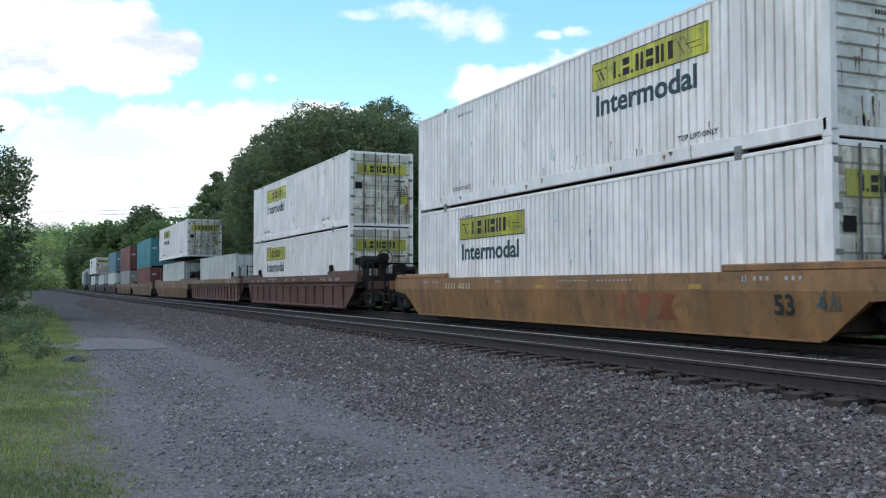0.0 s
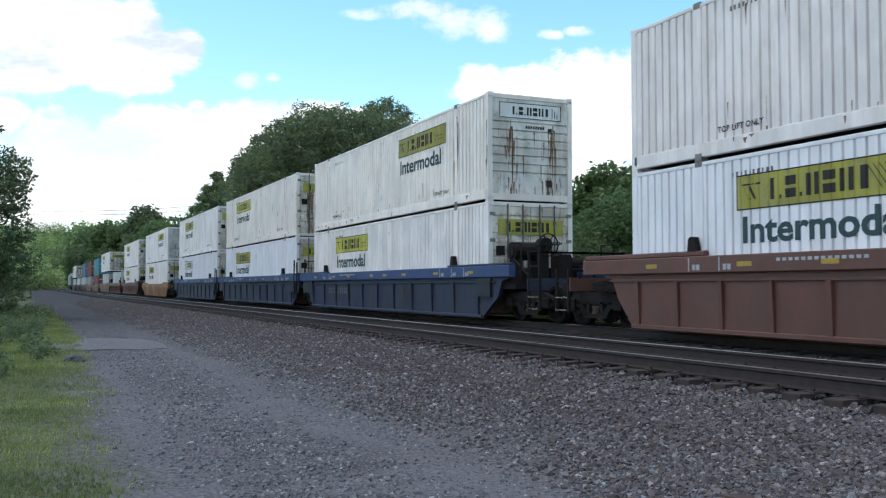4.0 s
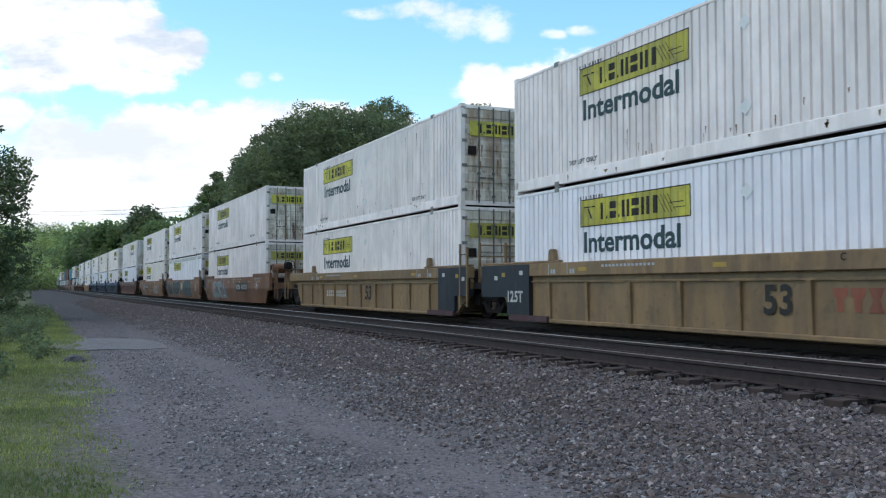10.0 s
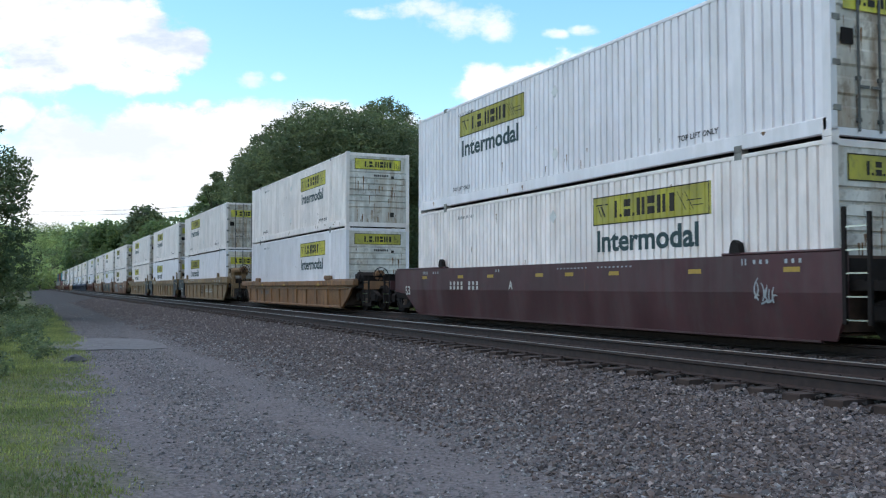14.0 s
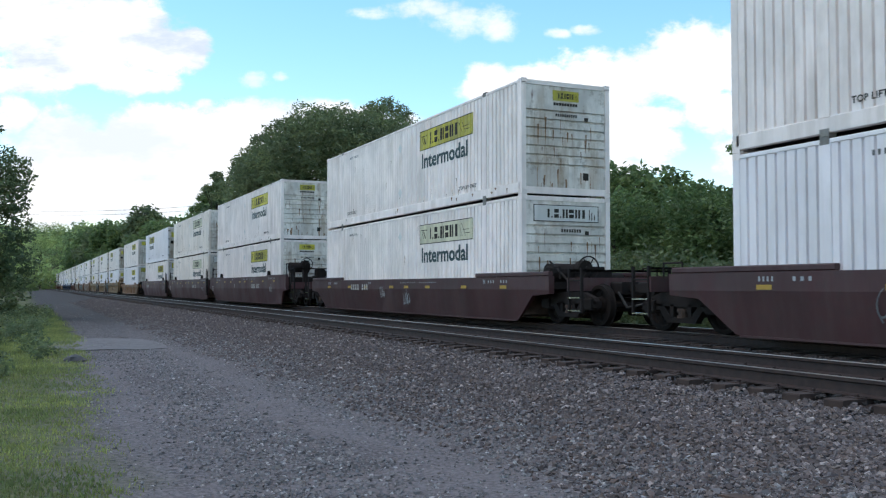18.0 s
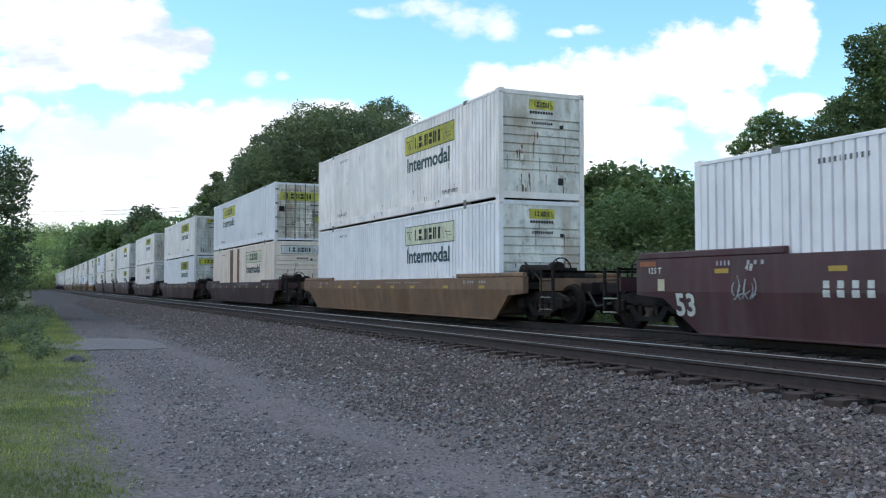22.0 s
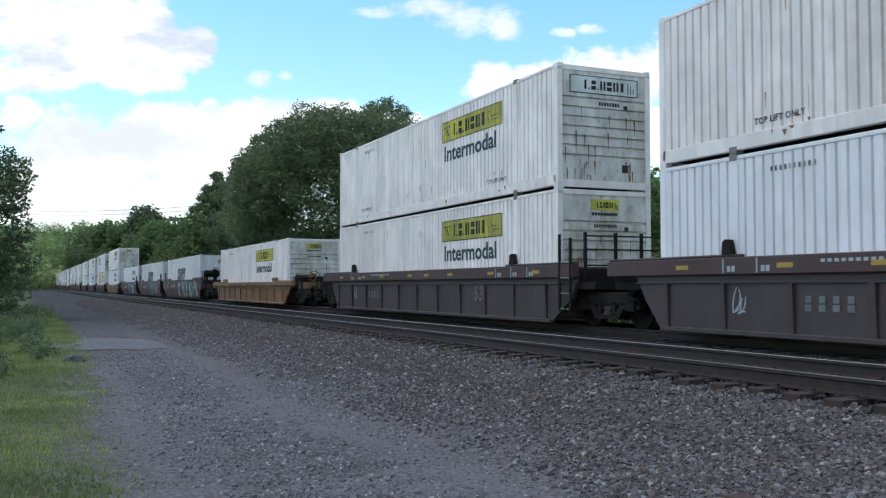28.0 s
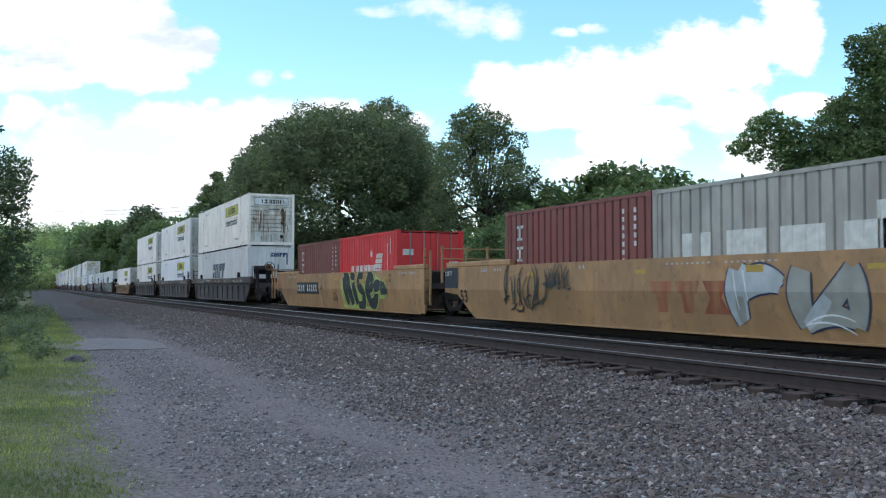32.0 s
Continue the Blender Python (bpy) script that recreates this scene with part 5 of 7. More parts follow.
BOX_WHITE = paint("plain_white_container_paint", (0.62, 0.61, 0.58), (0.3, 0.26, 0.2), 0.5, 0.1)
SPRAY_GREY = plain("silver_spray", (0.42, 0.44, 0.46), 0.5, 0.0, 0.3, 2)
SPRAY_BLUE = plain("blue_spray", (0.035, 0.06, 0.26), 0.5, 0.0, 0.5, 2)
SPRAY_BLACK = plain("black_spray", (0.025, 0.028, 0.03), 0.6)
SPRAY_GREEN = plain("lime_spray", (0.40, 0.48, 0.13), 0.6, 0.0, 0.3, 3)
SPRAY_TEAL = plain("dark_teal_spray", (0.06, 0.10, 0.11), 0.6, 0.0, 0.4, 2)
SPRAY_CREAM = plain("cream_spray", (0.55, 0.47, 0.33), 0.6, 0.0, 0.3, 2)
SPRAY_PINK = plain("pale_pink_spray", (0.55, 0.36, 0.34), 0.6, 0.0, 0.3, 2)
SPRAY_ROSE = plain("faded_rose_spray", (0.34, 0.17, 0.13), 0.7, 0.0, 0.4, 1.5)
SPRAY_HAZE = plain("hazy_grey_spray", (0.30, 0.29, 0.26), 0.6, 0.0, 0.3, 2)
SPRAY_SKY = plain("pale_blue_spray", (0.22, 0.36, 0.46), 0.6, 0.0, 0.3, 2)
SPRAY_MIST = plain("misty_blue_spray", (0.19, 0.245, 0.27), 0.6, 0.0, 0.3, 2)
SPRAY_NAVY = plain("navy_spray", (0.02, 0.025, 0.07), 0.6)
SPRAY_UMBER = plain("umber_spray", (0.17, 0.12, 0.085), 0.6, 0.0, 0.3, 2)
SPRAY_SLATE = plain("slate_spray", (0.09, 0.10, 0.11), 0.6, 0.0, 0.3, 2)
SPRAY_BONE = plain("bone_white_spray", (0.48, 0.47, 0.40), 0.6, 0.0, 0.3, 2)
SPRAY_AQUA = plain("dull_aqua_spray", (0.09, 0.22, 0.25), 0.6, 0.0, 0.4, 2)
SPRAY_WHITE = plain("white_spray", (0.72, 0.72, 0.73), 0.6)
SPRAY_ORANGE = plain("rust_orange_spray", (0.3, 0.10, 0.04), 0.6)
SPRAY_FADED = plain("faded_pink_grey_paint", (0.19, 0.145, 0.15), 0.7, 0.0, 0.5, 3)
SPRAY_DULL = plain("dull_grey_spray", (0.17, 0.18, 0.19), 0.6, 0.0, 0.5, 2)
END_STENCILS = (small_text(-5.3, 0.86, 11, 0.9), patch(-4.6, -4.25, 0.92, 1.04, SPRAY_ORANGE), patch(-6.95, -6.6, 1.02, 1.24, YELLOW), patch(9.0, 9.5, 1.26, 1.36, SPRAY_ORANGE), patch(8.75, 8.95, 0.8, 1.02, SPRAY_CREAM), stencil("53", 8.45, 0.34, 0.42, WHITE_INK), stencil("125 T", 9.2, 1.12, 0.12, WHITE_INK), stencil("48", 6.6, 1.14, 0.12, WHITE_INK), stencil("45", -6.4, 1.2, 0.11, WHITE_INK))


def dark_ends(which, chord=True):
    """Newer dark panels patched over the side where the units join."""
    def put(c, top):
        for e in which:
            dark_end(c, top, e, chord)
    return put


def dark_end(c, top, e, chord):
    out = 9.5 if e > 0 else 8.9
    if not chord:
        part("end_panel", shared(("end_panel", e, top, chord), lambda: Solid().box(-1.478, -1.34, *sorted((e * 7.75, e * (out - 0.4))), 0.62, top - 0.31), NAVY), NAVY, c, "dark navy patched end panel")
        return
    part("primer_band", shared(("primer_band", e), lambda: Solid().box(-1.514, -1.3, *sorted((e * 6.2, e * 8.0)), 0.058, 0.2), MAROON), MAROON, c, "maroon primer along the sill")
    part("end_panel", shared(("end_panel", e, top), lambda: Solid().box(-1.512, -1.3, *sorted((e * 7.0, e * out)), 0.62, top - 0.01).box(-1.507, -1.34, *sorted((e * 7.0, e * 8.1)), 0.2, 0.62), NAVY), NAVY, c, "dark navy patched end panel")
    for k, (y, z) in enumerate(((7.3, 1.24), (8.2, 1.2), (8.6, 1.12))):
        part("end_label", shared(("end_label", k, e), lambda: Solid().box(-1.518, -1.5, *sorted((e * y, e * (y + 0.16))), z - 0.08, z + 0.02), REFLECTOR if k == 1 else WHITE_INK), WHITE_INK, c)


NAVY = paint("dark_navy_paint", (0.013, 0.014, 0.022), (0.04, 0.033, 0.033), 0.5, 0.1)


def consist():
    """The train from its head to the last car in view; the numbers are the front of each well at the start."""
    couple, joint = "couple", "joint"
    small, big, pale = ("small", "yellow"), ("big", "yellow"), ("big", "pale")
    brown_label = "rust-brown smooth-sided well car with spray paint"
    # far head of the train
    for u, col, top, lower, upper in ((190.0, DARK_MAROON, 1.2, BOX_WHITE, 53), (169.5, DARK_MAROON, 1.2, BOX_WHITE, None), (149.0, DARK_MAROON, 1.2, BOX_WHITE, BOX_SLATE),
                                      (129.3, DULL_BROWN, 1.2, BOX_GREY, BOX_MAROON), (109.5, DULL_BROWN, 1.2, BOX_MAROON, BOX_TEAL)):
        well_car(u, "smooth", col, top, "dark brown well car far down the line", (couple, couple))
        load(box_container(12.19, 2.59, lower, "%s forty-foot container low in a far well car" % lower.name.split("_")[0]), u - 1.98, 0.26, length=12.19)
        if upper == 53:
            box53(u, 1, "D")
        elif upper:
            load(box_container(12.19, 2.896, upper, "%s forty-foot container stacked on another" % upper.name.split("_")[0]), u - 1.98, 2.855, length=12.19)
    well_car(88.0, "smooth", DULL_BROWN, 1.35, "dull brown well car with a stacked load", (couple, couple))
    load(box_container(12.19, 2.59, BOX_WHITE, "dingy white forty-foot container low in a well car"), 85.9, 0.26, length=12.19)
    box53(88.0, 1, "D")
    well_car(68.5, "ribbed", RED_BROWN, 1.35, "red-brown ribbed well car with pale ribs", (joint, couple), rib_gap=1.0, chord=DULL_BROWN)
    load(box_container(12.19, 2.59, BOX_WHITE, "dingy white forty-foot container with a small red mark"), 66.4, 0.26, length=12.19)
    well_car(49.3, "ribbed", RED_BROWN, 1.35, "red-brown ribbed well car", (couple, joint), rib_gap=1.3)
    box53(49.3, 0, "D"), box53(49.3, 1, "D")
    # gold single
    well_car(26.4, "smooth", GOLD, 1.13, "gold smooth-sided well car with faded red marks", (couple, couple),
             [owner_marks(-2.4, 0.25, 0.5), plate(5.7, 0.82, 9, 0.16, None, SPRAY_CREAM, w=0.19), stencil("53", -7.0, 0.42, 0.34, INK), tag_lines(-7.9, 0.5, 0.3, SPRAY_TEAL, 2)])
    box53(26.4, 0, "D"), box53(26.4, 1, "N", nose=small)
    # three blue units
    for u, ends, sg in ((3.6, (joint, couple), "faded"), (-15.4, (joint, joint), "yellow"), (-34.4, (couple, joint), "yellow")):
        well_car(u, "ribbed", BLUE_CAR, 1.42, "dull blue ribbed well car with a brighter top chord", ends, [*([] if u == -15.4 else [plate(5.6, 0.62, 10, 0.22, None, SPRAY_DULL, -1.48, 0.24)]), stencil("53", -2.2, 0.45, 0.42, SOOT_CHORD, -1.476), dark_ends((-1, 1), False)], chord=BLUE_CHORD, raised=0.06)
        box53(u, 0, "D", "cool" if u > -30 else "white", sg)
        box53(u, 1, "N" if u < -30 else "D", "worn" if u < -10 else "white", "yellow", pale if u < -30 else big)
    # red-brown single
    well_car(-56.9, "ribbed", RED_BROWN, 1.42, "red-brown well car with close ribs", (couple, couple), [], rib_gap=1.2, raised=0.1)
    box53(-56.9, 0, "D", "cool"), box53(-56.9, 1, "N", "white", "yellow", small)
    # three rust-brown units
    well_car(-79.9, "smooth", BROWN, 1.40, brown_label, (joint, couple), [patch(-0.8, 1.4, 0.4, 0.62, YELLOW_CAR), plate(5.2, 0.72, 10, 0.27, SPRAY_BLACK), wild_piece(-5.0, -1.5, 0.2, 1.05, None, (SPRAY_HAZE,), SPRAY_FADED, SPRAY_GREY, 3, 5, 0.24, 0.012, lines=1), tag_lines(6.0, 0.5, 0.8, SPRAY_WHITE, 4)], raised=0.16)
    box53(-79.9, 0, "D", "worn"), box53(-79.9, 1, "D", "white")
    well_car(-98.9, "smooth", BROWN, 1.40, brown_label, (joint, joint), [patch(7.75, 8.6, 0.8, 1.36, NAVY), stencil("125 T", 8.5, 1.14, 0.13, WHITE_INK, lift=0.02), wild_piece(4.45, 7.7, 0.16, 1.3, None, (SPRAY_BLACK,), SPRAY_GREY, SPRAY_GREY, 5, 5, 0.42, 0.022, lines=2), throw_up(0.3, 4.1, 0.12, 1.34, SPRAY_BLACK, SPRAY_GREY, 15, 6, 0.022, 3), throw_up(-4.6, -1.0, 0.1, 1.34, SPRAY_TEAL, SPRAY_BLACK, 6, 3, 0.05, 2), patch(-0.75, 0.15, 0.66, 1.12, SPRAY_CREAM), tag_lines(-6.4, 0.5, 0.85, SPRAY_WHITE, 7, 10), tag_lines(0.2, 0.5, 0.7, SPRAY_CREAM, 71)], raised=0.16)
    box53(-98.9, 0, "D", "cool", "yellow", big, True), box53(-98.9, 1, "D", "white")
    well_car(-117.8, "smooth", BROWN, 1.40, brown_label, (couple, joint), [patch(7.9, 8.6, 0.8, 1.36, NAVY), stencil("125 T", 8.55, 1.14, 0.12, WHITE_INK, lift=0.02), wild_piece(1.1, 5.7, 0.1, 1.38, SPRAY_ROSE, (SPRAY_HAZE, SPRAY_MIST), SPRAY_BLACK, SPRAY_WHITE, 8, 4, 0.4, 0.03, 0.3, 1), stencil("53", 7.6, 0.4, 0.34, INK), plate(-1.7, 0.72, 10, 0.27, SPRAY_BLACK, w=0.29), tag_lines(-6.6, 0.7, 0.6, SPRAY_WHITE, 9)], raised=0.16)
    box53(-117.8, 0, "D", "white"), box53(-117.8, 1, "D", "white")
    # three yellow units
    for u, ends, mk in ((-141.0, (joint, couple), [plate(4.15, 0.5, 10, 0.24, None, WHITE_INK, -1.48, 0.25), stencil("53", -0.45, 0.42, 0.5, INK, -1.476)]),
                        (-160.3, (joint, joint), [stencil("53", -0.55, 0.42, 0.5, INK, -1.476), owner_marks(-1.95, 0.5, 0.36, -1.48, step=0.32), stencil("125T", 8.0, 0.5, 0.28, WHITE_INK, -1.52), stencil("C", -2.2, 1.26, 0.12, INK, -1.504)]),
                        (-179.7, (couple, joint), [stencil("53", -0.4, 0.42, 0.5, INK, -1.476), plate(-1.9, 0.5, 10, 0.24, None, WHITE_INK, -1.48, 0.25), stencil("125T", 8.0, 0.5, 0.28, WHITE_INK, -1.52)])):
        well_car(u, "ribbed", YELLOW_CAR, 1.42, "dirty yellow ribbed well car with dark ends", ends, [dark_ends({-141.0: (-1,), -160.3: (-1, 1), -179.7: (1,)}[u]), *mk], raised=0.06)
        box53(u, 0, "D", "white" if u > -150 else "cool"), box53(u, 1, "D", "white")
    # weathered orange single
    well_car(-203.0, "ribbed", ORANGE, 1.12, "weathered orange ribbed well car", (couple, couple), [plate(5.4, 0.52, 9, 0.17, None, SPRAY_DULL, -1.48, 0.2)], rib_gap=1.6, raised=0.05)
    box53(-203.0, 0, "N", "cool"), box53(-203.0, 1, "N", "white")
    # three maroon units
    for u, ends in ((-226.3, (joint, couple)), (-246.0, (joint, joint)), (-265.3, (couple, joint))):
        well_car(u, "smooth", MAROON, 1.40, "maroon smooth-sided well car with white stencils", ends, [stencil("53", 8.7, 0.62, 0.28, WHITE_INK), plate(5.4 if u > -240 else -2.5, 0.8, 8, 0.22, w=0.24), stencil("A" if u > -240 else "B", 1.9, 0.82, 0.2, WHITE_INK), tag_lines(-6.6, 0.6, 0.4, SPRAY_GREY, int(u))], raised=0.05, guides=True)
    box53(-226.3, 0, "N", "white"), box53(-226.3, 1, "D", "cool")
    box53(-246.0, 0, "N", "worn", "faded", pale), box53(-246.0, 1, "N", "worn", "faded", small)
    box53(-265.3, 0, "N", "white", "yellow", small), box53(-265.3, 1, "N", "white", "yellow", small)
    # four singles
    for u, col in ((-288.9, DARK_MAROON), (-312.5, DARK_MAROON), (-336.2, DARK_MAROON), (-359.9, DULL_BROWN)):
        well_car(u, "smooth", col, 1.12, "dark maroon low-sided well car" if col is DARK_MAROON else "dull brown low-sided well car", (couple, couple), {-288.9: [plate(4.5, 0.76, 8, 0.2, w=0.24), tag_lines(1.4, 0.5, 0.4, SPRAY_GREY, 41), tag_lines(-0.6, 0.3, 0.5, SPRAY_GREY, 42)], -312.5: [tag_lines(5.0, 0.35, 0.6, SPRAY_DULL, 43, 16), tag_lines(2.4, 0.3, 0.6, SPRAY_DULL, 44, 16)], -336.2: [tag_lines(1.0, 0.6, 0.4, SPRAY_DULL, 45)], -359.9: []}[u], raised=0.11)
    box53(-288.9, 0, "N", "white", "faded", pale), box53(-288.9, 1, "N", "white", "yellow", small)
    box53(-312.5, 0, "N", "cool", "yellow", big), box53(-312.5, 1, "N", "white", "yellow", small)
    beige = box53(-336.2, 0, "N", "beige", "faded", pale)
    for y0, y1 in ((1.85, 2.75), (0.1, 0.72)):
        part("repair_panel", corrugated(y0, y1, 0.32, 2.78, -HALF + 0.012, RIB, DEEP * 0.5, -1, 0.006, False), BROWN, beige, "rust-brown repair panel")
    box53(-336.2, 1, "D", "cool")
    box53(-359.9, 0, "N", "cool", "faded", small), box53(-359.9, 1, "N", "white", "yellow", small)
    # three maroon units with one layer of containers
    well_car(-383.7, "smooth", MAROON, 1.40, "maroon well car with blue spray paint", (joint, couple), [*END_STENCILS, plate(5.0, 0.72, 10, 0.25), wild_piece(-2.9, 0.2, 0.1, 1.3, SPRAY_BLUE, (SPRAY_UMBER, SPRAY_UMBER, SPRAY_SKY), SPRAY_NAVY, SPRAY_WHITE, 21, 5, 0.26, 0.02, 0.25, 3), wild_piece(-4.7, -3.1, 0.1, 1.25, None, (SPRAY_SKY, SPRAY_WHITE), SPRAY_NAVY, SPRAY_WHITE, 20, 2, 0.26, 0.02), tag_lines(6.9, 0.65, 0.42, SPRAY_GREY, 22, wide=0.02), tag_lines(-4.6, 0.3, 1.0, SPRAY_WHITE, 23)], raised=0.13)
    box53(-383.7, 0, "N", "cool", "faded", pale)
    well_car(-403.5, "smooth", MAROON, 1.40, "maroon well car with silver spray paint", (joint, joint), [*END_STENCILS, plate(4.9, 0.72, 10, 0.25, w=0.24), wild_piece(-5.6, -0.1, 0.1, 1.36, SPRAY_DULL, (SPRAY_DULL, SPRAY_SLATE), SPRAY_SLATE, SPRAY_GREY, 24, 6, 0.34, 0.02, 0.2, 4), tag_lines(1.8, 0.5, 0.8, SPRAY_PINK, 25, 9), tag_lines(-6.0, 0.8, 0.4, SPRAY_CREAM, 26), tag_lines(6.6, 0.8, 0.5, SPRAY_WHITE, 261)], raised=0.13)
    well_car(-423.2, "smooth", MAROON, 1.40, "maroon well car with dark and cream spray paint", (couple, joint), [*END_STENCILS, plate(4.8, 0.8, 10, 0.22, w=0.22), wild_piece(-7.5, 0.8, 0.08, 1.38, SPRAY_BLACK, (SPRAY_BONE, SPRAY_BLACK, SPRAY_BONE, SPRAY_AQUA), SPRAY_BLACK, SPRAY_GREY, 29, 9, 0.3, 0.03, 0.1, 4), throw_up(-7.9, -7.2, 0.1, 1.3, SPRAY_BONE, SPRAY_AQUA, 27, 1, 0.05), throw_up(0.85, 1.25, 0.1, 1.3, SPRAY_AQUA, SPRAY_GREY, 30, 1, 0.02, 1), tag_lines(-7.4, 0.4, 0.9, SPRAY_BLUE, 28), tag_lines(6.9, 0.7, 0.7, SPRAY_WHITE, 281, 10)], raised=0.13)
    first = carrier_container()
    load(first, -403.5, 0.264, "N")
    load(copy_thing(first, Matrix()), -423.2, 0.264, "N")
    # orange single
    well_car(-447.0, "ribbed", ORANGE, 1.12, "weathered orange ribbed well car", (couple, couple), [plate(5.4, 0.52, 9, 0.17, None, SPRAY_DULL, -1.48, 0.2)], rib_gap=1.6, raised=0.05)
    box53(-447.0, 0, "N", "white", "yellow", small)
    # three sooty units
    for u, ends in ((-471.1, (joint, couple)), (-491.0, (joint, joint)), (-510.8, (couple, joint))):
        well_car(u, "ribbed", SOOT, 1.38, "sooty brown ribbed well car with a maroon top chord", ends, [plate(4.4, 0.5, 5, 0.24, None, SPRAY_DULL, -1.48), tag_lines(6.0, 0.4, 0.5, SPRAY_GREY, int(u), 6, -1.48), stencil("53", -4.0, 0.5, 0.4, SPRAY_FADED, -1.476)], chord=SOOT_CHORD, raised=0.05)
    box53(-471.1, 0, "N", "white", "yellow", small), box53(-471.1, 1, "N", "white", "yellow", pale)
    box53(-491.0, 0, "N", "cool", "yellow", small), box53(-491.0, 1, "N", "white", "yellow", ("small", "pale"))
    load(copy_thing(first, Matrix()), -510.8, 0.264, "N")
    box53(-510.8, 1, "N", "worn", "yellow", pale)
    # tan units with short ocean containers
    well_car(-535.6, "smooth", TAN, 1.42, "tan well car with lime and black spray paint", (joint, couple), [stencil("53", 9.1, 0.45, 0.34, INK), plate(5.9, 0.68, 10, 0.28, SPRAY_BLACK, w=0.31), stencil("A", 2.4, 0.75, 0.2, INK), word_piece(-0.2, RISE, SPRAY_BLACK, SPRAY_GREEN), stencil("40", -5.4, 1.2, 0.11, INK), stencil("20", -5.42, 1.03, 0.11, INK), stencil("45", -6.65, 1.2, 0.11, INK), patch(-2.95, -2.5, 1.0, 1.14, REFLECTOR, 0.04), tag_lines(9.2, 0.75, 0.5, RED_INK, 32), tag_lines(0.7, 0.3, 0.4, SPRAY_BLACK, 33)], raised=0.14)
    load(box_container(6.058, 2.59, BOX_MAROON, "maroon twenty-foot container with upright white marks", upright_marks), -537.0, 0.18, length=6.058)
    load(box_container(6.058, 2.59, BOX_RED, "bright red twenty-foot container with white marks", three_peaks), -543.1, 0.18, length=6.058)
    well_car(-555.1, "smooth", TAN, 1.42, "tan well car with silver spray paint and red marks", (couple, joint), [patch(8.75, 9.6, 0.84, 1.4, NAVY), stencil("125 T", 9.5, 1.18, 0.13, WHITE_INK, lift=0.02), stencil("53", 8.6, 0.45, 0.34, INK), owner_marks(0.1, 0.4, 0.58), wild_piece(-4.9, -2.1, 0.1, 1.42, None, (SPRAY_GREY, SPRAY_HAZE), SPRAY_NAVY, SPRAY_WHITE, 34, 2, 0.5, 0.035, lines=2), patch(-2.9, -2.5, 1.12, 1.24, REFLECTOR), tag_lines(6.1, 0.3, 1.1, SPRAY_BLACK, 35, 18, wide=0.05), tag_lines(4.1, 0.8, 0.55, SPRAY_BLACK, 36, 20, wide=0.045)], raised=0.14)
    load(box_container(6.058, 2.59, BOX_MAROON, "maroon twenty-foot container with upright white marks", upright_marks), -556.75, 0.18, length=6.058)
    load(box_container(6.058, 2.59, BOX_GREY, "grey twenty-foot container with large white marks", wide_marks), -562.85, 0.18, length=6.058)
    weather()
    locomotive(194.5)


LOCO_BLACK = paint("black_locomotive_paint", (0.03, 0.03, 0.032), (0.06, 0.05, 0.045), 0.4, 0.05)


def locomotive(u):
    """The engine at the head of the train; u is its rear coupler at the start."""
    c = thing("locomotive", "black diesel locomotive with a pale cab leading the train", "locomotive", "", Matrix.Translation((TRACK_X, u + 11.0, 0)))
    ROLLING.append(c)
    part("frame", Solid().box(-1.5, 1.5, -10.3, 10.3, 1.05, 1.4, 0.03), LOCO_BLACK, c)
    part("long_hood", Solid().prism([(-0.95, 1.4), (0.95, 1.4), (0.95, 3.9), (0.7, 4.25), (-0.7, 4.25), (-0.95, 3.9)], -10.0, 4.8), LOCO_BLACK, c)
    part("radiator", Solid().prism([(-0.95, 3.4), (0.95, 3.4), (1.5, 4.0), (1.5, 4.5), (-1.5, 4.5), (-1.5, 4.0)], -9.6, -5.6), BOX_WHITE, c, "pale radiator wings")
    part("cab", Solid().prism([(-1.5, 1.4), (1.5, 1.4), (1.5, 3.9), (1.0, 4.4), (-1.0, 4.4), (-1.5, 3.9)], 4.8, 7.8), BOX_WHITE, c, "pale cab")
    part("nose", Solid().box(-1.3, 1.3, 7.8, 9.6, 1.4, 3.1, 0.15), LOCO_BLACK, c)
    part("fuel_tank", Solid().box(-1.4, 1.4, -2.6, 2.6, 0.35, 1.05, 0.2), LOCO_BLACK, c)
    part("handrail", Solid().rod((-1.45, -10, 2.3), (-1.45, 4.8, 2.3), 0.025, 6).rod((1.45, -10, 2.3), (1.45, 4.8, 2.3), 0.025, 6), BOX_WHITE, c)
    part("coupler", Solid().box(-0.1, 0.1, -10.95, -10.3, 0.75, 0.95).box(-0.1, 0.1, 10.3, 10.95, 0.75, 0.95), STEEL, c)
    for y in (-6.6, 6.6):
        truck(c, y)


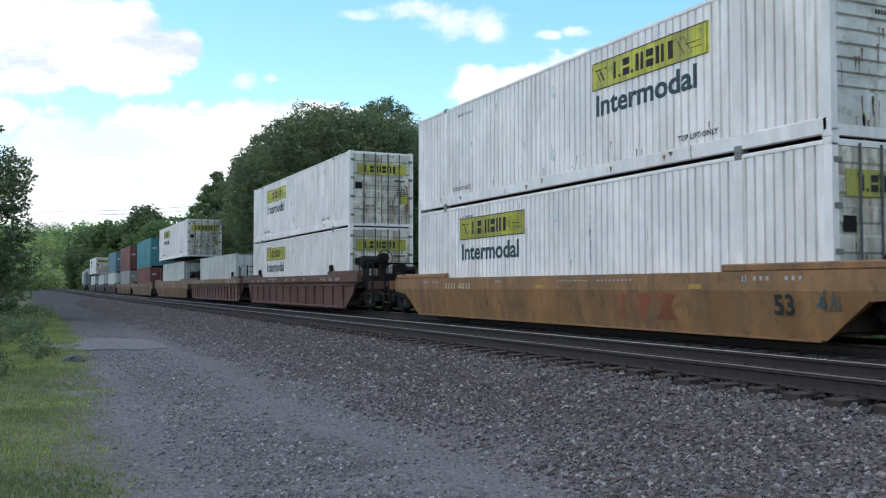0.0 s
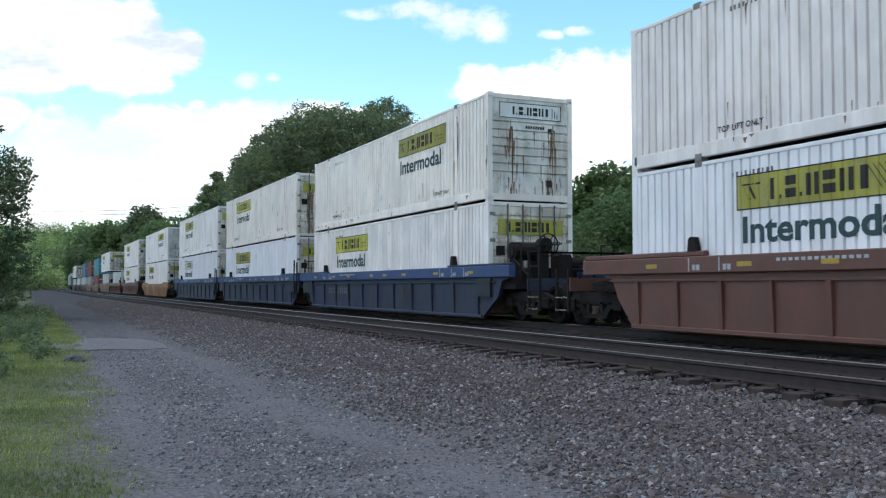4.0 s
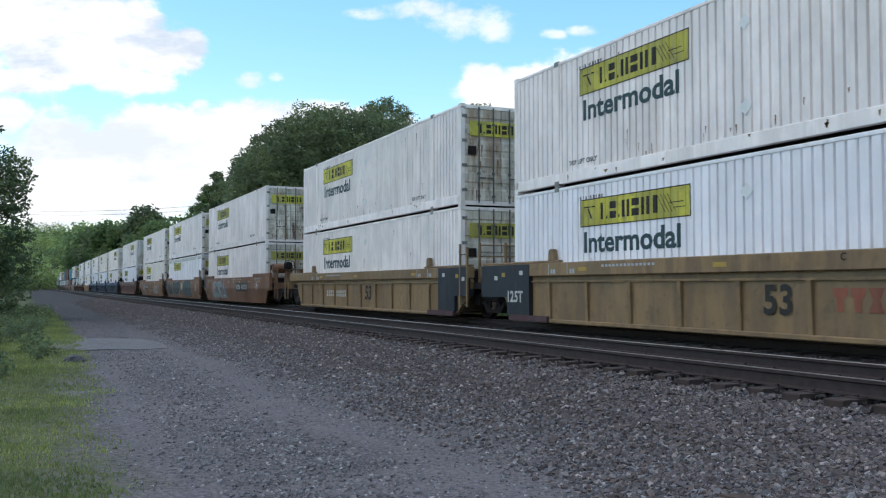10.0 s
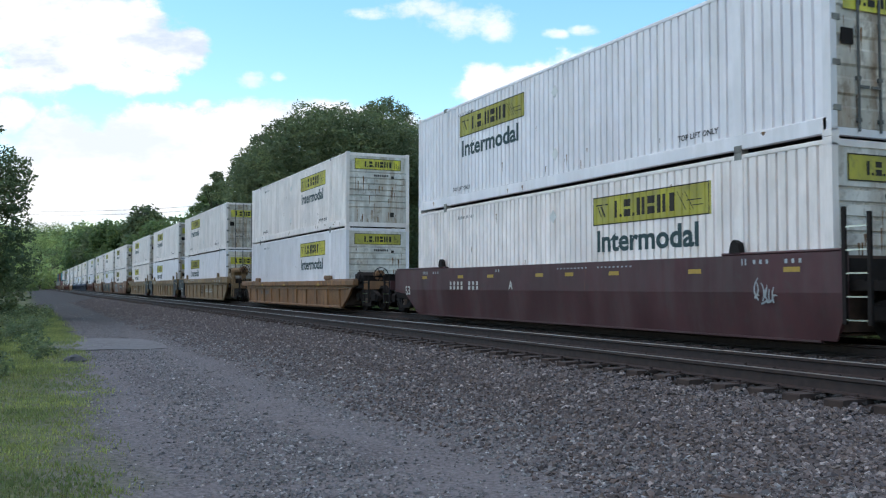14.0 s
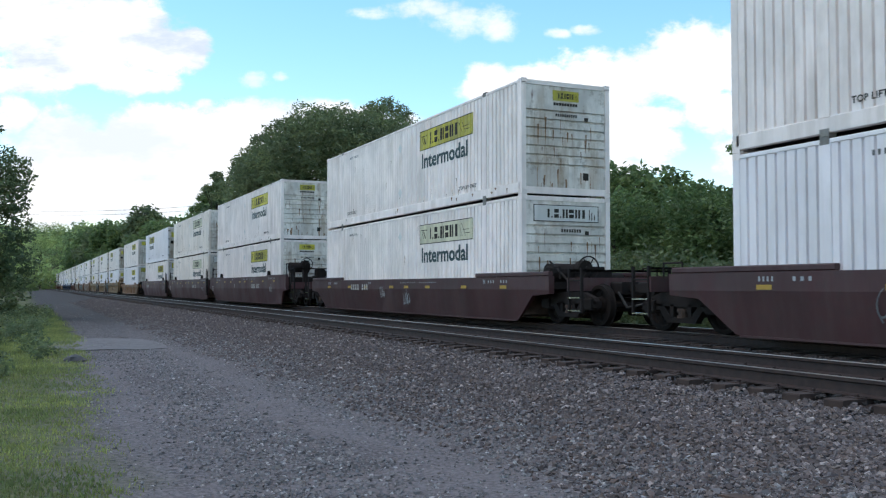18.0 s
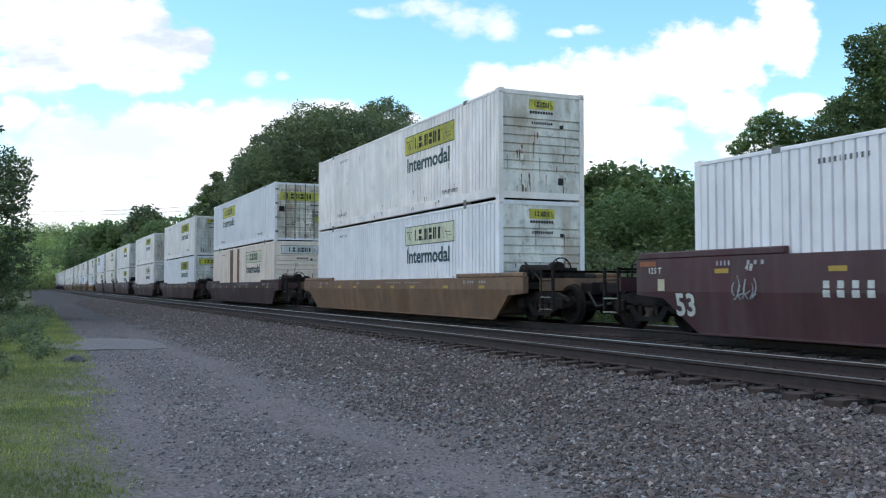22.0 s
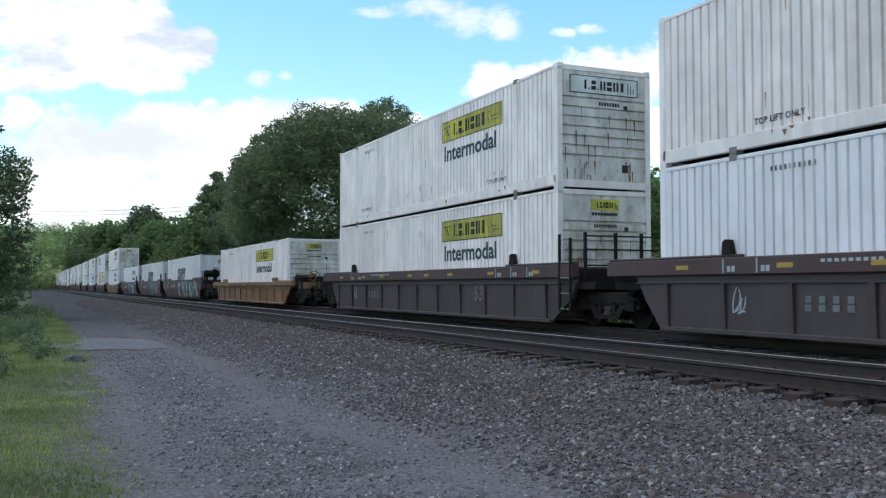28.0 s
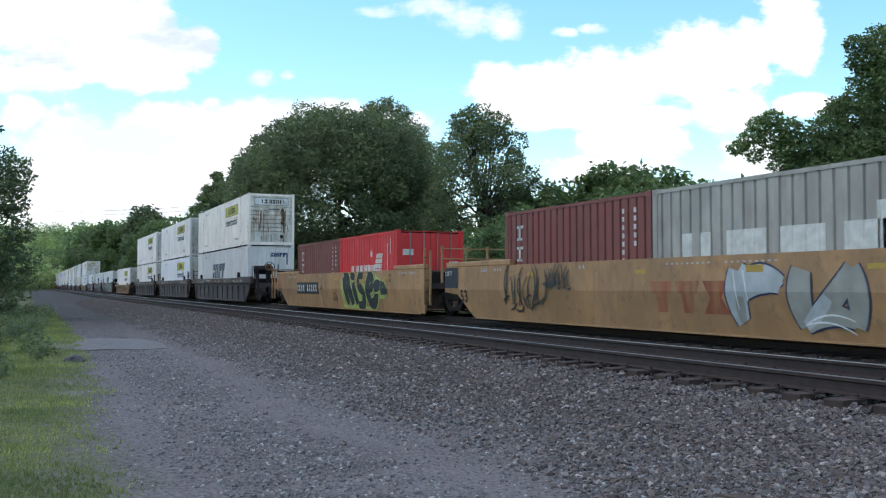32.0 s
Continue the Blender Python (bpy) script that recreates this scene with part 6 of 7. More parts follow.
# ---- ground and tracks ----
def ground_height(x, y):
    """The lie of the land: verge, gravel road, ballast bank and the field beyond."""
    pts = [(-400, 6.0), (-60, 0.6), (-8, -0.45), (-0.5, -0.66), (0.8, -0.70), (2.8, -0.70), (3.8, -0.67), (4.6, -0.58), (5.5, -0.44), (6.5, -0.29), (6.98, -0.265), (7.1, -0.2), (13.8, -0.195), (14.4, -0.3), (16.0, -0.8), (19.0, -0.7), (40, 0.2), (400, 6.0)]
    for (xa, za), (xb, zb) in zip(pts, pts[1:]):
        if x <= xb:
            t = max(0.0, min(1.0, (x - xa) / (xb - xa)))
            z = za + (zb - za) * t
            break
    else:
        z = 6.0
    if y > 400:       # wooded hills on both sides of the line, and across it far away
        side = max(0.0, min(1.0, (abs(x - 11) - 16) / 25))
        z += max(side * min(36, (y - 415) * 0.145), max(0, min(64, (y - 880) * 0.26)))
    if -1 < x < 6.4 and -5 < y < 39:
        z += min(1, (39 - y) / 10) * (0.035 * noise.noise((x * 0.6, y * 0.35, 3.0)) + 0.012 * noise.noise((x * 2.2, y * 1.6, 7.0)))
    return z


def ground():
    xs = [-3000, -1200, -400, -150, -60, -35, -25, -18, -12, -6, -3, -1.5] + [round(-0.6 + 0.3 * i, 2) for i in range(26)] + [7.4, 8.5, 10.2, 12, 13.6, 14.2, 15, 16, 17.5, 19, 22, 27, 33, 40, 52, 70, 150, 400, 1200, 3000]
    ys = [-3000, -800, -200, -60, -20, -5] + [round(0.0 + 0.5 * i, 2) for i in range(80)] + [42, 45, 50, 56, 64, 74, 86, 100, 120, 150, 200, 280, 400, 440, 500, 560, 640, 760, 880, 960, 1120, 1500, 3000]
    v = [(x, y, ground_height(x, y)) for y in ys for x in xs]
    k = len(xs)
    f = [(j * k + i, j * k + i + 1, (j + 1) * k + i + 1, (j + 1) * k + i) for j in range(len(ys) - 1) for i in range(k - 1)]
    m, n, l, bsdf = shader("gravel_and_grass")
    geo, sep = n.new("ShaderNodeNewGeometry"), n.new("ShaderNodeSeparateXYZ")
    l.new(geo.outputs["Position"], sep.inputs[0])
    edge = noisy(n, l, 0.9, detail=6)
    wob = n.new("ShaderNodeMath")
    wob.operation = "MULTIPLY_ADD"
    l.new(edge, wob.inputs[0])
    wob.inputs[1].default_value = 1.9
    l.new(sep.outputs["X"], wob.inputs[2])
    verge = ramp(n, l, wob.outputs[0], 0.9, 2.2, 1.0, 0.0)
    beyond = ramp(n, l, wob.outputs[0], 15.2, 17.0)
    grassy = n.new("ShaderNodeMath")
    grassy.operation = "MAXIMUM"
    l.new(verge, grassy.inputs[0]), l.new(beyond, grassy.inputs[1])
    fine, grit, broad = noisy(n, l, 22, detail=8), noisy(n, l, 75, detail=4), noisy(n, l, 0.45, detail=5)
    road = mixed(n, l, ramp(n, l, fine, 0.36, 0.66), (0.086, 0.076, 0.079), (0.19, 0.17, 0.177))
    road = mixed(n, l, ramp(n, l, broad, 0.42, 0.62, 0.0, 0.55), road, (0.198, 0.177, 0.184))
    road = mixed(n, l, ramp(n, l, grit, 0.55, 0.72, 0.0, 0.5), road, (0.072, 0.06, 0.066))
    bank = mixed(n, l, ramp(n, l, fine, 0.36, 0.66), (0.051, 0.043, 0.042), (0.133, 0.112, 0.11))
    for ruts in (2.1, 4.2):       # dusty wheel tracks
        away = n.new("ShaderNodeMath")
        away.operation, away.inputs[1].default_value = "SUBTRACT", ruts
        l.new(wob.outputs[0], away.inputs[0])
        off = n.new("ShaderNodeMath")
        off.operation = "ABSOLUTE"
        l.new(away.outputs[0], off.inputs[0])
        road = mixed(n, l, ramp(n, l, off.outputs[0], 0.0, 0.6, 0.6, 0.0), road, mixed(n, l, ramp(n, l, fine, 0.36, 0.66), (0.115, 0.106, 0.112), (0.208, 0.192, 0.202)))
    # far road and bank darken with y: tree shade put into the colour
    far_shade = n.new("ShaderNodeMath")
    far_shade.operation = "MULTIPLY_ADD"
    l.new(broad, far_shade.inputs[0])
    far_shade.inputs[1].default_value = 14.0
    l.new(sep.outputs["Y"], far_shade.inputs[2])
    road = mixed(n, l, ramp(n, l, far_shade.outputs[0], 30, 56, 0.0, 0.9), road, mixed(n, l, ramp(n, l, fine, 0.36, 0.66), (0.05, 0.048, 0.049), (0.088, 0.084, 0.085)))
    road = mixed(n, l, ramp(n, l, wob.outputs[0], 4.2, 6.6), road, mixed(n, l, ramp(n, l, far_shade.outputs[0], 36, 70, 0.0, 0.75), bank, (0.066, 0.062, 0.063)))
    # near-black track bed: the shade under the train is put into the colour
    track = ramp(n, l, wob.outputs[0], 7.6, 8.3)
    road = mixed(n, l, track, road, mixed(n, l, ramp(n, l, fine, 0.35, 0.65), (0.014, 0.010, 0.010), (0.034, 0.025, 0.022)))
    soil = mixed(n, l, ramp(n, l, noisy(n, l, 9.0, detail=9, rough=0.7), 0.35, 0.65), (0.07, 0.088, 0.044), (0.165, 0.175, 0.085))
    soil = mixed(n, l, ramp(n, l, noisy(n, l, 0.8, detail=4), 0.42, 0.62, 0.0, 0.6), soil, mixed(n, l, ramp(n, l, fine, 0.36, 0.66), (0.09, 0.088, 0.07), (0.17, 0.16, 0.13)))
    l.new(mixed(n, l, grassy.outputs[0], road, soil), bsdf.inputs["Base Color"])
    bsdf.inputs["Roughness"].default_value, bsdf.inputs["Specular IOR Level"].default_value = 1.0, 0.08
    bumped(n, l, bsdf, fine, 0.7, 0.03)
    me = bpy.data.meshes.new("ground")
    me.from_pydata(v, [], f)
    me.materials.append(m)
    tagged(new("ground", me), "grey gravel road and ballast bank with a grassy verge", "ground", kind="structure")


RAIL = plain("rusty_rail", (0.05, 0.03, 0.027), 0.75, 0.2, 0.4, 9)
RAIL_HEAD = plain("polished_rail_head", (0.72, 0.67, 0.64), 0.42, 1.0, 0.15, 3)
RAIL_DULL = plain("dull_rail_head", (0.28, 0.24, 0.22), 0.45, 0.8, 0.3, 2)
TIE = plain("old_timber_tie", (0.058, 0.036, 0.030), 0.95, 0.0, 0.5, 5)


def tracks():
    for cx, name in ((NEAR_X, "near"), (TRACK_X, "far")):
        tr = thing("railway_track", "rusty rails on dark timber ties" if name == "near" else "rusty rails on timber ties under the train", "track", "tracks", Matrix.Translation((cx, 0, 0)), "structure")
        for sg in (-1, 1):
            x = sg * 0.7525
            prof = [(-0.07, -0.172), (0.07, -0.172), (0.07, -0.158), (0.012, -0.145), (0.010, -0.05), (0.036, -0.036), (0.036, -0.006), (-0.036, -0.006), (-0.036, -0.036), (-0.010, -0.05), (-0.012, -0.145), (-0.07, -0.158)]
            r = part("rail", Solid().prism([(x + a, b) for a, b in prof], -80, 900), RAIL, tr)
            head = RAIL_DULL if name == "near" and sg < 0 else RAIL_HEAD
            part("rail_head", Solid().prism([(x + a, b) for a, b in ((-0.034, -0.006), (0.034, -0.006), (0.036, -0.002), (0.03, 0.0), (-0.03, 0.0), (-0.036, -0.002))], -80, 900), head, r, "polished rail head")
        rnd = random.Random(5)
        tie = Solid().box(-1.12, 1.3, -0.115, 0.115, -0.33, -0.172, 0.012).mesh("tie", TIE)
        plates = Solid()
        for sg in (-1, 1):
            plates.box(sg * 0.7525 - 0.15, sg * 0.7525 + 0.15, -0.09, 0.09, -0.1735, -0.162)
            for a in (-0.1, 0.1):
                plates.box(sg * 0.7525 + a - 0.015, sg * 0.7525 + a + 0.015, -0.05, -0.02, -0.17, -0.135)
        plates = plates.mesh("tie_plate", RAIL)
        rest = Solid()
        for k in range(-30, 620):
            y = k * 0.535
            if name == "near" and 2 < y < 62:
                o = part("tie", tie, TIE, tr, at=pose(rnd.uniform(-0.05, 0.03), y + rnd.uniform(-0.02, 0.02), rnd.uniform(-0.012, 0.004), 0, 0, rnd.uniform(-1.2, 1.2)))
                part("tie_plate", plates, RAIL, o)
            else:
                rest.box(-1.3, 1.3, y - 0.115, y + 0.115, -0.33, -0.172)
        tagged(part("ties", rest, TIE, tr), kind="stuff")


def scatter(name, label, count, place, size, material, seed, flat=0.85, cube=False):
    """Many small broken stones in one mesh."""
    rng = np.random.default_rng(seed)
    base = np.array([(1, 0, 0), (-1, 0, 0), (0, 1, 0), (0, -1, 0), (0, 0, 1), (0, 0, -1)], float)
    tris = np.array([(0, 2, 4), (2, 1, 4), (1, 3, 4), (3, 0, 4), (2, 0, 5), (1, 2, 5), (3, 1, 5), (0, 3, 5)])
    if cube:
        base = np.array([(x, y, z) for x in (-1, 1) for y in (-1, 1) for z in (-1, 1)], float) * 0.62
        tris = np.array([(0, 1, 3), (0, 3, 2), (4, 6, 7), (4, 7, 5), (0, 4, 5), (0, 5, 1), (2, 3, 7), (2, 7, 6), (0, 2, 6), (0, 6, 4), (1, 5, 7), (1, 7, 3)])
    many = len(base)
    p = place(rng, count)
    n = len(p)
    q = rng.normal(size=(n, 4))
    q /= np.linalg.norm(q, axis=1)[:, None]
    w, x, y, z = q.T
    rot = np.stack([1 - 2 * (y * y + z * z), 2 * (x * y - z * w), 2 * (x * z + y * w), 2 * (x * y + z * w), 1 - 2 * (x * x + z * z), 2 * (y * z - x * w), 2 * (x * z - y * w), 2 * (y * z + x * w), 1 - 2 * (x * x + y * y)], 1).reshape(n, 3, 3)
    s = size * np.exp(rng.normal(-0.05, 0.24, n))[:, None, None] * rng.uniform(0.6, 1.15, (n, many, 1))
    v = np.einsum("nij,nkj->nki", rot, base[None] * s)
    v[:, :, 2] *= flat
    v += p[:, None, :]
    f = (tris[None] + many * np.arange(n)[:, None, None]).reshape(-1, 3)
    me = bpy.data.meshes.new(name)
    me.from_pydata(v.reshape(-1, 3), [], f)
    me.materials.append(material)
    return tagged(new(name, me), label, "stones", kind="stuff")


HEIGHT = np.vectorize(ground_height)
BALLAST = stone_material("ballast_stone", tuple((r * 0.78, g * 0.70, b * 0.70) for r, g, b in ((0.05, 0.043, 0.042), (0.11, 0.092, 0.09), (0.155, 0.15, 0.16), (0.13, 0.095, 0.078), (0.23, 0.20, 0.195), (0.10, 0.09, 0.095), (0.18, 0.145, 0.12), (0.135, 0.128, 0.14), (0.08, 0.067, 0.062), (0.20, 0.185, 0.19), (0.095, 0.08, 0.074), (0.33, 0.31, 0.31), (0.12, 0.105, 0.10), (0.55, 0.52, 0.50))))
GRIT = stone_material("road_gravel", ((0.06, 0.057, 0.06), (0.15, 0.142, 0.148), (0.22, 0.205, 0.21), (0.10, 0.094, 0.10), (0.25, 0.235, 0.24), (0.17, 0.155, 0.15), (0.12, 0.115, 0.125), (0.20, 0.19, 0.20), (0.42, 0.40, 0.40)))


def stones():
    def bank(rng, n):
        x = rng.uniform(3.7, 7.0, n)
        y = 3.5 + 95 * rng.uniform(0, 1, n) ** 2.4
        keep = rng.uniform(0, 1, n) < np.clip((x - 3.6) / 2.2 + 0.15 * np.sin(y * 1.3), 0.08, 1)
        x, y = x[keep], y[keep]
        heap = np.clip((x - 6.4) / 0.6, 0, 1) * 0.045 * (np.abs(((y / 0.535) % 1) - 0.5) < 0.27)
        return np.stack([x, y, HEIGHT(x, y) + 0.006 + heap * rng.uniform(0.3, 1, len(x))], 1)

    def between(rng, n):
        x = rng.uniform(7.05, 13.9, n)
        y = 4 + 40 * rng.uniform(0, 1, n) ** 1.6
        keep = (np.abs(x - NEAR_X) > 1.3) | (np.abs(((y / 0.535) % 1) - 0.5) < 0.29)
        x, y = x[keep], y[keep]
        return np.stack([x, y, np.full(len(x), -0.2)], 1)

    def road(rng, n):
        x = rng.uniform(0.75, 5.2, n)
        y = 4.5 + 85 * rng.uniform(0, 1, n) ** 2.4
        rut = np.minimum(np.abs(x - 1.15 - 0.15 * np.sin(y * 0.5)) / 0.5, np.abs(x - 3.25 - 0.2 * np.sin(y * 0.4)) / 0.45)
        keep = rng.uniform(0, 1, n) < np.clip(rut, 0.22, 1.0) * np.clip((60 - y) / 30, 0.25, 1)
        x, y = x[keep], y[keep]
        return np.stack([x, y, HEIGHT(x, y)], 1)

    def loose(rng, n):
        x = rng.uniform(0.8, 5.2, n)
        y = 4.5 + 48 * rng.uniform(0, 1, n) ** 1.8
        rut = np.minimum(np.abs(x - 1.15 - 0.15 * np.sin(y * 0.5)) / 0.5, np.abs(x - 3.25 - 0.2 * np.sin(y * 0.4)) / 0.45)
        keep = rng.uniform(0, 1, n) < np.clip(rut - 0.35, 0.06, 1.0) * np.clip((40 - y) / 20, 0.2, 1)
        x, y = x[keep], y[keep]
        return np.stack([x, y, HEIGHT(x, y)], 1)
    scatter("loose_gravel", "loose stones strewn over the road", 18000, loose, 0.025, GRIT, 6, cube=True)
    scatter("ballast", "coarse grey crushed-stone ballast on the bank", 95000, bank, 0.0265, BALLAST, 1, cube=True)
    # stone this dark stands in for the shade beneath the cars
    scatter("track_ballast", "near-black crushed stone between the ties, train shade in its colour", 26000, between, 0.036, stone_material("track_stone", ((0.014, 0.011, 0.011), (0.026, 0.020, 0.018), (0.045, 0.035, 0.032))), 2)
    scatter("road_gravel", "fine grey gravel on the road", 60000, road, 0.017, GRIT, 3)


# ---- trees ----
BARK = plain("grey_brown_bark", (0.07, 0.055, 0.045), 0.95, 0.0, 0.5, 5)
LEAF_DARK = leaf_material("dark_maple_leaf", (0.085, 0.118, 0.062), (0.215, 0.27, 0.12), 0.42, 0.4, 0.55)
LEAF_MID = leaf_material("green_leaf", (0.078, 0.125, 0.05), (0.20, 0.28, 0.10), 0.45)
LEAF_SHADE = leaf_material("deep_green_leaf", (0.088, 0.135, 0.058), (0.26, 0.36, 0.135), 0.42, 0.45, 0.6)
LEAF_LIGHT = leaf_material("light_green_leaf", (0.08, 0.13, 0.05), (0.22, 0.31, 0.11), 0.45)
# sun and haze on the far hill are put into these pale tones
LEAF_FAR_LIT = leaf_material("far_leaf", (0.10, 0.16, 0.07), (0.52, 0.62, 0.22), 0.4, 0.03, 0.3)


def leaves(name, clumps, count, size, material, seed, shell=0.45, hole=0.0):
    """A mesh of many small leaves, spread over the outside of the clumps (x, y, z, rx, ry, rz)."""
    rng = np.random.default_rng(seed)
    c = np.array(clumps, float)
    weight = (c[:, 3] * c[:, 4] + c[:, 4] * c[:, 5] + c[:, 3] * c[:, 5])
    pick = rng.choice(len(c), count, p=weight / weight.sum())
    d = rng.normal(size=(count, 3))
    d /= np.linalg.norm(d, axis=1)[:, None]
    r = (shell + (1.08 - shell) * rng.uniform(0, 1, count) ** 0.5)
    lump = 1 + 0.16 * np.sin(d[:, 0] * 7 + pick) * np.sin(d[:, 1] * 6 + 2 * pick) + 0.1 * np.sin(d[:, 2] * 11 + pick)
    p = c[pick, :3] + d * (r * lump)[:, None] * c[pick, 3:]
    if hole:
        g = np.sin(p[:, 0] * 2.1) * np.sin(p[:, 1] * 2.3 + 1) * np.sin(p[:, 2] * 2.6 + 2)
        p = p[g > -hole]
    n = len(p)
    a = rng.normal(size=(n, 3))
    a[:, 2] *= 0.6
    a /= np.linalg.norm(a, axis=1)[:, None]
    b = np.cross(a, rng.normal(size=(n, 3)))
    b /= np.linalg.norm(b, axis=1)[:, None]
    s = size * rng.uniform(0.55, 1.4, n)[:, None]
    v = np.stack([p - a * s, p + b * s * 0.45, p + a * s, p - b * s * 0.45], 1).reshape(-1, 3)
    me = bpy.data.meshes.new(name)
    me.from_pydata(v, [], np.arange(4 * n).reshape(n, 4))
    me.materials.append(material)
    return me


def wood(clumps, height, r, seed, limbs=7):
    """Tapered trunk with limbs that reach into the clumps."""
    rnd = random.Random(seed)
    s = Solid()

    def limb(p, q, ra, rb, k=7, n=4):
        p, q = Vector(p), Vector(q)
        last = p
        for i in range(1, n + 1):
            t = i / n
            here = p.lerp(q, t) + Vector((rnd.uniform(-1, 1), rnd.uniform(-1, 1), 0)) * 0.05 * (q - p).length * (1 - t)
            r0, r1 = ra + (rb - ra) * (i - 1) / n, ra + (rb - ra) * t
            turn = (here - last).to_track_quat("Z", "Y").to_matrix()
            ring = [turn @ Vector((math.cos(2 * math.pi * j / k), math.sin(2 * math.pi * j / k), 0)) for j in range(k)]
            s.add([last + o * r0 for o in ring] + [here + o * r1 for o in ring], [(j, (j + 1) % k, k + (j + 1) % k, k + j) for j in range(k)])
            last = here
        return last
    top = limb((0, 0, -0.3), (rnd.uniform(-0.3, 0.3), rnd.uniform(-0.3, 0.3), height * 0.62), r, r * 0.35, 9, 6)
    for c in rnd.sample(list(clumps), min(limbs, len(clumps))):
        start = Vector((0, 0, 0)).lerp(top, rnd.uniform(0.35, 0.95))
        end = limb(start, Vector(c[:3]), r * 0.34, r * 0.08, 6, 4)
        for _ in range(3):
            limb(start.lerp(end, rnd.uniform(0.4, 0.9)), Vector(c[:3]) + Vector((rnd.uniform(-1, 1) * c[3], rnd.uniform(-1, 1) * c[4], rnd.uniform(0, 1) * c[5])) * 0.85, r * 0.12, r * 0.03, 5, 3)
    return s


def crown_clumps(height, radius, seed, n=16, low=0.25, spread=0.42):
    """Clumps that fill a rounded, uneven crown."""
    rnd = random.Random(seed)
    out = []
    for i in range(n):
        t = low + (1 - low) * (i + 0.5) / n
        wide = math.sin(math.pi * min(1, max(0.12, (t - low) / (1 - low) * 0.86 + 0.14))) ** 0.6
        a, d = i * 2.4 + rnd.uniform(-0.4, 0.4), rnd.uniform(0.35, 0.72) * radius * wide
        s = radius * spread * rnd.uniform(0.75, 1.2)
        out.append((math.cos(a) * d, math.sin(a) * d, height * t - s * 0.5, s, s, s * 0.8))
    return out


def dome_clumps(radius, middle, rise, size, seed, n=40, skirt=True):
    """Clumps over a broad dome with full shoulders, and a skirt down to the ground."""
    rnd = random.Random(seed)
    out = []
    for i in range(n):
        up = (i + 0.5) / n
        a = i * 2.39996
        ring = (1 - up ** 2.6) ** (1 / 2.6)
        s = size * rnd.uniform(0.55, 1.5)
        out.append((math.cos(a) * ring * (radius - s * 0.7), math.sin(a) * ring * (radius - s * 0.7), middle + up ** 0.8 * (rise - s * 0.55), s, s, s * 0.85))
    if skirt:
        for i in range(n):
            a, s = i * 2.39996 + 0.7, size * rnd.uniform(0.8, 1.2)
            out.append((math.cos(a) * radius * rnd.uniform(0.6, 0.85), math.sin(a) * radius * rnd.uniform(0.6, 0.85), middle * rnd.uniform(0.15, 1.0), s, s, s))
    return out


TREES = {}


def tree(name, label, x, y, height, radius, seed, leaf, material, count=16000, n=16, low=0.25, spread=0.42, hole=0.0, turn=0.0, key=None, group="", limbs=7, clumps=None):
    z = ground_height(x, y)
    m = pose(x, y, z, 0, 0, turn)
    if key and key in TREES:
        src, h0 = TREES[key]
        t = copy_thing(src, m)
        t.scale = (radius_ratio(height, h0),) * 3
        return tagged(t, label, "tree", group)
    t = thing(name, label, "tree", group, m)
    clumps = clumps or crown_clumps(height, radius, seed, n, low, spread)
    part("trunk", wood(clumps, height, max(0.12, height * 0.022), seed, limbs), BARK, t)
    part("crown", leaves("crown", clumps, count, leaf, material, seed, 0.45, hole), material, t)
    if key:
        TREES[key] = (t, height)
    return t


def radius_ratio(a, b):
    return a / b


def bearing(angle, dist):
    """A place by its bearing from the camera's axis (degrees to the right) and its distance."""
    a = YAW + radians(angle)
    return math.sin(a) * dist, math.cos(a) * dist


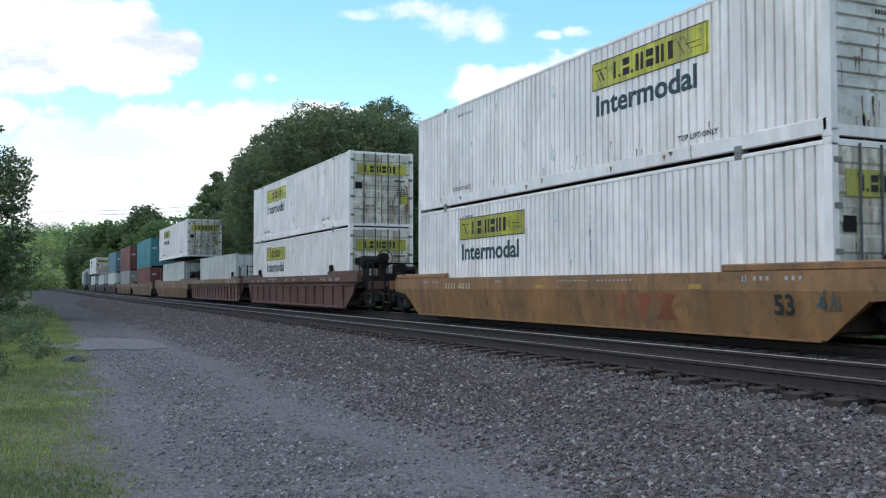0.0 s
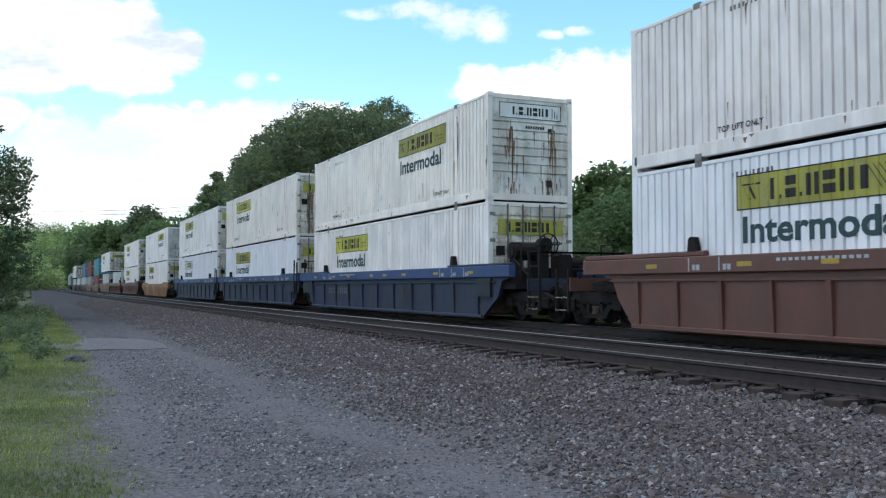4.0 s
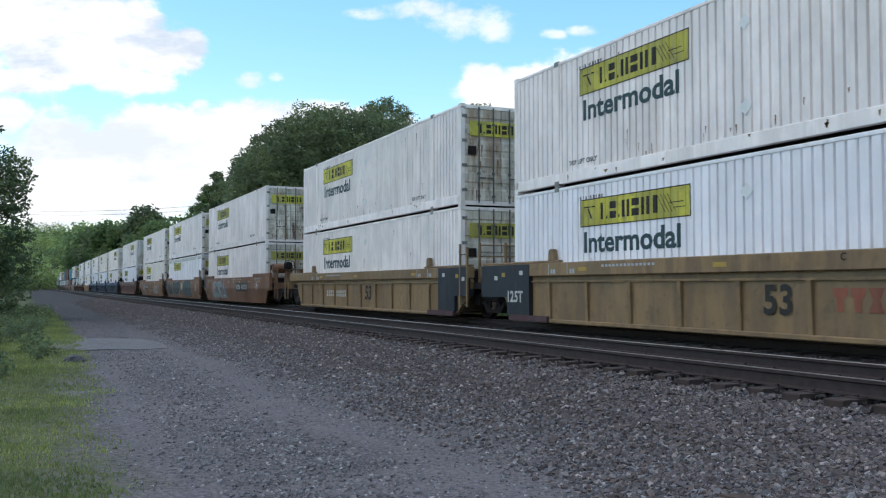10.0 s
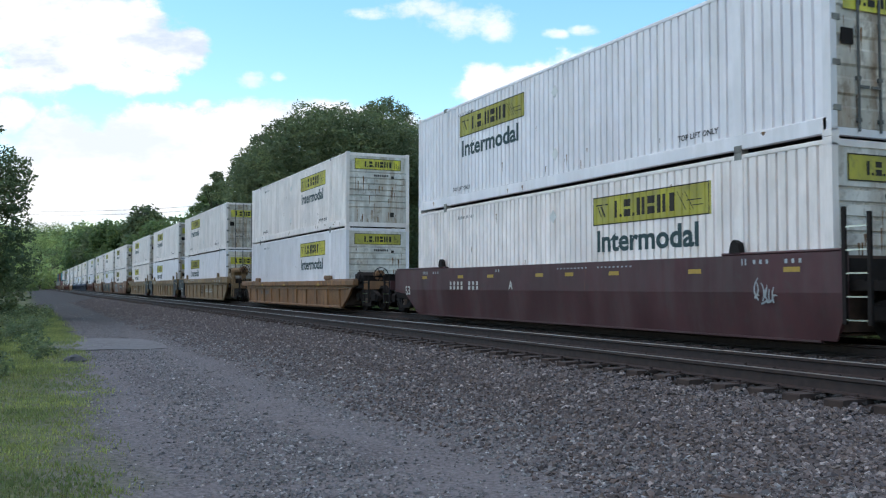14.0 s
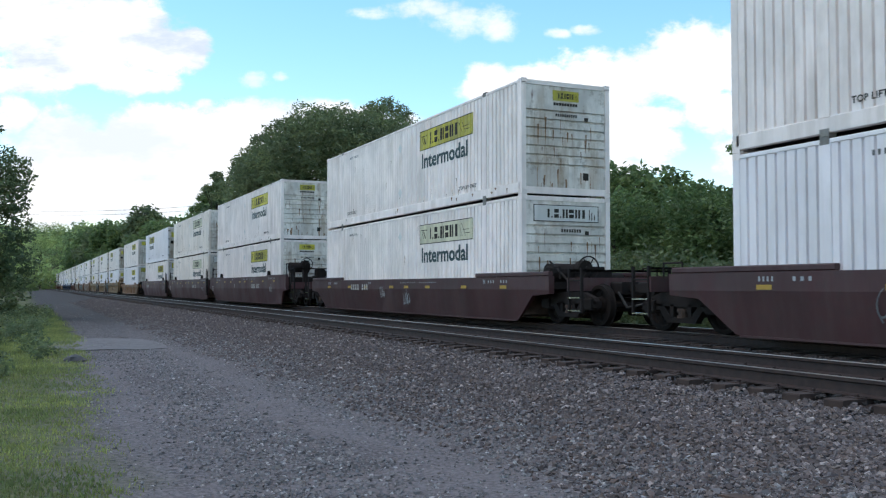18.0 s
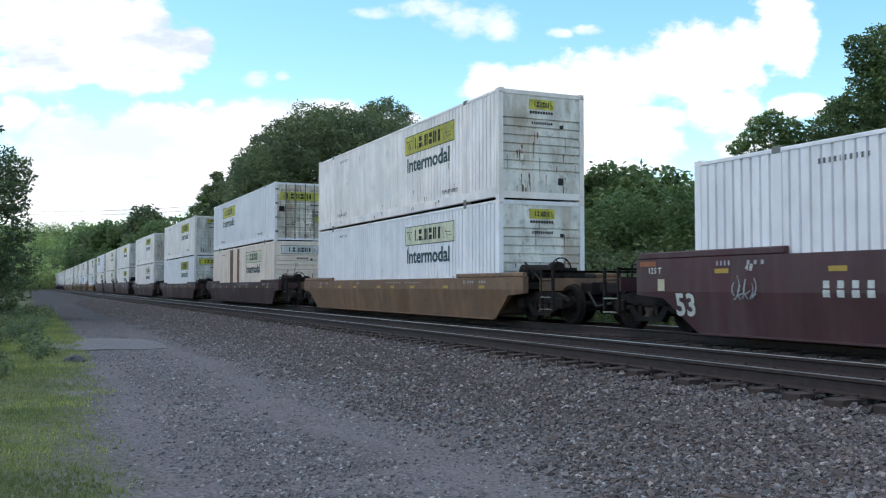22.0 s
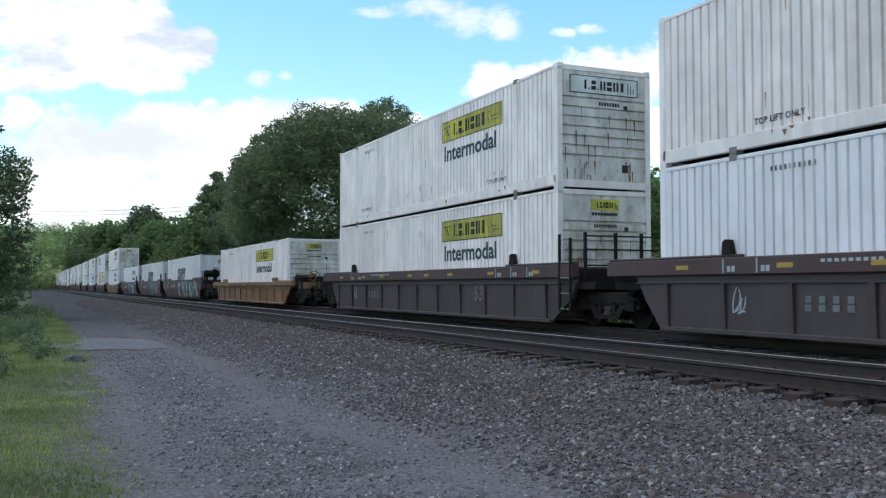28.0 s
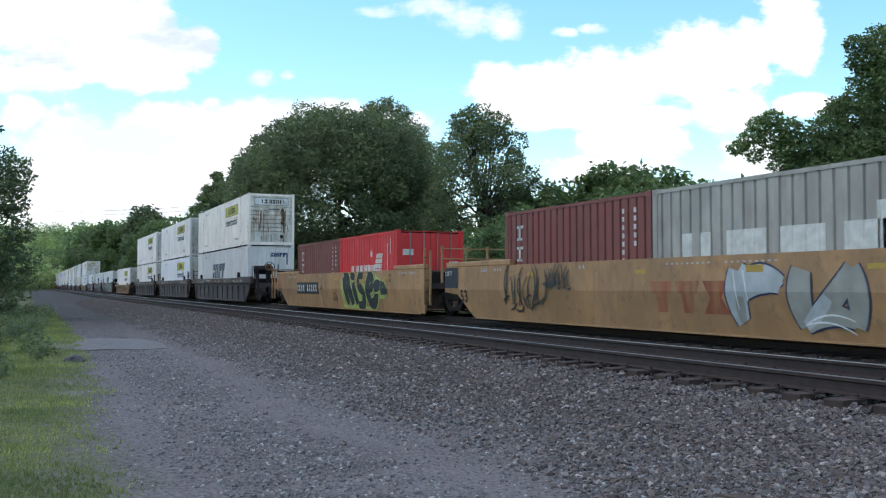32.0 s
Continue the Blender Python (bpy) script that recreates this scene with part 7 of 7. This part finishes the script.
def trees():
    # the great maple behind the train
    x, y = bearing(-6.35, 72)
    tree("tree", "large dark round-crowned broadleaf tree behind the tracks", x, y, 14.3, 7.6, 11, 0.125, LEAF_DARK, 280000, clumps=dome_clumps(8.5, 4.8, 9.9, 1.5, 11, 84))
    x, y = bearing(-3.6, 78)
    tree("tree", "tall broadleaf tree with a thin open top", x, y, 17.2, 6.4, 12, 0.12, LEAF_DARK, 17000, 46, 0.45, 0.12, 0.4, limbs=40)
    x, y = bearing(-13.7, 104)
    tree("tree", "slender broadleaf tree at the edge of a grove", x, y, 14.2, 3.3, 13, 0.15, LEAF_DARK, 11000, 26, 0.12, 0.2, 0.5, limbs=20)
    x, y = bearing(-11.6, 92)
    tree("tree", "dark broadleaf tree at the edge of a grove", x, y, 14.6, 4.4, 14, 0.2, LEAF_DARK, 30000, 22, 0.1, 0.4)
    x, y = bearing(2.2, 60)
    tree("tree", "open airy broadleaf tree with visible limbs", x, y, 12.9, 5.6, 15, 0.10, LEAF_DARK, 40000, 50, 0.34, 0.17, 0.35, limbs=36)
    # low wood behind
    for k, (a, d, h, r) in enumerate(((4.6, 62, 7.6, 3.4), (7.2, 60, 7.4, 3.4), (9.6, 58, 8.4, 3.2), (11.6, 56, 7.9, 3.4), (13.6, 54, 7.4, 3.2), (15.8, 52, 6.4, 3.4), (18.0, 48, 6.0, 3.2))):
        x, y = bearing(a, d)
        tree("tree", "mid-green young broadleaf tree in a thicket", x, y, h, r, 20 + k % 3, 0.22, LEAF_MID, 13000, 18, 0.08, 0.42, 0.1, turn=k * 77, key="low%d" % (k % 3), group="thicket behind the tracks")
    for k in range(16):
        x, y = bearing(3.2 + k * 1.5, 47 + 5 * math.sin(k * 2.1) - 0.3 * k)
        tree("tree", "leafy young tree in the thicket beyond the tracks", x, y, 4.8 + 0.9 * math.sin(k * 1.7), 2.7, 26 + k % 2 + 2 * (k > 9), 0.1, LEAF_MID if k > 9 else LEAF_LIGHT, 24000, 16, 0.02, 0.46, 0.1, turn=k * 97, key="young%d" % (k % 2 + 2 * (k > 9)), group="thicket behind the tracks")
    # big tree on the far side, close
    x, y = bearing(29.8, 37)
    boughs = dome_clumps(3.4, 3.2, 8.4, 0.95, 31, 30)
    for a, up, s in ((-8.1, 6.25, 0.34), (-7.7, 6.55, 0.42), (-7.3, 7.05, 0.45), (-7.5, 6.0, 0.36), (-6.8, 6.6, 0.6), (-6.9, 7.3, 0.4), (-6.3, 6.95, 0.5), (-6.2, 6.25, 0.7), (-6.6, 5.7, 0.45), (-5.6, 6.3, 0.8), (-5.8, 5.4, 0.75), (-3.9, 9.9, 0.45), (-3.5, 9.3, 0.7), (-3.4, 8.5, 0.75), (-2.9, 8.0, 0.9), (-2.8, 9.0, 0.9), (-2.7, 10.0, 0.9), (-4.4, 7.7, 0.6),
                     (-5.0, 5.6, 1.1), (-4.9, 6.9, 0.8), (-4.1, 7.4, 0.9), (-4.3, 6.0, 1.2), (-5.0, 3.9, 1.2), (-4.6, 2.6, 1.4), (-4.0, 4.4, 1.4), (-4.0, 2.0, 1.5), (-3.6, 6.4, 1.1), (-4.7, 1.2, 1.3), (-3.9, 0.9, 1.3)):
        boughs.append((RIGHT.x * a, RIGHT.y * a, up - 0.3, s * 0.94, s * 0.94, s * 0.7))
    tree("tree", "big dark green broadleaf tree with drooping boughs", x, y, 12.4, 5.0, 31, 0.078, LEAF_SHADE, 190000, limbs=22, clumps=boughs)
    # row along the line, into the distance
    for k in range(13):
        y = 118 + k * 24
        h = 12.5 + 3.0 * math.sin(k * 1.9) + k * 0.75
        tree("tree", "green broadleaf tree in the row along the line", 24 + 3 * math.sin(k * 2.3) - 0.2 * k, y, h, 5.0, 40 + k % 3, 0.34, LEAF_MID if k % 4 else LEAF_DARK, 15000, 18, 0.05, 0.44, turn=k * 61, key="row%d" % (k % 4), group="trees along the line")
    for k, (a, d, h) in enumerate(((-15.7, 112, 9.3), (-14.6, 106, 9.2), (-17.2, 136, 10.6))):
        x, y = bearing(a, d)
        tree("tree", "mid-green broadleaf tree at the edge of a grove", x, y, h, 4.6, 60 + k, 0.24, LEAF_MID, 16000, 18, 0.04, 0.44, group="trees along the line")
    # dark tree by the road
    tree("tree", "dark broadleaf tree by the gravel road", -3.6, 50, 10.7, 4.1, 51, 0.1, LEAF_DARK, 90000, 30, 0.04, 0.34, 0.12)
    tree("tree", "dark broadleaf tree by the gravel road", -7.0, 66, 10.5, 5.0, 52, 0.17, LEAF_DARK, 36000, 20, 0.04, 0.42)
    for k in range(9):
        tree("tree", "broadleaf tree along the gravel road", -9 - 1.2 * k, 100 + k * 34, 10 + 2.5 * math.sin(k * 1.7), 5.2, 55 + k % 2, 0.42, LEAF_MID, 9000, 16, 0.03, 0.44, turn=k * 43, key="road%d" % (k % 2), group="trees along the road")
    # wooded hill that closes the view
    rng = np.random.default_rng(8)
    clumps = []
    for _ in range(2300):
        x, y = rng.uniform(-230, 330), rng.uniform(430, 640)
        z = 1 + (y - 430) * 0.145 + 3 * math.sin(x * 0.02)
        r = rng.uniform(4, 7.5)
        if -4 < x < 26:
            x, y, r = (x - 11) * 3.0 + 11, y + 480, r * 1.3
            z = (y - 880) * 0.265
        clumps.append((x, y, z + 3, r, r, r * 0.9))
    for _ in range(420):
        x, y, r = rng.uniform(-60, 90), rng.uniform(385, 430), rng.uniform(2.5, 5)
        if not 4 < x < 20 or y > 415:
            clumps.append((x, y, rng.uniform(0, 9), r, r, r))
    me = leaves("far_woods", clumps, 230000, 1.05, LEAF_FAR_LIT, 9, 0.7)
    tagged(new("far_woods", me), "wooded hill far beyond the line, sunlight in its leaf colour", "woods", kind="stuff")
    # brush under the trees behind the train
    clumps = []
    for _ in range(420):
        y = rng.uniform(36, 150)
        x = rng.uniform(19, 27) + 0.03 * y
        r = rng.uniform(0.7, 1.7)
        clumps.append((x, y, ground_height(x, y) + r * 0.6, r, r, r * 0.95))
    low = []
    for _ in range(150):
        y = rng.uniform(9, 40)
        x = rng.uniform(18.5, 25)
        r = rng.uniform(0.7, 1.5)
        low.append((x, y, ground_height(x, y) + r * rng.uniform(0.5, 1.3), r, r, r))
    tagged(new("undergrowth", leaves("undergrowth", low, 60000, 0.1, LEAF_DARK, 16, 0.5)), "dark green undergrowth beyond the tracks", "undergrowth", kind="stuff")
    tagged(new("brush", leaves("brush", clumps, 90000, 0.13, LEAF_LIGHT, 10, 0.5)), "bright green brush beyond the tracks", "brush", kind="stuff")


def grass():
    """Blades and weeds on the verge."""
    rng = np.random.default_rng(4)
    n = 230000
    y = 5.5 + 62 * rng.uniform(0, 1, n) ** 1.7
    edge = np.interp(y, [5, 7.3, 10, 14, 20, 30, 60], [0.2, 0.35, 0.58, 0.85, 1.0, 1.25, 1.2]) + 0.09 * np.sin(y * 0.9) + 0.1 * np.sin(y * 2.7)
    x = edge + np.abs(rng.normal(0, 0.16, n)) - rng.uniform(0, 1, n) ** 1.2 * (3.2 + y * 0.03)
    patch = np.sin(x * 2.3 + 1 + np.sin(y * 1.7)) * np.sin(y * 1.1 + 0.8 * x) + 0.7 * np.sin(x * 6.1 + 2 * np.sin(y * 2.3)) * np.sin(y * 4.3 + x) + 0.4 * np.sin(x * 13 + y * 9)
    keep = rng.uniform(-0.9, 1.5, n) < 0.55 * patch + np.where(y > 18, 0.9, 0.35) + np.clip((edge - x) * 0.45 - 0.5, -0.6, 0.4)
    x, y = x[keep], y[keep]
    n = len(x)
    z = HEIGHT(x, y)
    h = rng.uniform(0.012, 0.05, n) * (1 + np.clip((edge[keep] - x) * 0.3, 0, 1.2) + np.clip((y - 16) * 0.09, 0, 3.0))
    a = rng.uniform(0, 2 * math.pi, n)
    w = rng.uniform(0.004, 0.011, n)
    lean = rng.normal(0, 0.35, (n, 2)) * h[:, None]
    p0 = np.stack([x - np.cos(a) * w, y - np.sin(a) * w, z], 1)
    p1 = np.stack([x + np.cos(a) * w, y + np.sin(a) * w, z], 1)
    p2 = np.stack([x + lean[:, 0], y + lean[:, 1], z + h], 1)
    me = bpy.data.meshes.new("grass")
    me.from_pydata(np.stack([p0, p1, p2], 1).reshape(-1, 3), [], np.arange(3 * n).reshape(n, 3))
    me.materials.append(leaf_material("grass_blade", (0.11, 0.15, 0.055), (0.42, 0.45, 0.14), 0.4, 0.7, 0.45))
    tagged(new("grass", me), "ragged yellow-green grass on the verge", "grass", kind="stuff")


def weeds():
    """Tall dark weeds along the verge, by the trees."""
    rng = np.random.default_rng(14)
    clumps = []
    for _ in range(260):
        y = 15 + 45 * rng.uniform() ** 1.2
        x = 0.35 + 0.02 * (y - 15) - rng.uniform() ** 0.8 * (2.6 + 0.04 * y) - (0.7 if y < 20 else 0)
        r = rng.uniform(0.12, 0.3) * (1 + max(0, y - 20) * 0.02)
        clumps.append((x, y, ground_height(x, y) + r * 0.5, r, r, r * 0.9))
    tagged(new("weeds", leaves("weeds", clumps, 42000, 0.055, LEAF_DARK, 15, 0.3)), "tall dark green weeds along the verge", "weeds", kind="stuff")


def wires():
    """Two cables that cross high over the line, far off."""
    for k in range(2):
        t = thing("overhead_cable", "thin dark cable slung high across the line", "cable", "cables")
        (xa, ya), (xb, yb) = bearing(-24.2, 190), bearing(-12.0, 150)
        s = Solid()
        pts = []
        for i in range(13):
            u = i / 12
            pts.append(Vector((xa + (xb - xa) * u, ya + (yb - ya) * u, 14.4 + k * 0.7 - 0.7 * u - 2.2 * u * (1 - u))))
        for p, q in zip(pts, pts[1:]):
            s.rod(p, q, 0.03, 5)
        part("cable", s, RUBBER, t)


def roadside():
    slab = plain("pale_concrete", (0.165, 0.152, 0.158), 0.95, 0.0, 0.4, 5)
    t = thing("concrete_slab", "pale worn concrete slab set across the gravel road", "slab", "", Matrix.Translation((0, 0, 0)))
    s = Solid().prism([(0.6, 24.3), (1.8, 24.5), (2.6, 24.1), (3.3, 24.4), (3.5, 26.6), (3.1, 29.0), (2.0, 29.9), (0.9, 29.4), (0.5, 27.0)], -0.78, -0.678, "z")
    part("slab", s, slab, t)
    m = thing("rock", "dark grey rock at the edge of the road", "rock", "", pose(0.95, 20.9, -0.68))
    rnd = random.Random(3)
    r = Solid().lathe([(-0.1, 0.02), (-0.08, 0.2), (0.02, 0.24), (0.1, 0.15), (0.14, 0.02)], 9, "z")
    r.v = [(a * rnd.uniform(0.8, 1.2), b * rnd.uniform(0.8, 1.2), c) for a, b, c in r.v]
    part("stone", r, plain("dark_rock", (0.09, 0.09, 0.095), 0.95), m)
    pl = thing("steel_plate", "rusty flat steel plate lying on the ballast", "plate", "", pose(4.54, 4.96, ground_height(4.54, 4.96) + 0.02, 3, 8, 25))
    part("plate", Solid().box(-0.22, 0.22, -0.13, 0.13, -0.008, 0.008), RUSTY, pl)


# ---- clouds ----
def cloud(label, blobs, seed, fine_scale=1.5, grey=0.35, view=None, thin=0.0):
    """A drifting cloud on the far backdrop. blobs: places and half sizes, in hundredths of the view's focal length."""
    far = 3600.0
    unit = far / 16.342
    m, n, l, bsdf = shader("cloud_vapour")
    n.remove(bsdf)
    tc = n.new("ShaderNodeTexCoord")
    best = None
    for bx, by, rx, ry in blobs:
        sub, dv, ln = n.new("ShaderNodeVectorMath"), n.new("ShaderNodeVectorMath"), n.new("ShaderNodeVectorMath")
        sub.operation, dv.operation, ln.operation = "SUBTRACT", "DIVIDE", "LENGTH"
        sub.inputs[1].default_value, dv.inputs[1].default_value = (bx * unit, by * unit, 0), (rx * unit, ry * unit, 1)
        l.new(tc.outputs["Object"], sub.inputs[0]), l.new(sub.outputs[0], dv.inputs[0]), l.new(dv.outputs[0], ln.inputs[0])
        v = ramp(n, l, ln.outputs["Value"], 1.75, 0.2)
        if best is None:
            best = v
        else:
            mx = n.new("ShaderNodeMath")
            mx.operation = "MAXIMUM"
            l.new(best, mx.inputs[0]), l.new(v, mx.inputs[1])
            best = mx.outputs[0]
    puff, wisp = noisy(n, l, fine_scale / unit, (0.8, 1.15, 1), 9, rough=0.62), noisy(n, l, 0.55 / unit, (0.7, 1.6, 1), 6)
    add = n.new("ShaderNodeMath")
    add.operation = "MULTIPLY_ADD"
    l.new(puff, add.inputs[0])
    add.inputs[1].default_value = 1.7
    l.new(best, add.inputs[2])
    alpha = ramp(n, l, add.outputs[0], 1.22 - thin * 0.15, 1.62 + thin)
    if thin:
        veil = n.new("ShaderNodeMath")
        veil.operation, veil.inputs[1].default_value = "MULTIPLY", 1 - 0.5 * thin
        l.new(alpha, veil.inputs[0])
        alpha = veil.outputs[0]
    shade = mixed(n, l, ramp(n, l, wisp, 0.42, 0.62, 0.0, grey), (0.97, 1.0, 1.02), (0.50, 0.62, 0.76))
    em, tr, mix = n.new("ShaderNodeEmission"), n.new("ShaderNodeBsdfTransparent"), n.new("ShaderNodeMixShader")
    em.inputs["Strength"].default_value = 0.95
    l.new(shade, em.inputs["Color"])
    l.new(alpha, mix.inputs[0]), l.new(tr.outputs[0], mix.inputs[1]), l.new(em.outputs[0], mix.inputs[2])
    l.new(mix.outputs[0], n["Material Output"].inputs["Surface"])
    x0, x1 = min(b[0] - b[2] * 1.5 for b in blobs) * unit, max(b[0] + b[2] * 1.5 for b in blobs) * unit
    y0, y1 = min(b[1] - b[3] * 1.5 for b in blobs) * unit, max(b[1] + b[3] * 1.5 for b in blobs) * unit
    me = bpy.data.meshes.new("cloud")
    me.from_pydata([(x0, y0, 0), (x1, y0, 0), (x1, y1, 0), (x0, y1, 0)], [], [(0, 1, 2, 3)])
    me.materials.append(m)
    ob = tagged(new("cloud", me), label, "cloud", "clouds", "structure")
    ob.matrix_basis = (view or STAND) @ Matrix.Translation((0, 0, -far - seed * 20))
    DRIFTING.append(ob)


DRIFTING = []


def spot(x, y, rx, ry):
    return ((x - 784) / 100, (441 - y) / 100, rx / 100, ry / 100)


def clouds():
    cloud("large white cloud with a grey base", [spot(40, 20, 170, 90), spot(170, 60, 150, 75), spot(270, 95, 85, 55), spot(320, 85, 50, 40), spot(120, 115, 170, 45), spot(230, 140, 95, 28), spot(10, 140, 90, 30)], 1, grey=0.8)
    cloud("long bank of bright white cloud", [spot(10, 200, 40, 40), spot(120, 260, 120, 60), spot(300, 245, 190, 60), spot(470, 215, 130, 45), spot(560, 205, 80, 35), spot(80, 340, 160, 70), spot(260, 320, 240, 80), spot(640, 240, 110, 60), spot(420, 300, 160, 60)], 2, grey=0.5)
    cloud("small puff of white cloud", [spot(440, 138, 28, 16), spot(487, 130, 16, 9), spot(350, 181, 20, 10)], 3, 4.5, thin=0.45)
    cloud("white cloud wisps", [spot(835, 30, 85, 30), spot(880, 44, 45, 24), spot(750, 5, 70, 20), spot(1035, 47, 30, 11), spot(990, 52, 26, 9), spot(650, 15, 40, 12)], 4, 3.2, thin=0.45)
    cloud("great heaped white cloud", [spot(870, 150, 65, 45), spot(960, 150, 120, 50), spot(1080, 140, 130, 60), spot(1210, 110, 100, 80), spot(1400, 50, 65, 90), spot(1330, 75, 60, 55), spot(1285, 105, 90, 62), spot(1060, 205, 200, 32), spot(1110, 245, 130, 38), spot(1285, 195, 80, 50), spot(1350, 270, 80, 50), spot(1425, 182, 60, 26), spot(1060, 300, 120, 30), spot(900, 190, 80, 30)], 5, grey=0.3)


def clouds_around():
    """Broken glowing cloud over the unseen rest of the sky, added to whiten light."""
    for k, (turn, up) in enumerate(((75, 32), (125, 38), (175, 30), (225, 40), (275, 34), (20, 70), (160, 75), (320, 62))):
        a, e = YAW + radians(turn), radians(up)
        way = Vector((math.sin(a) * math.cos(e), math.cos(a) * math.cos(e), math.sin(e)))
        rnd = random.Random(k)
        blobs = [(rnd.uniform(-6, 6), rnd.uniform(-3.5, 3.5), rnd.uniform(2.2, 4.2), rnd.uniform(1.2, 2.4)) for _ in range(5)]
        cloud("unseen broken white cloud, added to whiten the light", blobs, 6 + k, 1.0, 0.4, look(EYE, EYE + way))


# ---- build ----
ground()
tracks()
consist()
clouds()
clouds_around()
trees()
grass()
weeds()
roadside()
wires()
stones()


def motions():
    """The train runs on at an even speed, its wheels turn, and the clouds drift."""
    times = (0, 8, 16, 24, 32)
    for ob in ROLLING:
        m = ob.matrix_basis.copy()
        walk(ob, [(t, Matrix.Translation((0, SPEED * t, 0)) @ m) for t in times])
    for ob in DRIFTING:
        m = ob.matrix_basis.copy()
        walk(ob, [(t, Matrix.Translation(RIGHT * 2.05 * (t - 13) + Vector((0, 0, 0.35 * (t - 13)))) @ m) for t in times])
    # the wheels roll on the rails; alike wheelsets share one turning
    lead = {}
    rate = math.degrees(SPEED / WHEEL_R)
    for w, u in SPINNING:
        if u not in lead:
            walk(w, [(k / FPS, pose(0, u, WHEEL_R, -rate * k / FPS)) for k in range(32 * FPS + 1)])
            lead[u] = w.animation_data
        else:
            w.rotation_mode = "QUATERNION"
            w.animation_data_create()
            w.animation_data.action, w.animation_data.action_slot = lead[u].action, lead[u].action_slot


motions()
